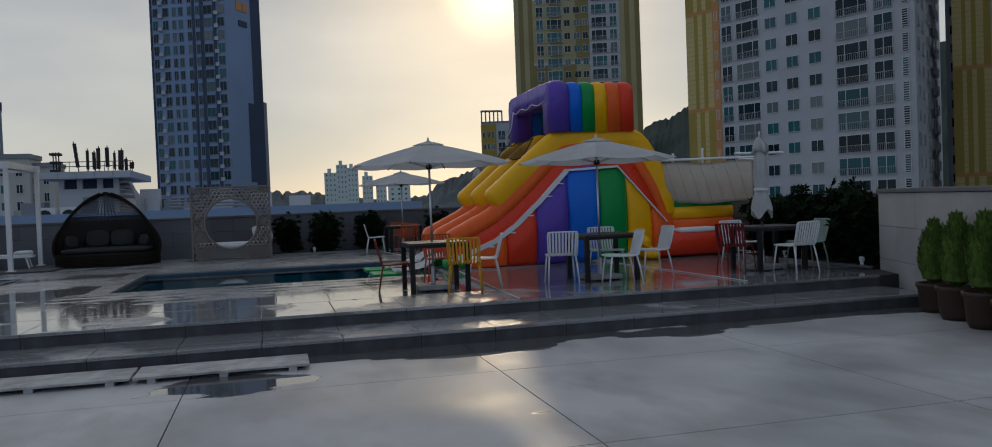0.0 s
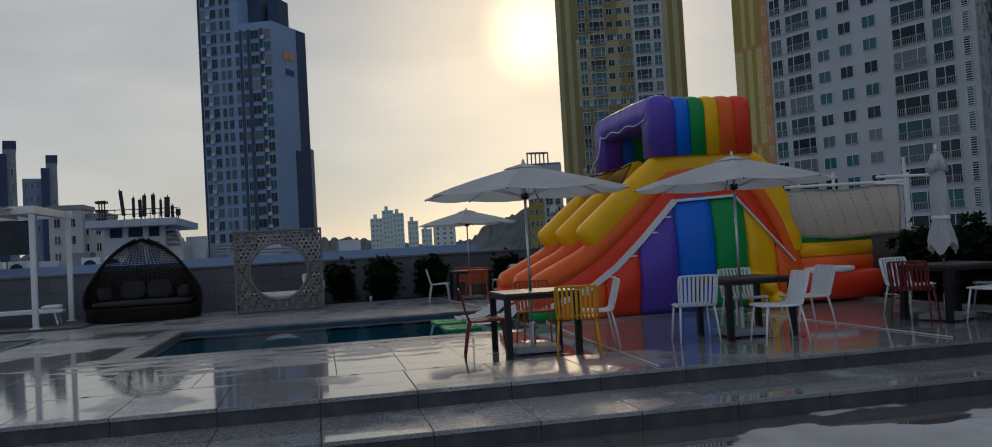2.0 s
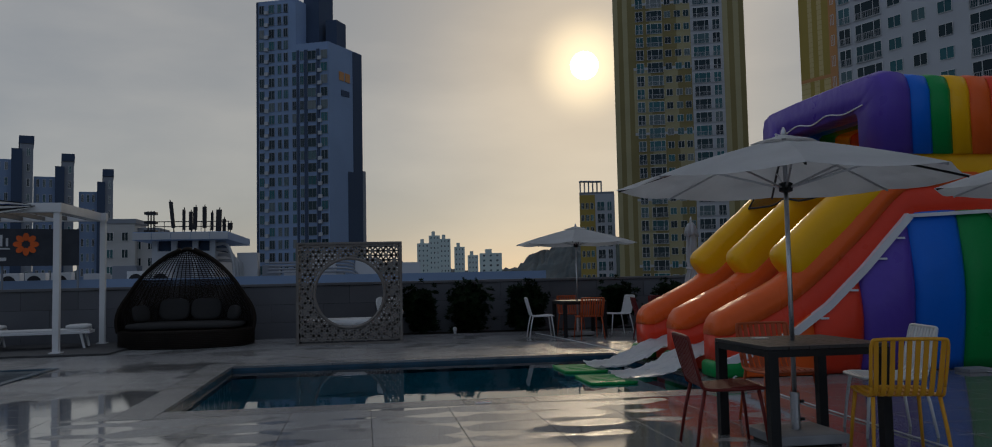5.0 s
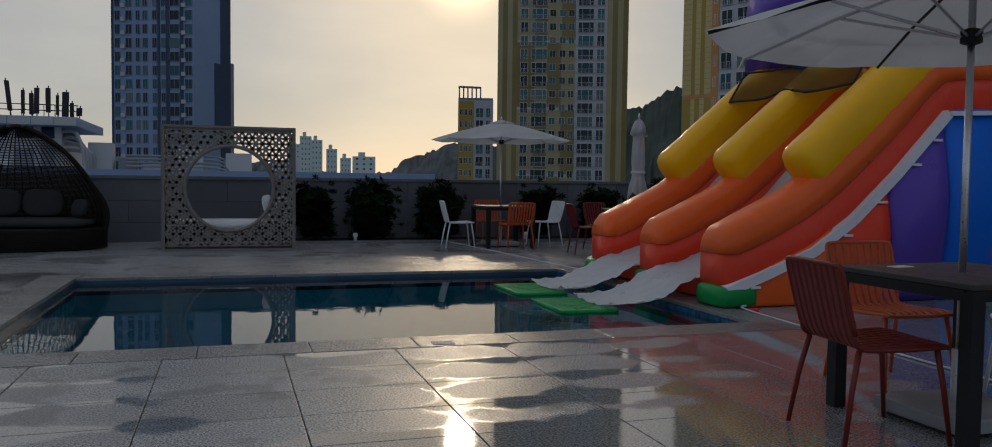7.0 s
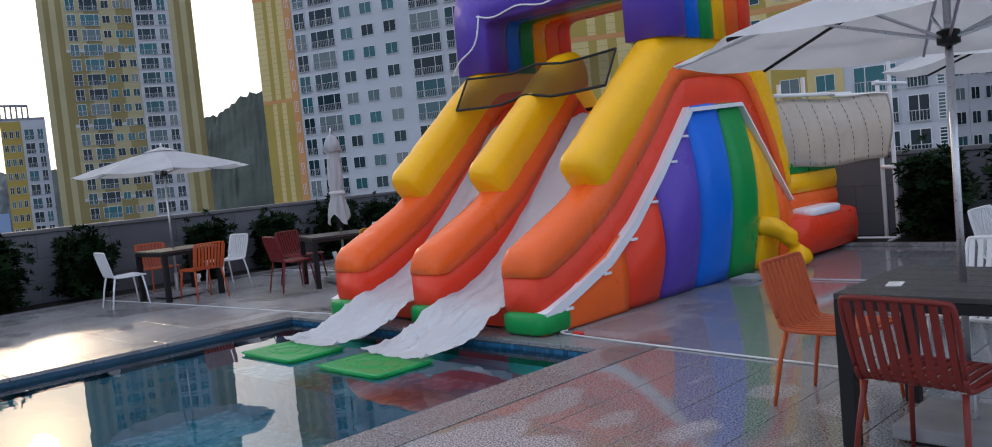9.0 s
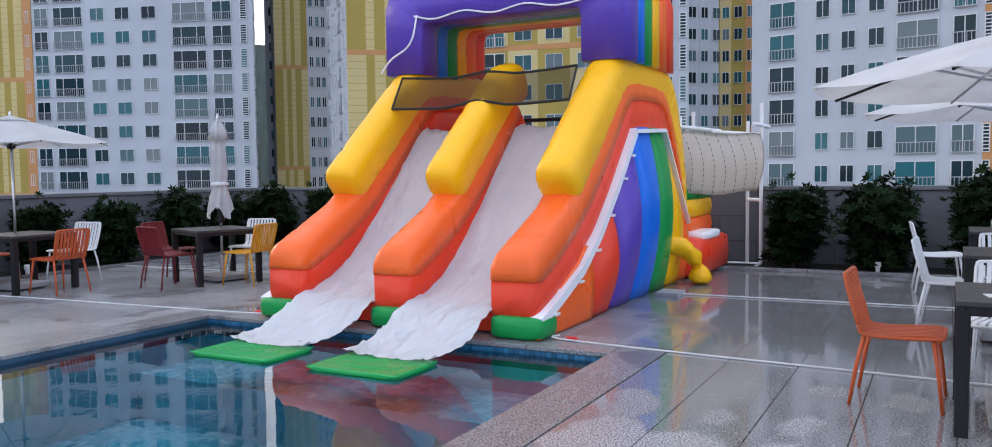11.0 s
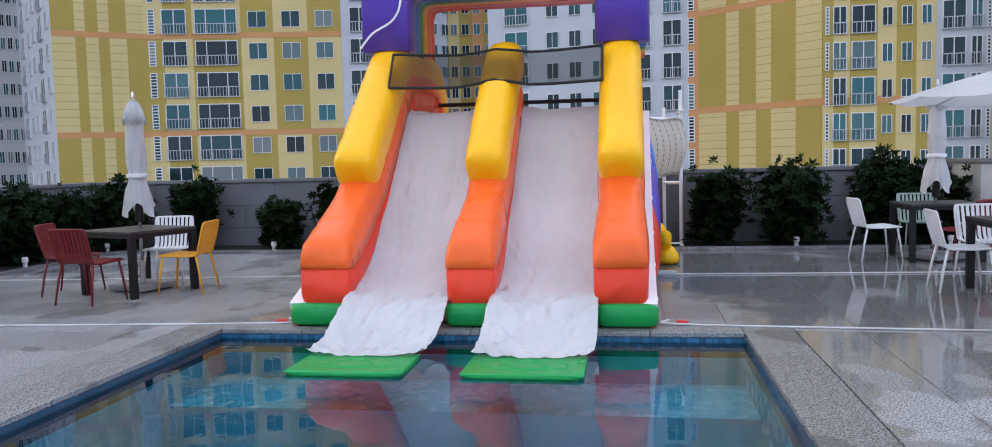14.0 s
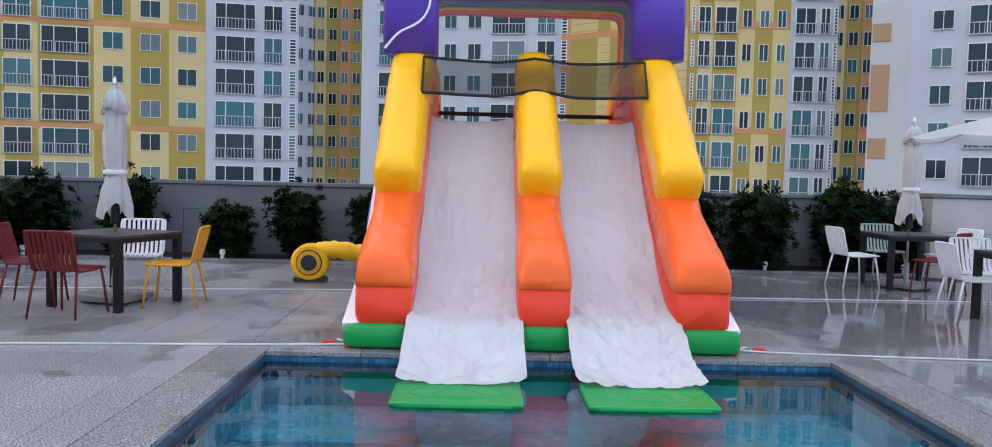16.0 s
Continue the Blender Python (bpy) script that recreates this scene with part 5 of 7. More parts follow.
for x, y, w, h, rz, key in ((-0.3, 0.28, 0.30, 0.23, 0, "cushion"), (0.32, 0.28, 0.30, 0.23, 4, "cushion"), (-0.88, 0.0, 0.2, 0.17, 55, "cushion"), (0.90, 0.0, 0.2, 0.15, -55, "cushion")):
    bm = bmesh.new()
    pillow(bm, -w, w, -0.07, 0.07, -h, h, 3)
    c = tagged(part("cushion", bm, M[key], smooth=True), "grey scatter cushion in the wicker daybed", "cushion", "wicker daybed cushions")
    c.matrix_world = pose(-7.42 + x, 8.95 + y, 0.50 + h, -14, 0, rz)

# white pergola with a striped shade
plat = bmesh.new()
box(plat, -14.4, -8.45, 7.35, 10.4, 0.004, 0.035, bevel=0.005)
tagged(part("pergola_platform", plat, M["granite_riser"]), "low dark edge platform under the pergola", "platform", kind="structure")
pergola = thing("pergola", "white steel pergola with a pulled-back striped shade", "pergola")
for x, y in ((-9.45, 7.7), (-9.35, 10.1), (-13.4, 7.7), (-13.4, 10.1)):
    bm = bmesh.new()
    box(bm, x - 0.055, x + 0.055, y - 0.055, y + 0.055, 0.035, 2.60, bevel=0.006)
    part("post", bm, M["white_paint"], pergola)
    bm = bmesh.new()
    box(bm, x - 0.10, x + 0.10, y - 0.10, y + 0.10, 0.035, 0.055)
    part("foot_plate", bm, M["white_paint"], pergola)
for x0, x1, y0, y1 in ((-13.475, -9.365, 7.62, 7.78), (-13.475, -9.275, 10.02, 10.18), (-9.53, -9.37, 7.785, 10.015), (-13.47, -13.33, 7.785, 10.015)):
    bm = bmesh.new()
    box(bm, x0, x1, y0, y1, 2.60, 2.77, bevel=0.005)
    part("beam", bm, M["white_paint"], pergola)
for k in range(9):
    bm = bmesh.new()
    x = -13.1 + 0.43 * k
    box(bm, x, x + 0.05, 7.79, 10.01, 2.62, 2.70)
    part("slat", bm, M["screen_panel"], pergola)
shade = bmesh.new()
# the cloth hangs out over the front beam and runs to a point near the corner post
cols_, rows_ = 24, 14
gridv = []
for i in range(cols_ + 1):
    u = i / cols_
    row = []
    for j in range(rows_ + 1):
        v = j / rows_
        wide = min(1.0, 3.2 * (1 - u)) ** 0.7
        row.append(shade.verts.new((-13.2 + 3.45 * u, 7.50 + 0.25 * v * wide, 2.70 + wide * (0.38 * v - 0.19) + 0.02 * math.sin(9 * v + 4 * u) * wide)))
    gridv.append(row)
for i in range(cols_):
    for j in range(rows_):
        f = shade.faces.new((gridv[i][j], gridv[i + 1][j], gridv[i + 1][j + 1], gridv[i][j + 1]))
        f.material_index = (0, 1, 1, 0, 0, 1, 1, 0, 0, 2, 0, 1, 1, 0)[j % 14]
bmesh.ops.solidify(shade, geom=shade.faces[:], thickness=0.006)
part("shade_cloth", shade, [surface("cloth_black", (0.02, 0.02, 0.022), 0.9), surface("cloth_white", (0.7, 0.7, 0.68), 0.9), surface("cloth_blue", (0.03, 0.09, 0.30), 0.9), surface("cloth_green", (0.06, 0.16, 0.04), 0.9)], pergola, "striped shade cloth in black, white, blue and green", True)


def make_lounger(at, turn):
    u = thing("sun_lounger", "white sun lounger with a raised pale headrest", "sun lounger", "sun loungers", at=at, rz=turn)
    for k in range(4):
        bm = bmesh.new()
        sx, sy = (-0.75, 0.75)[k % 2], (-0.28, 0.28)[k // 2]
        rod(bm, [(sx, sy, 0.30), (sx + (0.07 if sx > 0 else -0.07), sy, 0.0)], 0.025, 8)
        part("leg", bm, M["white_paint"], u)
    bm = bmesh.new()
    box(bm, -0.92, 0.92, -0.33, -0.28, 0.28, 0.33, bevel=0.01)
    box(bm, -0.92, 0.92, 0.28, 0.33, 0.28, 0.33, bevel=0.01)
    box(bm, -0.92, -0.87, -0.28, 0.28, 0.28, 0.33)
    box(bm, 0.87, 0.92, -0.28, 0.28, 0.28, 0.33)
    part("frame", bm, M["white_paint"], u)
    bm = bmesh.new()
    pillow(bm, -0.9, 0.9, -0.30, 0.30, 0.325, 0.37, 8)
    part("mattress", bm, M["canopy"], u, smooth=True)
    bm = bmesh.new()
    pillow(bm, 0.45, 0.90, -0.28, 0.28, 0.36, 0.46, 3.5)
    part("pillow", bm, M["canopy"], u, smooth=True)
    return u


for x, y in ((-10.2, 9.1), (-11.9, 9.4)):
    make_lounger((x, y, 0.035), 8)
side = thing("side_table", "small low white side table between loungers", "side table", at=(-11.15, 8.9, 0.035))
bm = bmesh.new()
box(bm, -0.22, 0.22, -0.22, 0.22, 0.33, 0.36, bevel=0.008)
part("top", bm, M["white_paint"], side)
for sx in (-1, 1):
    for sy in (-1, 1):
        bm = bmesh.new()
        rod(bm, [(sx * 0.18, sy * 0.18, 0), (sx * 0.18, sy * 0.18, 0.33)], 0.016, 8)
        part("leg", bm, M["white_paint"], side)

# shallow second pool by the pergola
tub = thing("wading_pool", "small shallow wading pool with a blue rim", "pool", kind="structure")
bm = bmesh.new()
for x0, x1, y0, y1 in ((-8.62, -8.5, 1.0, 5.0), (-11.5, -11.38, 1.0, 5.0), (-11.38, -8.62, 4.88, 5.0), (-11.38, -8.62, 1.0, 1.12)):
    box(bm, x0, x1, y0, y1, 0.002, 0.018, bevel=0.004)
part("rim", bm, M["pool_band"], tub)
bm = bmesh.new()
box(bm, -11.38, -8.62, 1.12, 4.88, 0.002, 0.006)
part("water_sheet", bm, surface("shallow_water", (0.03, 0.05, 0.06), 0.06, vary=0.1, bump=0.02), tub)

# depth plates let into the coping
for x, y, rz in ((-2.76, -0.30, 0),):
    plate_ = thing("depth_sign", "small white pool depth plate with red and blue print", "sign", "pool depth signs", at=(x, y, 0.004), rz=rz)
    plate_.scale = (0.62, 0.85, 1)
    bm = bmesh.new()
    box(bm, -0.13, 0.13, -0.058, 0.058, -0.003, 0.003)
    part("plate", bm, M["sign_white"], plate_)
    bm = bmesh.new()
    for k in range(3):
        box(bm, -0.11 + 0.035 * k, -0.085 + 0.035 * k, 0.012, 0.036, 0.0032, 0.0042)
    box(bm, 0.02, 0.11, 0.012, 0.034, 0.0032, 0.0042)
    part("print_bars", bm, M["ink_red"], plate_)
    cu = bpy.data.curves.new("depth_text", "FONT")
    cu.body, cu.size, cu.extrude = "0.7M", 0.055, 0.0005
    tx = new("depth_text", cu)
    tx.data.materials.append(M["ink_blue"])
    tx.parent, tx.location = plate_, (-0.09, -0.045, 0.0036)

# two weathered boards lying before the steps
for x0, x1 in ((-4.53, -2.83), (-6.35, -4.56)):
    board = thing("duckboard", "weathered grey wooden duckboard lying before the steps", "board", "duckboards", at=((x0 + x1) / 2, -6.42, -0.34))
    w = (x1 - x0) / 2
    for k in range(5):
        bm = bmesh.new()
        y0 = -0.31 + 0.125 * k
        box(bm, -w, w, y0, y0 + 0.118, 0.04, 0.065, bevel=0.003)
        part("slat", bm, M["wood"], board)
    for sx in (-0.8, 0, 0.8):
        bm = bmesh.new()
        box(bm, sx * w - 0.04, sx * w + 0.04, -0.30, 0.30, 0, 0.04)
        part("batten", bm, M["wood"], board)


# ---- plants ----
def leaf(bm, base, way, length, width, up):
    """One pointed leaf, folded along its middle."""
    way = way.normalized()
    side = way.cross(up)
    side = side.normalized() if side.length > 1e-4 else Vector((1, 0, 0))
    nrm = side.cross(way)
    mid = base + way * length * 0.55
    tip = base + way * length - nrm * length * 0.12
    a = bm.verts.new(base)
    b = bm.verts.new(mid + side * width * 0.5 + nrm * width * 0.15)
    c = bm.verts.new(tip)
    d = bm.verts.new(mid - side * width * 0.5 + nrm * width * 0.15)
    m_ = bm.verts.new(mid)
    bm.faces.new((a, b, m_))
    bm.faces.new((b, c, m_))
    bm.faces.new((a, m_, d))
    bm.faces.new((m_, c, d))


def shrub_meshes(seed, h, w):
    rnd = random.Random(seed)
    stems, leaves = bmesh.new(), bmesh.new()
    tips = []
    for k in range(11):
        a = rnd.uniform(0, 2 * math.pi)
        r = rnd.uniform(0.05, 0.5) * w
        top = Vector((r * math.cos(a), r * math.sin(a) * 0.8, h * rnd.uniform(0.55, 1.0) * (1 - 0.35 * r / w)))
        mid = Vector((top.x * 0.4, top.y * 0.4, top.z * 0.5))
        rod(stems, [(0.02 * math.cos(a), 0.02 * math.sin(a), -0.02), mid, top], [0.018, 0.012, 0.006], 5)
        for j in range(72):
            f = rnd.uniform(0.15, 1.0)
            p = mid.lerp(top, (f - 0.4) / 0.6) if f > 0.4 else Vector((0, 0, 0)).lerp(mid, f / 0.4)
            spread = 0.15 * w
            tips.append((p + Vector((rnd.gauss(0, spread), rnd.gauss(0, spread * 0.9), rnd.gauss(0, 0.09))), rnd.uniform(0.7, 1.2)))
    for k in range(330):
        a, r = rnd.uniform(0, 2 * math.pi), 0.52 * w * rnd.random() ** 0.45
        z = h * rnd.uniform(0.06, 0.85)
        r *= 0.75 + 0.5 * noise.noise(Vector((3 * math.cos(a), 3 * math.sin(a), 4 * z + seed)))
        tips.append((Vector((r * math.cos(a), r * math.sin(a), z)), rnd.uniform(0.75, 1.2)))
    for p, s in tips:
        p.z = max(0.06, p.z)
        n_l = rnd.randint(6, 8)
        tw = rnd.uniform(0, 6.28)
        axis = Vector((p.x * 0.9, p.y * 0.9, 0.5)) + Vector((rnd.gauss(0, 0.3), rnd.gauss(0, 0.3), rnd.gauss(0, 0.2)))
        axis.normalize()
        o = axis.orthogonal().normalized()
        q = axis.cross(o)
        for k in range(n_l):
            a = tw + 2 * math.pi * k / n_l
            way = (o * math.cos(a) + q * math.sin(a)) * rnd.uniform(0.7, 1.0) + axis * rnd.uniform(0.3, 0.9)
            leaf(leaves, p, way, 0.10 * s, 0.036 * s, axis)
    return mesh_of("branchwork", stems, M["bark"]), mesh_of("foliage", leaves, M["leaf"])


SHRUBS = [shrub_meshes(11, 1.02, 0.62), shrub_meshes(12, 1.12, 0.78), shrub_meshes(13, 0.88, 0.66)]
spots = [(x, 9.95, v, s) for x, v, s in ((-2.67, 0, 1.0), (-1.63, 1, 0.98), (-0.34, 2, 1.1), (1.72, 0, 1.0), (3.1, 2, 1.12), (4.5, 1, 0.95), (5.6, 0, 1.0))]
spots += [(6.55, y, v, s) for y, v, s in ((9.7, 1, 1.05), (8.3, 0, 1.05), (6.7, 2, 0.95), (5.6, 0, 0.98), (4.4, 1, 0.9), (-0.38, 0, 1.12), (-1.55, 1, 1.10), (-2.95, 1, 1.12), (-3.7, 0, 1.05))]
for i, (x, y, v, s) in enumerate(spots):
    sh = thing("shrub", "dark green leafy evergreen shrub in the bed by the wall", "shrub", "shrubs along the wall", at=(x, y, 0.03), rz=i * 67)
    sh.scale = (s * 1.16, s * 1.16, s * (1.03 + 0.06 * (i % 3)))
    shared("branchwork", SHRUBS[v][0], sh)
    shared("foliage", SHRUBS[v][1], sh)
    lampb = bmesh.new()
    lathe(lampb, [(0.03, 0.0), (0.03, 0.10), (0.045, 0.11), (0.045, 0.17), (0.03, 0.18)], 10, (x - 0.35 if y > 9.8 else x - 0.32, y - 0.32 if y > 9.8 else y))
    if i % 2:
        tagged(part("garden_light", lampb, M["white_paint"]), "small pale garden spotlight among the shrubs", "garden light", "garden lights")
    else:
        lampb.free()
for nm, (x0, x1, y0, y1) in (("planting_bed", (-3.4, 6.2, 9.55, 10.41)), ("planting_bed", (6.2, 7.11, -4.0, 10.41))):
    bm = bmesh.new()
    box(bm, x0, x1, y0, y1, 0.0, 0.035)
    tagged(part(nm, bm, M["soil"]), "dark soil bed with shrubs along the wall", "planting bed", kind="structure")
for x0, x1, y0, y1 in ((6.12, 6.2, -4.0, 9.55), (-3.4, 6.12, 9.48, 9.55)):
    bm = bmesh.new()
    box(bm, x0, x1, y0, y1, 0.0, 0.05, bevel=0.006)
    tagged(part("bed_edge", bm, M["coping"]), "low pale stone edge of the planting bed", "kerb", kind="structure")


def conifer_meshes():
    rnd = random.Random(5)
    bm = bmesh.new()
    for k in range(1500):
        t = rnd.random() ** 0.8
        r = 0.22 * (math.sin(math.pi * (0.10 + 0.86 * t)) ** 0.7) * (1.0 - 0.35 * t)
        a = rnd.uniform(0, 2 * math.pi)
        p = Vector((r * math.cos(a), r * math.sin(a), 0.02 + 0.78 * t)) * rnd.uniform(0.9, 1.03)
        way = Vector((math.cos(a) * 0.6, math.sin(a) * 0.6, 1.0)) + Vector((rnd.gauss(0, 0.25), rnd.gauss(0, 0.25), 0))
        leaf(bm, p, way, rnd.uniform(0.05, 0.09), 0.028, Vector((math.cos(a), math.sin(a), 0)))
    core = bmesh.new()
    lathe(core, [(0.02, -0.05), (0.03, 0.02), (0.16, 0.08), (0.19, 0.25), (0.17, 0.48), (0.09, 0.70), (0.01, 0.80)], 14)
    return mesh_of("foliage", bm, M["conifer"]), mesh_of("inner_foliage", core, M["conifer"])


CONIFER = conifer_meshes()
bm = bmesh.new()
lathe(bm, [(0.02, 0.0), (0.17, 0.0), (0.20, 0.06), (0.22, 0.30), (0.245, 0.34), (0.245, 0.38), (0.215, 0.38), (0.205, 0.33), (0.02, 0.32)], 24)
POT = mesh_of("pot", bm, M["pot"], True)
for x, y, s in ((5.18, -6.45, 1.0), (4.92, -7.1, 1.08), (4.70, -7.75, 1.1), (4.45, -8.4, 1.05)):
    c = thing("potted_conifer", "clipped green conifer in a dark clay pot", "potted plant", "potted conifers", at=(x, y, -0.34))
    c.scale = (s, s, s)
    shared("pot", POT, c)
    shared("inner_foliage", CONIFER[1], c, (0, 0, 0.36))
    shared("foliage", CONIFER[0], c, (0, 0, 0.36))


# ---- the city round the roof ----
M["b_white"] = surface("render_white", (0.49, 0.505, 0.54), 0.8, vary=0.06, grain=3, patch=0.15, bump=0)
M["b_side"] = surface("render_pale", (0.50, 0.49, 0.48), 0.8, vary=0.06, grain=3, patch=0.15, bump=0)
M["b_ochre"] = surface("render_ochre", (0.40, 0.295, 0.07), 0.8, vary=0.06, grain=3, patch=0.15, bump=0)
M["b_straw"] = surface("render_straw", (0.60, 0.475, 0.215), 0.8, vary=0.06, grain=3, patch=0.15, bump=0)
M["b_orange"] = surface("render_orange", (0.56, 0.275, 0.11), 0.8, vary=0.06, grain=3, patch=0.15, bump=0)
M["b_tan"] = surface("render_tan", (0.40, 0.25, 0.14), 0.8, vary=0.06, grain=3, patch=0.15, bump=0)
# ochre and straw dulled: the backlit tower's shade is put into the colours
M["b_ochre_backlit"] = surface("render_ochre_backlit", (0.25, 0.205, 0.085), 0.8, vary=0.06, grain=3, patch=0.15, bump=0)
M["b_straw_backlit"] = surface("render_straw_backlit", (0.40, 0.355, 0.20), 0.8, vary=0.06, grain=3, patch=0.15, bump=0)
# blue-white; the bluish shade on the tall north tower is put in too
M["b_blue"] = surface("render_bluewhite", (0.25, 0.34, 0.52), 0.8, vary=0.06, grain=3, patch=0.1, bump=0)
M["b_slate"] = surface("render_slate", (0.05, 0.075, 0.13), 0.8, vary=0.06, grain=3, patch=0.1, bump=0)
M["b_grey"] = surface("render_grey", (0.26, 0.28, 0.32), 0.8, vary=0.08, grain=3, patch=0.1, bump=0)
M["w_frame"] = surface("window_frame", (0.66, 0.66, 0.66), 0.5, vary=0.04, bump=0)
M["w_rail"] = surface("window_rail", (0.42, 0.43, 0.45), 0.4, metal=0.4, vary=0.05, bump=0)


def pane_material():
    """Window glass before dark rooms and drawn curtains, reflected sky put in as teal, one mix for each window."""
    m, n, l, b = node_material("window_glass")
    info = n.new("ShaderNodeObjectInfo")
    r = n.new("ShaderNodeValToRGB")
    e = r.color_ramp.elements
    e[0].position, e[0].color = 0.0, (0.008, 0.018, 0.026, 1)
    e[1].position, e[1].color = 1.0, (0.20, 0.22, 0.22, 1)
    for pos, col in ((0.45, (0.015, 0.04, 0.05, 1)), (0.72, (0.03, 0.14, 0.16, 1)), (0.88, (0.09, 0.14, 0.15, 1))):
        el_ = e.new(pos)
        el_.color = col
    l.new(info.outputs["Random"], r.inputs[0])
    l.new(r.outputs[0], b.inputs["Base Color"])
    b.inputs["Roughness"].default_value = 0.06
    b.inputs["Specular IOR Level"].default_value = 0.22
    return m


M["pane"] = pane_material()
WIN = {}


def lattice(bm, xs, zs, solid, y0, y1):
    """A plate of one piece with openings: the cells between xs and zs for which solid(i, j) holds."""
    nx, nz = len(xs) - 1, len(zs) - 1
    at = {}

    def vert(i, j, y):
        if (i, j, y) not in at:
            at[i, j, y] = bm.verts.new((xs[i], y, zs[j]))
        return at[i, j, y]

    full = lambda i, j: 0 <= i < nx and 0 <= j < nz and solid(i, j)
    for i in range(nx):
        for j in range(nz):
            if not full(i, j):
                continue
            for y in (y0, y1):
                bm.faces.new([vert(a, b, y) for a, b in ((i, j), (i + 1, j), (i + 1, j + 1), (i, j + 1))])
            for di, dj, e in ((-1, 0, ((i, j), (i, j + 1))), (1, 0, ((i + 1, j), (i + 1, j + 1))), (0, -1, ((i, j), (i + 1, j))), (0, 1, ((i, j + 1), (i + 1, j + 1)))):
                if not full(i + di, j + dj):
                    (a, b), (c, d) = e
                    bm.faces.new((vert(a, b, y0), vert(c, d, y0), vert(c, d, y1), vert(a, b, y1)))


def window_meshes(w, h, rail, tone):
    key = (round(w, 2), round(h, 2), rail, tone)
    if key in WIN:
        return WIN[key]
    f = max(0.06, 0.034 * h)
    x0, x1 = -w / 2, w / 2
    bm = bmesh.new()
    xs, zs = [x0, x0 + f, x1 - f, x1], [0, f, h - f, h]
    if rail == 2:
        zs = sorted(zs + [h * k / 8 + e for k in range(1, 8) for e in (-0.05, 0.05)])
    elif w > 1.4 * h:
        xs = sorted(xs + [x0 + w * 0.27 - f / 2, x0 + w * 0.27 + f / 2, x1 - w * 0.27 - f / 2, x1 - w * 0.27 + f / 2])
    else:
        xs = sorted(xs + [-f / 2, f / 2])
    lattice(bm, xs, zs, lambda i, j: i % 2 == 0 or j % 2 == 0, -0.08, 0.17)
    me_f = mesh_of("window", bm, M["w_frame"] if tone else M["b_grey"])
    bm = bmesh.new()
    box(bm, x0 + f / 2, x1 - f / 2, -0.05, 0.11, f / 2, h - f / 2)
    me_p = mesh_of("pane", bm, M["pane"])
    me_r = None
    if rail == 1:
        bm = bmesh.new()
        top = h * 0.42
        n_ = max(4, int(w / 0.34))
        xs = sorted(x0 + w * k / n_ + e for k in range(n_ + 1) for e in (-0.025, 0.025))
        lattice(bm, xs, [0, 0.08, top - 0.08, top], lambda i, j: i % 2 == 0 or j % 2 == 0, 0.24, 0.29)
        me_r = mesh_of("railing", bm, M["w_rail"])
    WIN[key] = (me_f, me_p, me_r)
    return WIN[key]


def facade(house, p0, p1, base, floors, step, cols, tone=1, skip=None):
    """Windows on the face from p0 to p1, as one looks at it from left to right. cols: place and width as shares, height and sill as shares of a storey, kind."""
    a, b = Vector((*p0, 0)), Vector((*p1, 0))
    d = b - a
    ang = math.atan2(d.y, d.x)
    for c, (u, w, h, sill, kind) in enumerate(cols):
        me_f, me_p, me_r = window_meshes(w * d.length, h * step, kind, tone)
        for f in range(floors):
            if skip and skip(c, f):
                continue
            p = a + d * u
            ob = shared("window", me_f, house, (p.x, p.y, base + (f + sill) * step), ang + math.pi)
            shared("pane", me_p, ob)
            if me_r:
                shared("railing", me_r, ob)


def prism(bm, pts, z0, z1):
    lo = [bm.verts.new((x, y, z0)) for x, y in pts]
    hi = [bm.verts.new((x, y, z1)) for x, y in pts]
    bm.faces.new(lo[::-1])
    bm.faces.new(hi)
    for k in range(len(pts)):
        bm.faces.new((lo[k], lo[(k + 1) % len(pts)], hi[(k + 1) % len(pts)], hi[k]))


def clad(house, p0, p1, u0, u1, z0, z1, mat, proud=0.08, name="wall_panel"):
    """A coloured panel of a face, a little proud of it."""
    a, b = Vector((*p0, 0)), Vector((*p1, 0))
    d = (b - a)
    nrm = Vector((d.y, -d.x, 0)).normalized()
    q0, q1 = a + d * u0, a + d * u1
    bm = bmesh.new()
    pts = [(p.x, p.y) for p in (q0 - nrm * 0.1, q0 + nrm * proud, q1 + nrm * proud, q1 - nrm * 0.1)]
    prism(bm, pts, z0, z1)
    return part(name, bm, M[mat], house)


def back_of(p0, p1, depth):
    a, b = Vector((*p0, 0)), Vector((*p1, 0))
    d = b - a
    nrm = Vector((-d.y, d.x, 0)).normalized() * depth
    return (b + nrm).xy[:], (a + nrm).xy[:]


LARGE, MID, SMALL, VENT = (0.79, 0.12, 1), (0.79, 0.12, 1), (0.52, 0.30, 0), (0.79, 0.12, 2)
COLS_Y = [(0.042, 0.036, *VENT), (0.155, 0.125, *MID), (0.365, 0.215, *LARGE), (0.575, 0.095, *SMALL), (0.745, 0.095, *SMALL), (0.915, 0.09, *SMALL)]
COLS_W = [(0.315, 0.43, *LARGE), (0.72, 0.21, *MID), (0.935, 0.08, *VENT)]
COLS_LONG = [(0.145, 0.12, *LARGE), (0.325, 0.06, *SMALL), (0.435, 0.06, *SMALL), (0.55, 0.065, *SMALL), (0.71, 0.16, *LARGE), (0.885, 0.085, *MID), (0.968, 0.028, *VENT)]


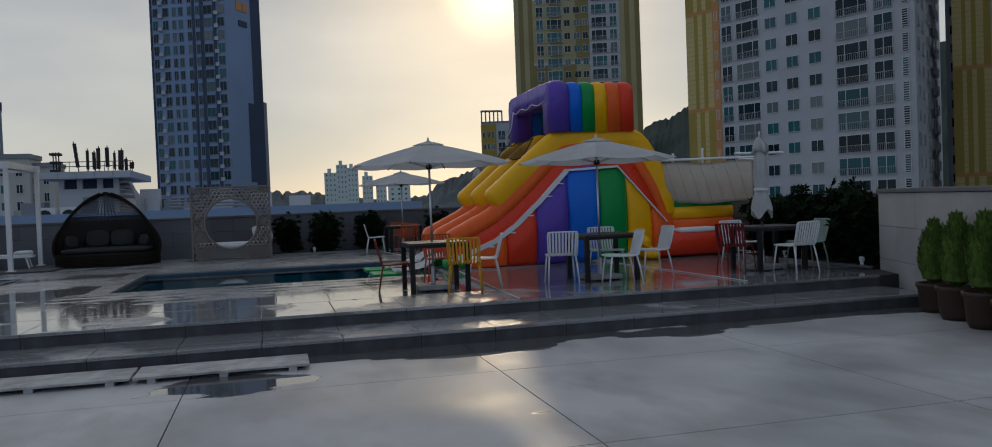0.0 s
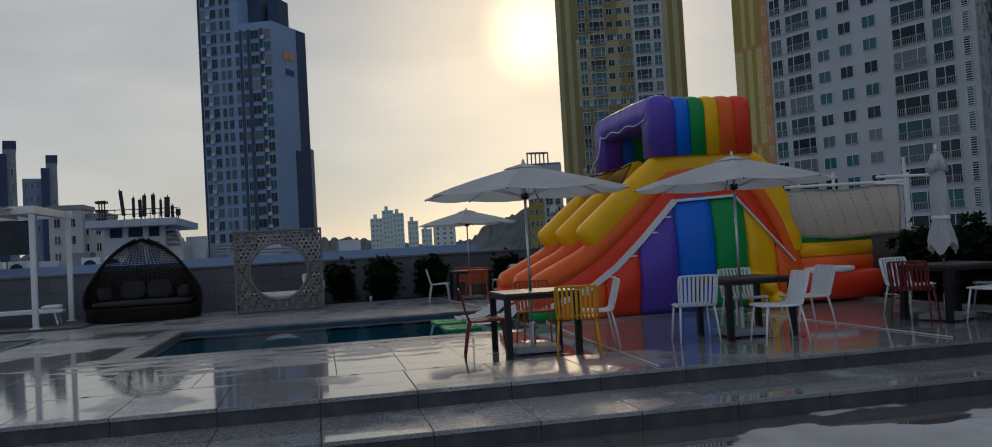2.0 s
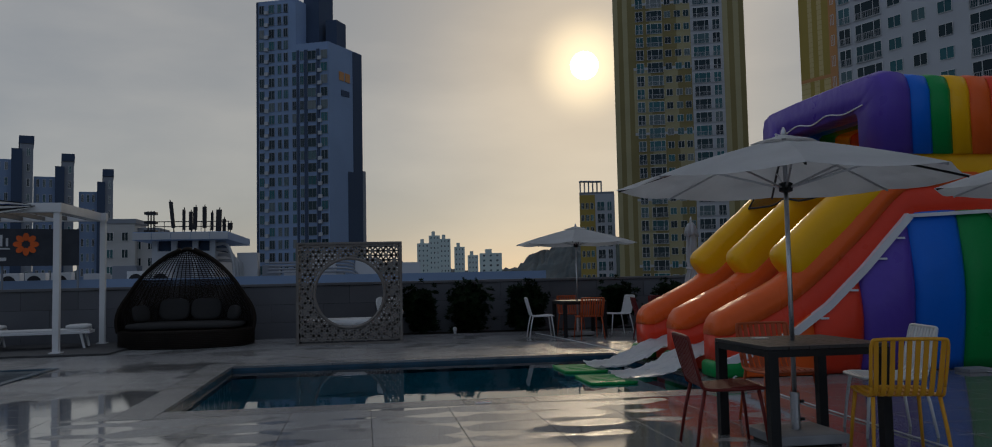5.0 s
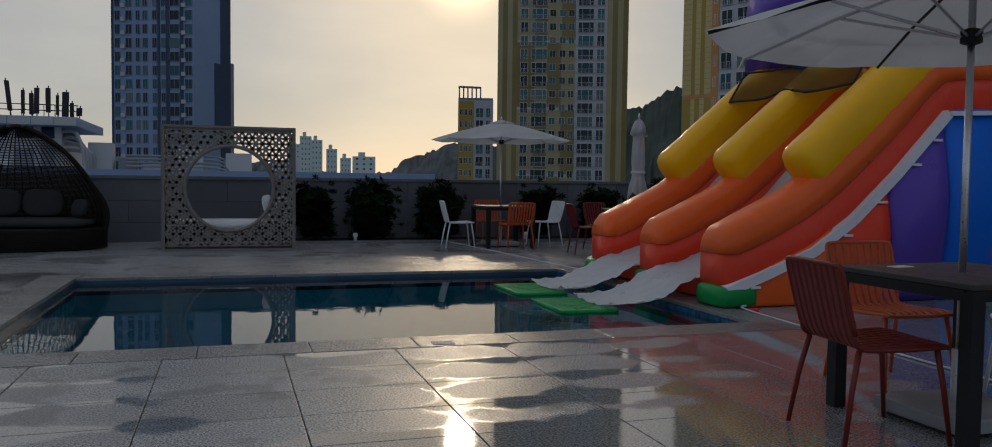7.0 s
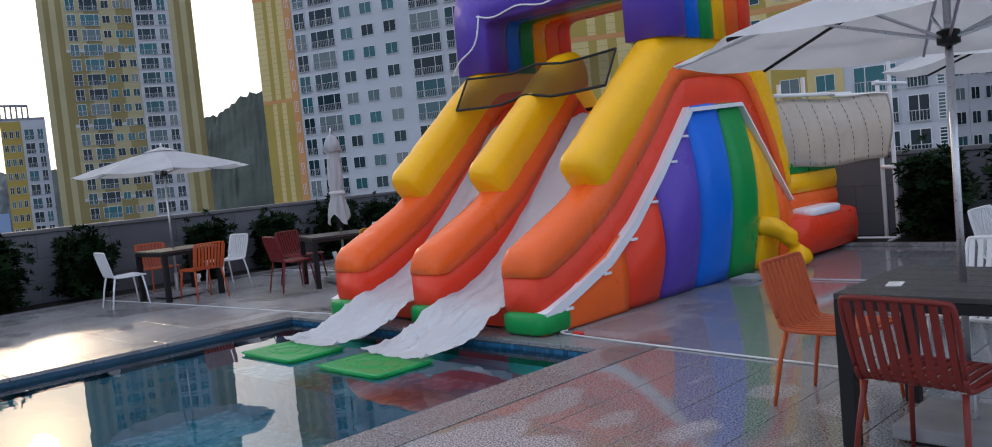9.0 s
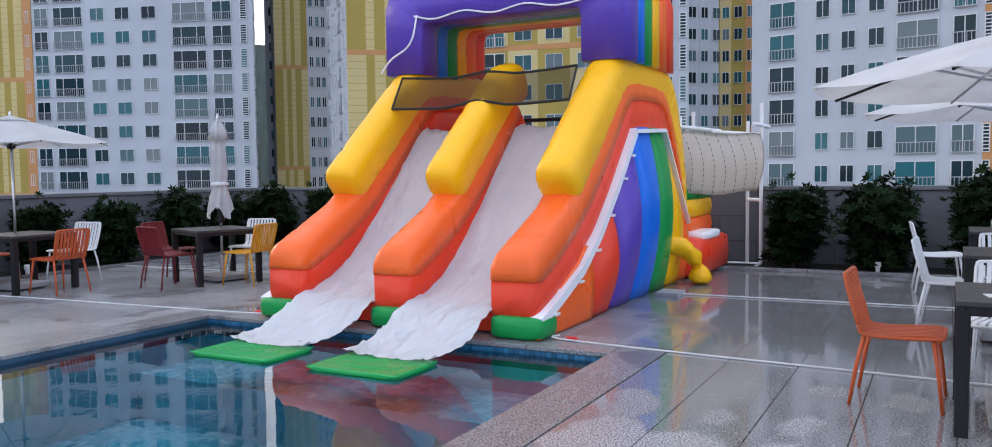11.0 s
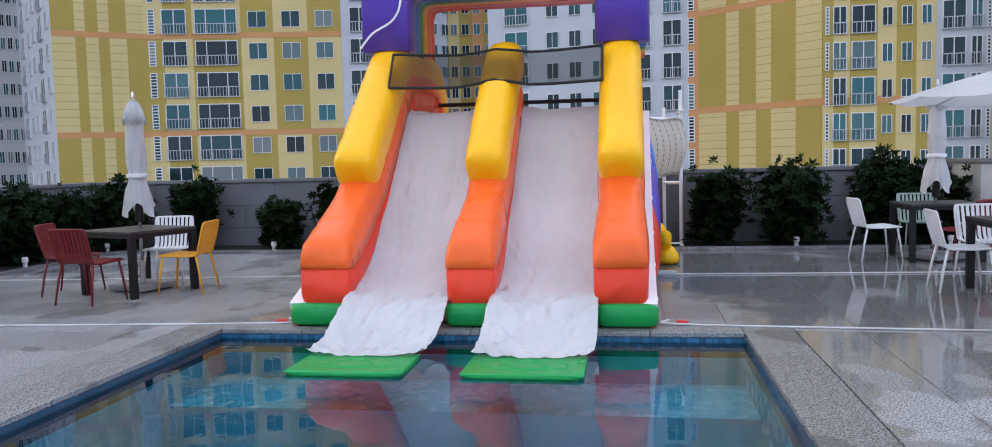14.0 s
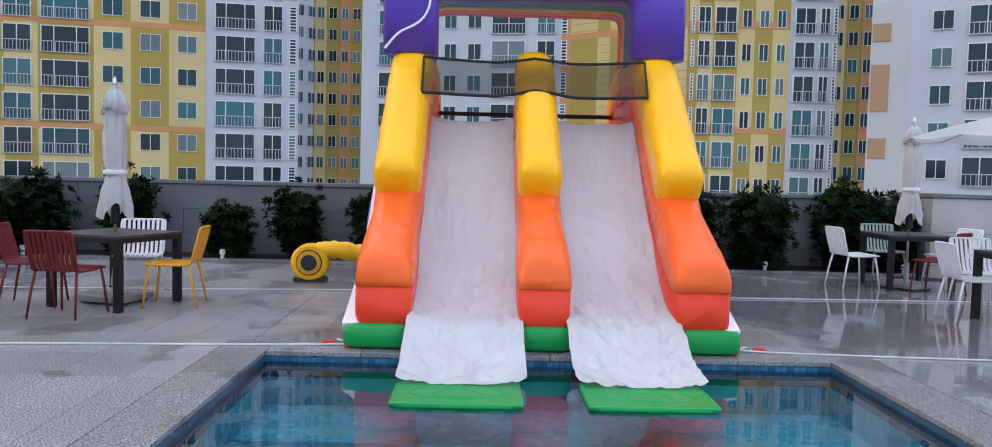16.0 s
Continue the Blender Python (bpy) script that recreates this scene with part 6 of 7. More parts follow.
def yellow_face(house, p0, p1, base, floors, step, first=None):
    """Alternating ochre and straw panels between orange bands every fifth storey."""
    cuts = [0.0, 0.10, 0.245, 0.49, 0.655, 0.83, 1.0]
    top = base + floors * step
    bands = []
    z = base + 0.9 * step if first is None else first
    while z < top:
        bands.append(z)
        z += 3.1 * step if first is not None else (5 * step if len(bands) > 1 else 3 * step)
    zs = [base - 8] + bands + [top]
    for r, (z0, z1) in enumerate(zip(zs, zs[1:])):
        for k, (u0, u1) in enumerate(zip(cuts, cuts[1:])):
            clad(house, p0, p1, u0, u1, z0 + (0.32 if r else 0), z1 - 0.32, "b_ochre" if (k + r) % 2 else "b_straw")
    for z in bands:
        clad(house, p0, p1, 0, 1, z - 0.31, z + 0.31, "b_orange", 0.1, "band")


def striped_gable(house, p0, p1, base, floors, step, flip=0, first=None):
    cuts = [0.0, 0.25, 0.36, 0.50, 0.62, 0.81, 1.0]
    top = base + floors * step
    bands = []
    z = base + 0.9 * step if first is None else first
    while z < top:
        bands.append(z)
        z += 3.1 * step if first is not None else (5 * step if len(bands) > 1 else 3 * step)
    zs = [base - 8] + bands + [top]
    for r, (z0, z1) in enumerate(zip(zs, zs[1:])):
        for k, (u0, u1) in enumerate(zip(cuts, cuts[1:])):
            clad(house, p0, p1, u0, u1, z0 + (0.32 if r else 0), z1 - 0.32, "b_straw" if (k + r + flip) % 2 else "b_ochre")
    for z in bands:
        clad(house, p0, p1, 0, 1, z - 0.31, z + 0.31, "b_orange", 0.1, "band")
    # fine shadow joints across the boards
    joints = bmesh.new()
    a, b = Vector((*p0, 0)), Vector((*p1, 0))
    nrm = Vector((b.y - a.y, a.x - b.x, 0)).normalized()
    for k in range(int((top - base) / (step / 4))):
        zz = base + k * step / 4
        prism(joints, [(p.x, p.y) for p in (a + nrm * 0.06, a + nrm * 0.085, b + nrm * 0.085, b + nrm * 0.06)], zz, zz + 0.06)
    tagged(part("joint", joints, M["b_ochre"], house), kind="stuff")


def tower_block(label, face_pts, base, top, depth=14, wall="b_white", rear=None):
    """A block whose seen faces follow face_pts from left to right."""
    house = thing("apartment_tower", label, "apartment building", "apartment towers")
    pts = list(face_pts)
    b0, b1 = back_of(pts[0], pts[-1], depth)
    b0 = rear or b0
    bm = bmesh.new()
    prism(bm, pts + [b0, b1], base, top)
    part("wall", bm, M[wall], house)
    bm = bmesh.new()
    prism(bm, [(x, y) for x, y in pts + [b0, b1]], top, top + 0.6)
    part("roof", bm, M["b_grey"], house)
    return house


# block left of the slide, with a striped gable
P4 = [(100.74, 85.07), (76.81, 62.41), (82.22, 54.89), (87.12, 33.4), (89.12, 23.68)]
S4 = 3.55
Z4 = 1.5 + 0.058 * 96 - 5.5 * S4 + 0.12
h4 = tower_block("yellow and white apartment tower with a striped ochre gable", P4, -30, 62, 13, rear=(100.9, 30.0))
yellow_face(h4, P4[2], P4[3], Z4 - 2 * S4, 19, S4, first=5.3)
striped_gable(h4, P4[1], P4[2], Z4 - 2 * S4, 19, S4, first=5.3)
facade(h4, P4[2], P4[3], Z4 + 2 * S4, 13, S4, COLS_Y)
facade(h4, P4[3], P4[4], Z4 + 2 * S4, 13, S4, COLS_W)
facade(h4, P4[0], P4[1], Z4 + 2 * S4, 13, S4, [(0.2, 0.1, *LARGE), (0.4, 0.06, *SMALL), (0.55, 0.06, *SMALL), (0.75, 0.1, *LARGE), (0.92, 0.05, *SMALL)])

# block right of the slide: white wing, striped gable, yellow front, white end
P6 = [(87.34, 16.38), (82.91, -6.17), (73.48, -16.27), (72.95, -25.64), (72.55, -30.04)]
S6 = 3.15
Z6 = 3.62 - 5.5 * S6
h6 = tower_block("white and yellow apartment tower with a striped ochre gable", P6, -30, 62, 14)
striped_gable(h6, P6[1], P6[2], Z6 - 2 * S6, 21, S6, 1, first=6.0)
yellow_face(h6, P6[2], P6[3], Z6 - 2 * S6, 21, S6, first=6.0)
facade(h6, P6[0], P6[1], Z6 + 3 * S6, 13, S6 * 1.06, COLS_LONG)
clad(h6, P6[0], P6[1], 0.955, 1.0, -10, 60, "b_orange")
facade(h6, P6[2], P6[3], Z6 + 3 * S6, 13, S6, COLS_Y)
facade(h6, P6[3], P6[4], Z6 + 3 * S6, 13, S6, COLS_W)

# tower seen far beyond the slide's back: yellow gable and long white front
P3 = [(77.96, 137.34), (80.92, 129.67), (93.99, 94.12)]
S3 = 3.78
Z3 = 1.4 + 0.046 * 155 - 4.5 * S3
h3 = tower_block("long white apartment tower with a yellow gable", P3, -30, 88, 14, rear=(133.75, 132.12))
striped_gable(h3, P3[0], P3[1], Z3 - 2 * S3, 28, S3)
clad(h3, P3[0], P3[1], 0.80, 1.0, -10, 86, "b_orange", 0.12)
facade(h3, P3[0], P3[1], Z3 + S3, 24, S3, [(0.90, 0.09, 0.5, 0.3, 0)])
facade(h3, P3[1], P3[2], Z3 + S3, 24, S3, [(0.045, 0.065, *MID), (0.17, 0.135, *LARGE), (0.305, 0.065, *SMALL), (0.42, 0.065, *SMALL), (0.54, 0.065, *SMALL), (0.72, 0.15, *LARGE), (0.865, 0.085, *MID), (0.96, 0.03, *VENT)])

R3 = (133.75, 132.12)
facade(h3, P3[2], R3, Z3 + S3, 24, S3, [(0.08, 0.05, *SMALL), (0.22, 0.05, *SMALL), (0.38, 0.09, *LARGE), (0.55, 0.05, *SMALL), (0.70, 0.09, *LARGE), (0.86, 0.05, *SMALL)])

# tower behind it, narrow in the gap
P7 = [(115.65, 109.73), (119.64, 105.23), (123.47, 102.18)]
h7 = tower_block("pale apartment tower with a yellow gable", P7, -30, 92, 12, "b_side")
striped_gable(h7, P7[0], P7[1], -12, 27, 3.8)
facade(h7, P7[1], P7[2], -2, 22, 3.8, [(0.15, 0.16, *SMALL), (0.4, 0.16, *SMALL), (0.62, 0.16, *SMALL), (0.85, 0.16, *SMALL)])

# tower beside the sun
P2 = [(63.43, 208.16), (68.26, 206.37), (82.63, 201.3), (90.31, 198.25), (95.24, 195.82)]
h2 = tower_block("ochre and white apartment tower against the evening sky", P2, -30, 78, 16)
S2 = 3.52
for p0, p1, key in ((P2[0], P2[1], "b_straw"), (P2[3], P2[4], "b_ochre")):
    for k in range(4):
        clad(h2, p0, p1, k / 4, (k + 1) / 4, -20, 77.8, ("b_straw_backlit", "b_ochre_backlit")[k % 2])
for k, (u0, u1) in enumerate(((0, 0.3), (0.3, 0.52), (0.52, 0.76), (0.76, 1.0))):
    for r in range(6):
        clad(h2, P2[1], P2[2], u0, u1, -14 + r * 5 * S2, -14 + (r + 1) * 5 * S2 - 0.7 if r < 5 else 77.8, ("b_ochre_backlit", "b_straw_backlit")[(k + r) % 2])
facade(h2, P2[1], P2[2], -9, 24, S2, [(0.12, 0.13, *MID), (0.38, 0.27, *LARGE), (0.61, 0.11, *SMALL), (0.78, 0.11, *SMALL), (0.93, 0.10, *SMALL)])
facade(h2, P2[2], P2[3], -9, 25, S2, [(0.33, 0.5, *LARGE), (0.80, 0.24, *MID)])
bm = bmesh.new()
prism(bm, [(75.4, 205.49), (90.48, 198.47), (94.4, 205.72), (79.31, 212.53)], 78.6, 84.0)
part("roof_house", bm, M["b_white"], h2)
for k in range(9):
    bm = bmesh.new()
    p = Vector((*P2[0], 0)).lerp(Vector((*P2[2], 0)), k / 8)
    prism(bm, [(p.x, p.y + 0.3), (p.x + 0.35, p.y + 0.2), (p.x + 0.35, p.y + 0.6), (p.x, p.y + 0.7)], 78.6, 81.5)
    part("screen_post", bm, M["b_grey"], h2)
bm = bmesh.new()
prism(bm, [(P2[0][0], P2[0][1] + 0.3), (P2[2][0], P2[2][1] + 0.3), (P2[2][0], P2[2][1] + 0.8), (P2[0][0], P2[0][1] + 0.8)], 81.4, 81.9)
part("roof_screen", bm, M["b_grey"], h2)
# its lower neighbour
P8 = [(55.35, 217.85), (59.37, 216.41), (64.39, 214.98)]
h8 = tower_block("lower ochre and white apartment block beside the tower", P8, -30, 23.5, 12, "b_white")
clad(h8, P8[0], P8[1], 0, 1, -20, 23.3, "b_ochre")
facade(h8, P8[0], P8[1], -8, 9, 3.3, [(0.2, 0.2, *SMALL), (0.5, 0.2, *SMALL), (0.8, 0.2, *SMALL)])
facade(h8, P8[1], P8[2], -8, 9, 3.3, [(0.3, 0.4, *LARGE), (0.75, 0.25, *MID)])
for k in range(6):
    bm = bmesh.new()
    x = 55.4 + k * 1.1
    box(bm, x, x + 0.3, 217.3 - k * 0.35, 217.7 - k * 0.35, 24.0, 27.0)
    part("screen_post", bm, M["b_grey"], h8)
bm = bmesh.new()
box(bm, 55.3, 61.3, 216.2, 217.8, 26.8, 27.2)
part("roof_screen", bm, M["b_grey"], h8)

# further blocks between the near ones
for pts, zt, kind in (([(128, 37.0), (134.6, 30.4)], 70, 0), ([(134, 31.0), (135, 23.0)], 66, 1), ([(104.7, -42.4), (102.9, -49.5)], 80, 1), ([(66.5, -30.4), (65.2, -33.1)], 70, 2), ([(65.3, -32.95), (52.0, -56.0)], 70, 3), ([(122.0, 118.0), (128.5, 110.0)], 60, 0)):
    hb = tower_block(("white apartment tower seen between nearer ones", "ochre apartment tower seen between nearer ones", "cream apartment tower with a plain gable", "white apartment tower with rows of balconies")[kind], pts, -30, zt, 10, ("b_white", "b_ochre", "b_side", "b_white")[kind])
    if kind < 2:
        for k in range(2):
            clad(hb, pts[0], pts[1], 0.5 * k + 0.02, 0.5 * k + 0.25, -10, zt - 0.5, ("b_straw", "b_orange")[k] if kind else "b_white")
        facade(hb, pts[0], pts[1], -3, 18, 3.5, [(0.14, 0.14, *SMALL), (0.38, 0.16, *SMALL), (0.62, 0.14, *SMALL), (0.86, 0.16, *SMALL)])
    elif kind == 2:
        for z0, z1 in ((3.5, 5.2), (7.5, 11.5), (13.5, 15.0)):
            clad(hb, pts[0], pts[1], 0.04, 0.52, z0, z1, "b_tan")
    else:
        facade(hb, pts[0], pts[1], -2.2, 16, 3.1, [(0.10, 0.06, *SMALL), (0.22, 0.10, *MID), (0.40, 0.14, *LARGE), (0.60, 0.06, *SMALL), (0.75, 0.14, *LARGE)])

# tall blue-white tower to the north
P1 = [(-27.5, 186.6), (-11.2, 180.0), (-4.0, 191.0)]
h1 = thing("apartment_tower", "tall bluish-white apartment tower with slate stripes", "apartment building", "apartment towers")
bm = bmesh.new()
prism(bm, [(-27.5, 186.6), (-18.5, 182.96), (-11.5, 196.0), (-20.5, 200.0)], -30, 65)
part("wall", bm, M["b_blue"], h1)
bm = bmesh.new()
prism(bm, [(-18.45, 182.94), P1[1], P1[2], (-11.45, 196.0)], -30, 54.5)
part("wall", bm, M["b_blue"], h1)
bm = bmesh.new()
prism(bm, [(-17.0, 187.0), (-13.5, 185.6), (-10.5, 191.0), (-14.0, 192.4)], 65.0 - 11, 72.5)
part("lift_house", bm, M["b_slate"], h1)
bm = bmesh.new()
prism(bm, [(-12.0, 186.0), (-9.5, 185.0), (-7.5, 189.0), (-10.0, 190.0)], 54, 61.0)
part("lift_house", bm, M["b_slate"], h1)
S1 = 2.82
for u, wd in ((0.58, 0.03), (0.69, 0.045), (0.857, 0.04)):
    clad(h1, P1[0], P1[1], u - wd / 2, u + wd / 2, -20, 53, "b_slate", 0.15, "stripe")
clad(h1, P1[0], P1[1], 0.0, 0.025, -20, 64.9, "b_slate", 0.15, "stripe")
TALL = (0.70, 0.18, 0)
facade(h1, P1[0], P1[1], -9, 26, S1, [(0.075, 0.066, *TALL), (0.213, 0.076, *TALL), (0.325, 0.05, *TALL), (0.413, 0.058, *TALL)], 0)
facade(h1, P1[0], P1[1], -9, 22, S1, [(0.53, 0.054, *TALL), (0.636, 0.052, *TALL), (0.77, 0.115, *TALL), (0.94, 0.09, *TALL)], 0)
bm = bmesh.new()
box(bm, -0.45, 0.45, -0.1, 0.5, 0.0, 0.8)
me_ac = mesh_of("air_unit", bm, M["b_white"])
d1 = Vector((*P1[1], 0)) - Vector((*P1[0], 0))
for u, n_ in ((0.145, 26), (0.885, 22)):
    p = Vector((*P1[0], 0)) + d1 * u
    for f in range(n_):
        shared("air_unit", me_ac, h1, (p.x, p.y, -9 + (f + 0.1) * S1), math.atan2(d1.y, d1.x) + math.pi)
clad(h1, P1[1], P1[2], 0.72, 1.0, -20, 54.4, "b_slate", 0.12, "stripe")
clad(h1, P1[1], P1[2], 0.55, 0.72, 8, 26, "b_slate", 0.12, "stripe")
clad(h1, P1[1], P1[2], 0.30, 0.44, 46.6, 48.6, "b_orange", 0.15, "sign_shape")
clad(h1, P1[1], P1[2], 0.48, 0.62, 46.6, 48.6, "b_orange", 0.15, "sign_shape")
clad(h1, P1[1], P1[2], 0.36, 0.60, 43.2, 44.5, "b_slate", 0.15, "sign_bar")
bm = bmesh.new()
prism(bm, [(-4.2, 192.0), (-3.2, 194.2), (-5.6, 198.0), (-7.4, 195.5)], -30, 27)
part("wall", bm, M["b_grey"], h1)

# row of older blocks to the north-west
for az, tn, wd in ((-28.6, 0.200, 2.1), (-24.3, 0.178, 2.0), (-20.9, 0.157, 1.9), (-18.6, 0.140, 1.7), (-16.3, 0.125, 1.5)):
    d = 200.0
    cx, cy = -4.1 + d * math.sin(radians(az)), -7.3 + d * math.cos(radians(az))
    zt = 1.2 + d * tn
    hb = thing("apartment_block", "grey-blue stepped apartment block with a dark stair tower", "apartment building", "north-west blocks")
    w = d * radians(wd) / 2
    right = Vector((math.cos(radians(az)), -math.sin(radians(az)), 0))
    away = Vector((math.sin(radians(az)), math.cos(radians(az)), 0))
    c0 = Vector((cx, cy, 0))
    L = lambda u, v: (c0 + right * u + away * v).xy[:]
    for nm, u0, u1, v0, v1, z1, key in (("wall", -w * 1.6, w * 0.2, 0, 9, zt - 4.8, "b_blue"), ("wall", w * 0.2, w * 0.95, -2, 8, zt - 1.5, "b_grey"), ("stair_tower", -w * 0.25, w * 0.35, -2.6, 6, zt - 2.8, "b_slate"), ("crown", w * 0.15, w * 1.0, -2.2, 8.2, zt, "b_slate")):
        bm = bmesh.new()
        prism(bm, [L(u0, v0), L(u1, v0), L(u1, v1), L(u0, v1)], zt - 1.6 if nm == "crown" else -30, z1)
        part(nm, bm, M[key], hb)
    facade(hb, L(-w * 1.6, 0), L(-w * 0.25, 0), zt - 4.8 - 9 * 3.2, 9, 3.2, [(0.2, 0.14, *SMALL), (0.5, 0.14, *SMALL), (0.8, 0.14, *SMALL)])
    facade(hb, L(w * 0.35, -2), L(w * 0.95, -2), zt - 2 - 9 * 3.2, 9, 3.2, [(0.55, 0.3, *SMALL)])
for x, y, w, z1 in ((-46.5, 148, 5.5, 12.0), (-42.5, 150, 4.5, 10.5)):
    hb = thing("apartment_block", "small cream apartment block in the distance", "apartment building", "cream blocks", at=(x, y, 0))
    bm = bmesh.new()
    box(bm, -w / 2, w / 2, 0, 8, -30, z1)
    part("wall", bm, M["b_side"], hb)
    bm = bmesh.new()
    box(bm, -w / 2 - 0.2, w / 2 + 0.2, -0.2, 8.2, z1, z1 + 0.8)
    part("roof", bm, M["b_grey"], hb)
    facade(hb, (-w / 2, 0), (w / 2, 0), z1 - 16, 5, 3.0, [(0.25, 0.2, *SMALL), (0.7, 0.2, *SMALL)])

# white rooftop next door with plant and aerials
roof = thing("neighbour_roof", "white rooftop house next door with aerials and air conditioners", "building")
bm = bmesh.new()
box(bm, -40, 6.0, 37.0, 60, -30, 0.9)
part("wall", bm, M["b_white"], roof)
bm = bmesh.new()
box(bm, -40, 6.0, 36.9, 37.3, 0.7, 1.55)
part("roof_parapet", bm, M["b_blue"], roof)
bm = bmesh.new()
box(bm, -15.2, -11.9, 39.0, 46.0, 0.9, 3.0)
part("roof_house", bm, M["b_white"], roof)
# recess under the slab; the eave's shade is put into its slate colour
bm = bmesh.new()
box(bm, -15.0, -12.1, 39.4, 45.6, 3.0, 3.56)
part("eave_recess", bm, M["b_slate"], roof)
for x in (-15.2, -14.2, -13.1, -12.2):
    bm = bmesh.new()
    box(bm, x, x + 0.3, 39.0, 39.3, 3.0, 3.56)
    part("pier", bm, M["b_white"], roof)
bm = bmesh.new()
box(bm, -16.0, -11.1, 38.2, 47.0, 3.56, 4.0, bevel=0.04)
part("roof_slab", bm, M["b_blue"], roof)
for k in range(5):
    bm = bmesh.new()
    x = -15.98 + 0.98 * k
    box(bm, x, x + 0.94, 38.16, 38.22, 3.60, 3.97)
    part("fascia_panel", bm, M["b_white"], roof)
for x, w, z0, z1 in ((-13.9, 0.8, 1.2, 2.5), (-12.8, 0.6, 1.0, 2.7)):
    bm = bmesh.new()
    box(bm, x, x + w, 38.93, 39.1, z0, z1)
    part("door", bm, M["b_grey"], roof)
# aerials: tall dark panels on poles, some leaning, and a lattice box
for k, (x, h0, h1, w, lean) in enumerate(((-14.2, 0.3, 1.75, 0.20, -0.10), (-13.75, 0.2, 1.35, 0.16, 0.0), (-13.45, 0.2, 1.25, 0.20, 0.0), (-13.1, 0.2, 1.45, 0.22, 0.02), (-12.65, 0.3, 1.5, 0.22, 0.0), (-12.3, 0.2, 1.2, 0.14, 0.0), (-11.85, 0.1, 1.3, 0.30, 0.03), (-11.6, 0.1, 0.8, 0.18, 0.0), (-11.35, 0.2, 0.6, 0.26, 0.05))):
    bm = bmesh.new()
    y = 39.8 + 0.35 * (k % 3)
    rod(bm, [(x, y, 4.0), (x + 0.5 * lean, y, 4.0 + h1 + 0.12)], 0.03, 6)
    box(bm, x - w / 2, x + w / 2, y - 0.16, y - 0.04, 4.0 + h0, 4.0 + h1, bevel=0.02)
    for v in bm.verts:
        v.co.x += lean * (v.co.z - 4.0)
    part("aerial", bm, M["ink_dark"], roof)
for k in range(3):
    bm = bmesh.new()
    box(bm, -15.75, -15.15, 39.6, 40.2, 4.05 + 0.5 * k, 4.2 + 0.5 * k, bevel=0.02)
    rod(bm, [(-15.6 + 0.15 * k, 39.9, 4.0), (-15.6 + 0.15 * k, 39.9, 5.25)], 0.04, 6)
    part("cable_box", bm, M["ink_dark"], roof)
for z in (4.35, 4.62):
    bm = bmesh.new()
    rod(bm, [(-15.1, 39.3, z), (-11.2, 39.3, z)], 0.025, 6)
    part("roof_rail", bm, M["ink_dark"], roof)
for k in range(9):
    bm = bmesh.new()
    rod(bm, [(-15.1 + 0.48 * k, 39.3, 4.0), (-15.1 + 0.48 * k, 39.3, 4.62)], 0.02, 6)
    part("rail_post", bm, M["ink_dark"], roof)
# ducts and machines on the lower roof beside it
for x, w, y, z1, key in ((-10.9, 1.1, 40.0, 2.9, "b_white"), (-9.6, 0.9, 40.5, 2.2, "b_grey"), (-8.4, 1.4, 40.2, 2.0, "b_white"), (-6.6, 1.6, 40.6, 1.8, "w_rail"), (-17.6, 1.3, 40.4, 2.3, "b_grey"), (-19.2, 1.1, 40.8, 1.9, "b_white")):
    bm = bmesh.new()
    box(bm, x, x + w, y, y + 1.2, 0.9, z1, bevel=0.04)
    part("plant_box", bm, M[key], roof)
for k in range(4):
    bm = bmesh.new()
    z = 1.75 + 0.18 * k
    rod(bm, smooth_line([(-9.2, 39.8 + 0.2 * k, z), (-6.5, 39.8 + 0.2 * k, z), (-4.5, 39.8 + 0.2 * k, z - 0.1), (-4.2, 39.8 + 0.2 * k, 0.9)], 4), 0.06, 6)
    part("cable_tray", bm, M["b_grey"], roof)
for k in range(7):
    x = -24.5 + 1.25 * k + (2.5 if k > 4 else 0)
    ac = thing("air_conditioner", "white outdoor air conditioner unit with a round fan grille", "air conditioner", "rooftop air conditioners", at=(x, 38.5, 0.9))
    bm = bmesh.new()
    box(bm, -0.5, 0.5, -0.3, 0.3, 0.05, 1.05, bevel=0.03)
    part("case", bm, M["white_paint"], ac)
    bm = bmesh.new()
    rod(bm, [(-0.05, -0.29, 0.55), (-0.05, -0.33, 0.55)], 0.36, 20)
    part("fan_grille", bm, M["ink_dark"], ac)
    bm = bmesh.new()
    rod(bm, [(-0.05, -0.33, 0.55), (-0.05, -0.35, 0.55)], 0.09, 12)
    part("fan_hub", bm, M["white_paint"], ac)
for k in range(3):
    bm = bmesh.new()
    x = -2.0 - 2.4 * k
    box(bm, x, x + 1.3, 40, 41.5, 0.9, 2.2 + 0.3 * k)
    part("plant_box", bm, M["b_white"], roof)
for k in range(4):
    bm = bmesh.new()
    rod(bm, smooth_line([(-11.95, 39.2 + 0.3 * k, 3.35 - 0.28 * k), (-11.3, 39.1 + 0.3 * k, 3.3 - 0.28 * k), (-10.95 + 0.1 * k, 39.0 + 0.3 * k, 2.3), (-10.9 + 0.1 * k, 39.0 + 0.3 * k, 0.9)], 4), 0.09, 8)
    part("pipe", bm, M["w_rail"], roof)

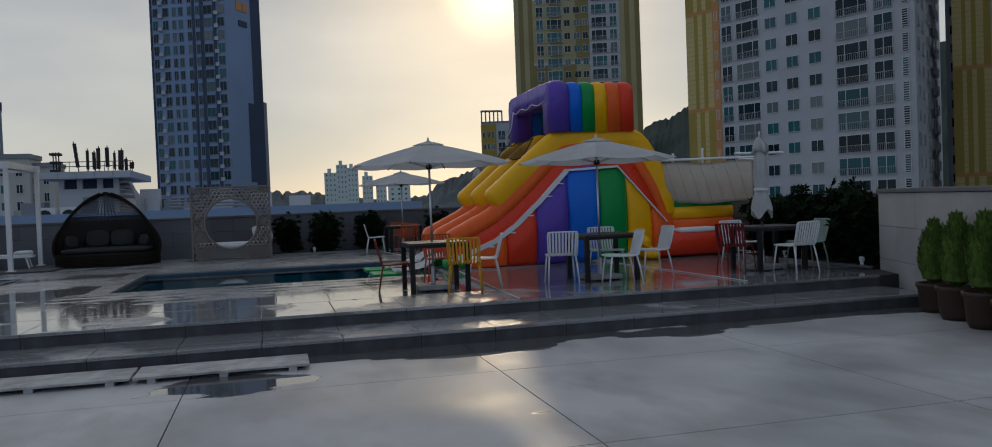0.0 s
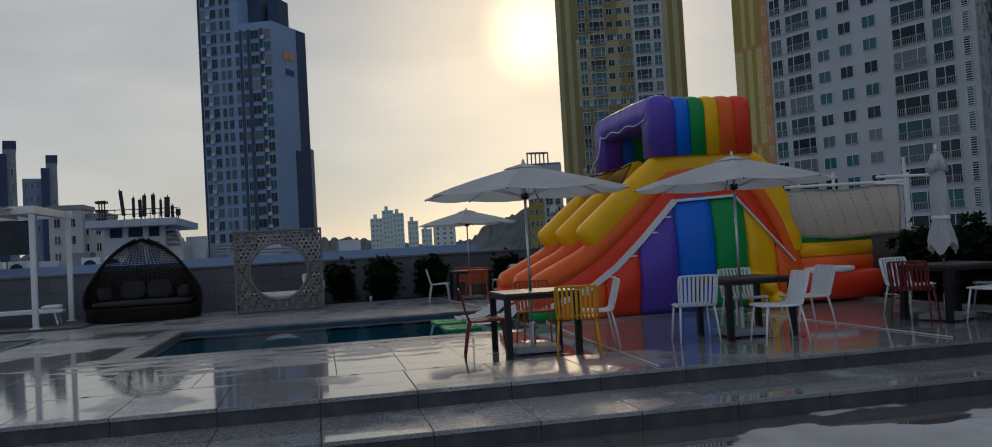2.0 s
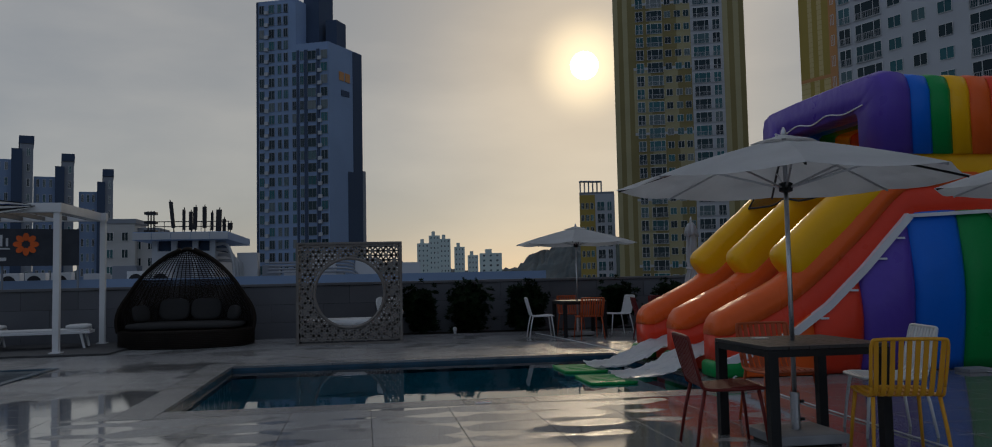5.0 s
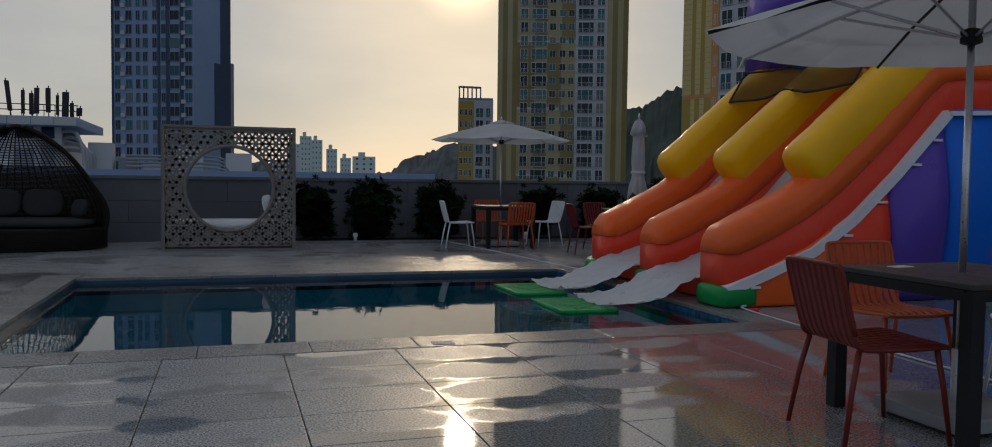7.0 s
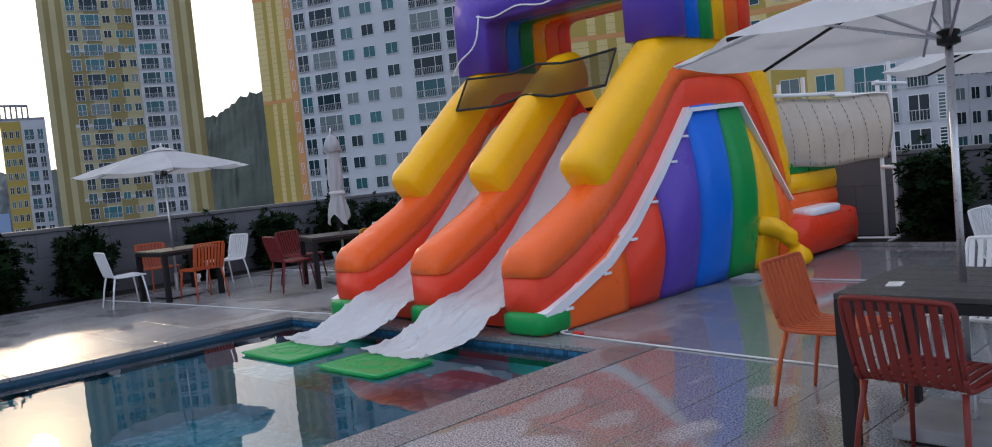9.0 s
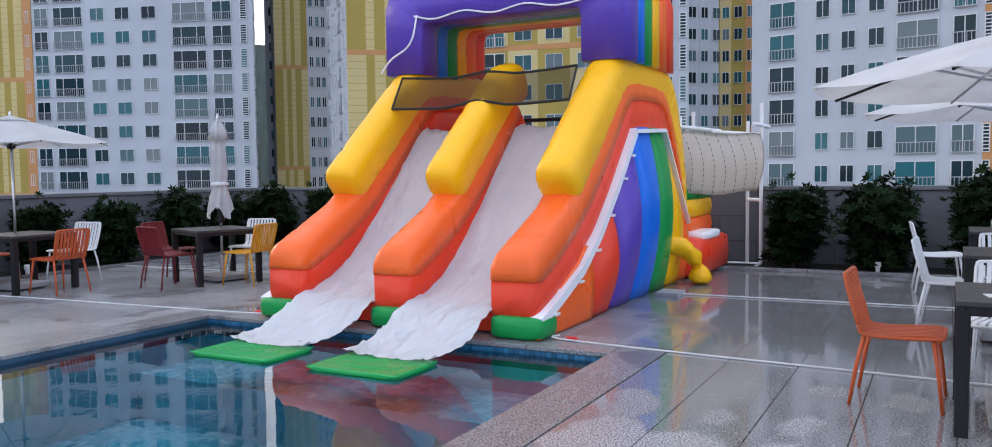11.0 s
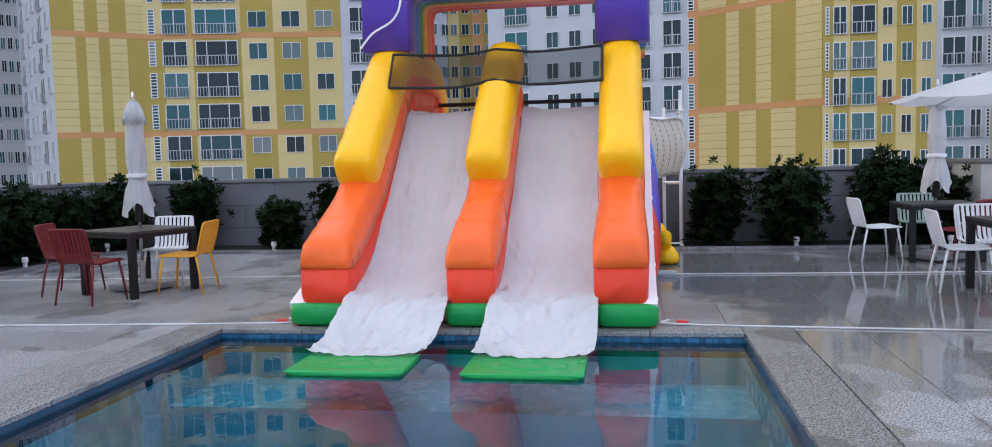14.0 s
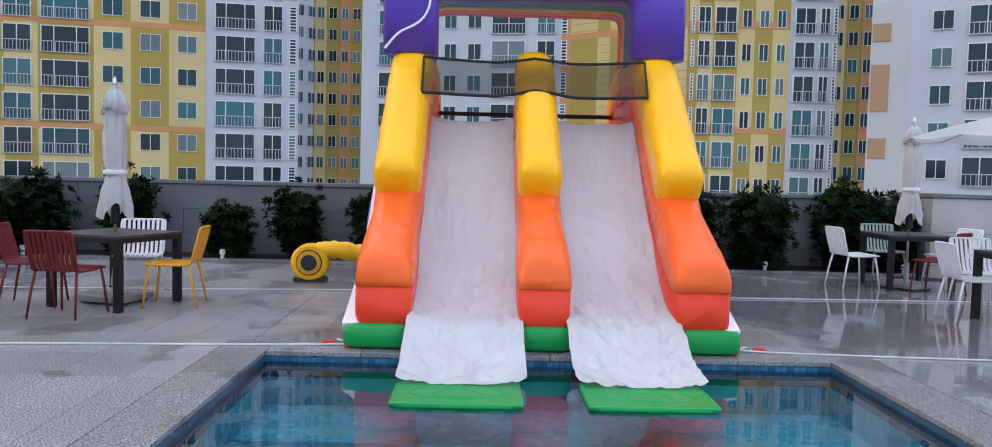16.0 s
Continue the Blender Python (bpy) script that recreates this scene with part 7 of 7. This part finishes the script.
# dark banner seen from its back
banner = thing("banner", "large dark roof banner seen from behind with an orange flower", "banner")
B0, B1 = (-24.3, 33.6), (-17.9, 35.9)
bm = bmesh.new()
prism(bm, [B0, B1, (B1[0] - 0.05, B1[1] + 0.12), (B0[0] - 0.05, B0[1] + 0.12)], 2.25, 4.05)
part("cloth", bm, surface("banner_cloth", (0.05, 0.055, 0.07), 0.8, vary=0.15), banner)
dB = (Vector((*B1, 0)) - Vector((*B0, 0)))
M["b_flower"] = surface("banner_orange", (0.75, 0.14, 0.03), 0.7)
M["b_print"] = surface("banner_white", (0.6, 0.6, 0.62), 0.7)
bm = bmesh.new()
nB = Vector((dB.y, -dB.x, 0)).normalized()
cB = Vector((*B0, 3.3)) + dB * 0.66 + nB * 0.03
for k in range(8):
    a = math.pi / 4 * k
    e1, e2 = dB.normalized(), Vector((0, 0, 1))
    o = cB + (e1 * math.cos(a) + e2 * math.sin(a)) * 0.36
    ring = [o + (e1 * math.cos(a) + e2 * math.sin(a)) * 0.20 * math.cos(b) + (-e1 * math.sin(a) + e2 * math.cos(a)) * 0.14 * math.sin(b) for b in [2 * math.pi * j / 10 for j in range(10)]]
    v0 = [bm.verts.new(p) for p in ring]
    v1 = [bm.verts.new(p + nB * 0.02) for p in ring]
    bm.faces.new(v1)
    for j in range(10):
        bm.faces.new((v0[j], v0[(j + 1) % 10], v1[(j + 1) % 10], v1[j]))
part("flower_print", bm, M["b_flower"], banner)
for u0, u1, z0, z1 in ((0.46, 0.56, 3.05, 3.12), (0.50, 0.515, 3.2, 3.75), (0.535, 0.55, 3.2, 3.6), (0.28, 0.40, 3.55, 3.62), (0.29, 0.39, 3.0, 3.3), (0.405, 0.42, 3.0, 3.75), (0.12, 0.22, 3.1, 3.6), (0.44, 0.54, 2.5, 2.66), (0.30, 0.40, 2.5, 2.66), (0.16, 0.26, 2.5, 2.66)):
    clad(banner, B0, B1, u0, u1, z0, z1, "b_print", 0.02, "print_bar")
for u in (0.02, 0.5, 0.98):
    bm = bmesh.new()
    p = Vector((*B0, 0)) + dB * u
    rod(bm, [(p.x, p.y + 0.3, 0.0), (p.x, p.y + 0.3, 4.1)], 0.06, 6)
    part("pole", bm, M["b_grey"], banner)

# far blocks and wooded hills; haze is put into the far ones' colours
far_mat = surface("far_block_hazed", (0.58, 0.66, 0.64), 0.9, vary=0.1, patch=0.02, grain=0.2, bump=0)
for az0, az1, tn in ((3.5, 4.35, 0.041), (4.3, 5.05, 0.050), (5.0, 5.75, 0.046), (6.0, 6.7, 0.036), (6.9, 7.6, 0.026), (7.7, 9.2, 0.028)):
    d = 620.0
    fb = thing("distant_block", "hazy grey-green apartment block far away", "apartment building", "distant blocks")
    q = [(-3.3 + (d + e) * math.sin(radians(a)), -12 + (d + e) * math.cos(radians(a))) for a, e in ((az0, 0), (az1, 0), (az1, 14), (az0, 14))]
    bm = bmesh.new()
    prism(bm, q, -30, 1.3 + d * tn)
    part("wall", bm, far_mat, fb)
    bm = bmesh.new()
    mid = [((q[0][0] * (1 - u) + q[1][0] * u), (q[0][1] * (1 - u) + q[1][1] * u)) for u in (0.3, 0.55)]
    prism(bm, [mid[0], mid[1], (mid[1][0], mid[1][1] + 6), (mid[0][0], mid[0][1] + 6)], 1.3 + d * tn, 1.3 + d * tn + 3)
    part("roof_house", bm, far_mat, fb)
    facade(fb, q[0], q[1], 1.3 + d * tn - 7 * 3.6, 7, 3.6, [(0.2, 0.10, 0.4, 0.3, 0), (0.5, 0.10, 0.4, 0.3, 0), (0.8, 0.10, 0.4, 0.3, 0)], 1)

HILL = [(-40, 0.012), (-20, 0.015), (-8, 0.020), (-2, 0.022), (2, 0.020), (5, 0.012), (8, 0.006), (10, 0.010), (12, 0.030), (14.5, 0.044), (17, 0.042), (20, 0.045), (24, 0.070), (27, 0.090), (29.5, 0.112), (33, 0.13), (38, 0.145), (44, 0.15), (52, 0.14), (62, 0.12), (75, 0.14), (88, 0.12), (100, 0.11), (118, 0.10), (140, 0.08)]


def hill_height(az):
    for (a0, t0), (a1, t1) in zip(HILL, HILL[1:]):
        if a0 <= az <= a1:
            f = (az - a0) / (a1 - a0)
            return t0 + (t1 - t0) * (3 * f * f - 2 * f ** 3)
    return 0.01


def hills(name, az0, az1, far, rgb, label):
    bm = bmesh.new()
    rows = []
    n_ = int((az1 - az0) / 0.2)
    for i in range(n_ + 1):
        az = az0 + 0.2 * i
        t = hill_height(az)
        row = []
        for j in range(9):
            v = j / 8
            d = far * (0.72 + 0.28 * v)
            z = -30 + (30 + 1.3 + far * t) * (v ** 0.8) + (2.6 if j else 0) * noise.noise(Vector((i * 0.9, j * 3.1, 0))) * (far / 520) + 1.5 * noise.noise(Vector((i * 0.2, j, 7)))
            row.append(bm.verts.new((-4 + d * math.sin(radians(az)), -6 + d * math.cos(radians(az)), z)))
        rows.append(row)
    for a, b in zip(rows, rows[1:]):
        for j in range(8):
            bm.faces.new((a[j], a[j + 1], b[j + 1], b[j]))
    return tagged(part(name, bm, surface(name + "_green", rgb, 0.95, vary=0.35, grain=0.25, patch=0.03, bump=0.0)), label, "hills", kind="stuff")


# distance haze is put into the far hills' blue-grey colour
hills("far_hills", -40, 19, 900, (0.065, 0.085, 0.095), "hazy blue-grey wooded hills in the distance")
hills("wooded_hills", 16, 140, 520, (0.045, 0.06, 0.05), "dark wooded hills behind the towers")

# the low sun behind the haze
SUN_FAR = 2400.0
bm = bmesh.new()
bmesh.ops.create_uvsphere(bm, u_segments=32, v_segments=16, radius=SUN_FAR * math.tan(radians(0.95)))
sm = bpy.data.materials.new("sun_glow")
sm.use_nodes = True
sm.node_tree.nodes.clear()
se = sm.node_tree.nodes.new("ShaderNodeEmission")
se.inputs[0].default_value, se.inputs[1].default_value = (1.0, 0.84, 0.50, 1), 4.5
so = sm.node_tree.nodes.new("ShaderNodeOutputMaterial")
sm.node_tree.links.new(se.outputs[0], so.inputs[0])
sun_ball = tagged(part("sun_disc", bm, sm, smooth=True), "bright hazy evening sun low over the city", "sun", kind="structure")
sun_ball.location = sun_way * SUN_FAR

# ---- paving, slab by slab ----
DX, DY, CO = 0.745, 0.507, 0.40
me_tile = bmesh.new()
box(me_tile, -DX / 2 + 0.0028, DX / 2 - 0.0028, -DY / 2 + 0.0028, DY / 2 - 0.0028, -0.03, 0.0, bevel=0.003)
me_tile = mesh_of("paver", me_tile, M["granite"])
me_tile_e = me_tile.copy()
me_tile_e.materials[0] = M["granite_east"]
rest = bmesh.new()


def flat_tile(bm, x0, x1, y0, y1, z=0.0):
    g = 0.0035
    v = [bm.verts.new(p) for p in ((x0 + g, y0 + g, z), (x1 - g, y0 + g, z), (x1 - g, y1 - g, z), (x0 + g, y1 - g, z))]
    w = [bm.verts.new((p.co.x, p.co.y, z - 0.02)) for p in v]
    bm.faces.new(v)
    for k in range(4):
        bm.faces.new((v[k], w[k], w[(k + 1) % 4], v[(k + 1) % 4]))


count = 0
xs = [-3.875 + DX * k for k in range(-15, 16)]
for r in range(28):
    south = r < 6
    y0 = -3.45 + DY * r if south else -3.45 + DY * 6 + DY * (r - 6)
    y1 = y0 + DY
    for x0 in xs:
        x1 = x0 + DX
        if x1 < WALL_W or x0 > 7.12 or y0 > 10.4:
            continue
        # keep clear of the pool and its coping
        hx0, hx1, hy0, hy1 = -POOL_L - CO, CO, -CO - 0.008, POOL_W + CO
        cx0, cx1, cy0, cy1 = max(x0, WALL_W), min(x1, 7.12), y0, min(y1, 10.42)
        if cx0 < hx1 and cx1 > hx0 and cy0 < hy1 and cy1 > hy0:
            # what is left of the slab on each side of the coping
            mx0, mx1 = max(cx0, hx0), min(cx1, hx1)
            for a0, a1, b0, b1 in ((cx0, hx0, cy0, cy1), (hx1, cx1, cy0, cy1), (mx0, mx1, hy1, cy1), (mx0, mx1, cy0, hy0)):
                if a1 - a0 > 0.012 and b1 - b0 > 0.012:
                    flat_tile(rest, a0, a1, b0, b1)
            continue
        whole = abs(cx1 - cx0 - DX) < 0.01 and abs(cy1 - cy0 - DY) < 0.01
        if whole and -7.7 < x0 < 6.2 and count < 290 and y0 < 7.0:
            shared("paver", me_tile if cx0 < 0.5 and cy1 < 0.2 else me_tile_e, deck, ((cx0 + cx1) / 2, (cy0 + cy1) / 2, 0.0))
            count += 1
        else:
            flat_tile(rest, cx0, cx1, cy0, cy1)
tagged(part("pavers", rest, M["granite_far"]), "grey granite pavers of the outer deck", "paving", kind="stuff")
me_cop = bmesh.new()
box(me_cop, -DX / 2 + 0.003, DX / 2 - 0.003, -CO / 2 + 0.003, CO / 2 - 0.003, -0.035, 0.002, bevel=0.005)
me_cop = mesh_of("coping_stone", me_cop, M["coping"])
me_cop2 = bmesh.new()
LY = (POOL_W + 0.0) / 6
box(me_cop2, -CO / 2 + 0.003, CO / 2 - 0.003, -LY / 2 + 0.003, LY / 2 - 0.003, -0.035, 0.002, bevel=0.005)
me_cop2 = mesh_of("coping_stone", me_cop2, M["coping"])
me_cor = bmesh.new()
box(me_cor, -CO / 2 + 0.003, CO / 2 - 0.003, -CO / 2 + 0.003, CO / 2 - 0.003, -0.035, 0.002, bevel=0.005)
me_cor = mesh_of("coping_stone", me_cor, M["coping"])
nX = 8
for k in range(nX):
    for y in (-CO / 2, POOL_W + CO / 2):
        ob = shared("coping_stone", me_cop, deck, (-POOL_L + POOL_L / nX * (k + 0.5), y, 0))
        ob.scale = (POOL_L / nX / DX, 1, 1)
for k in range(6):
    for x in (CO / 2, -POOL_L - CO / 2):
        shared("coping_stone", me_cop2, deck, (x, LY * (k + 0.5), 0))
for x in (CO / 2, -POOL_L - CO / 2):
    for y in (-CO / 2, POOL_W + CO / 2):
        shared("coping_stone", me_cor, deck, (x, y, 0))
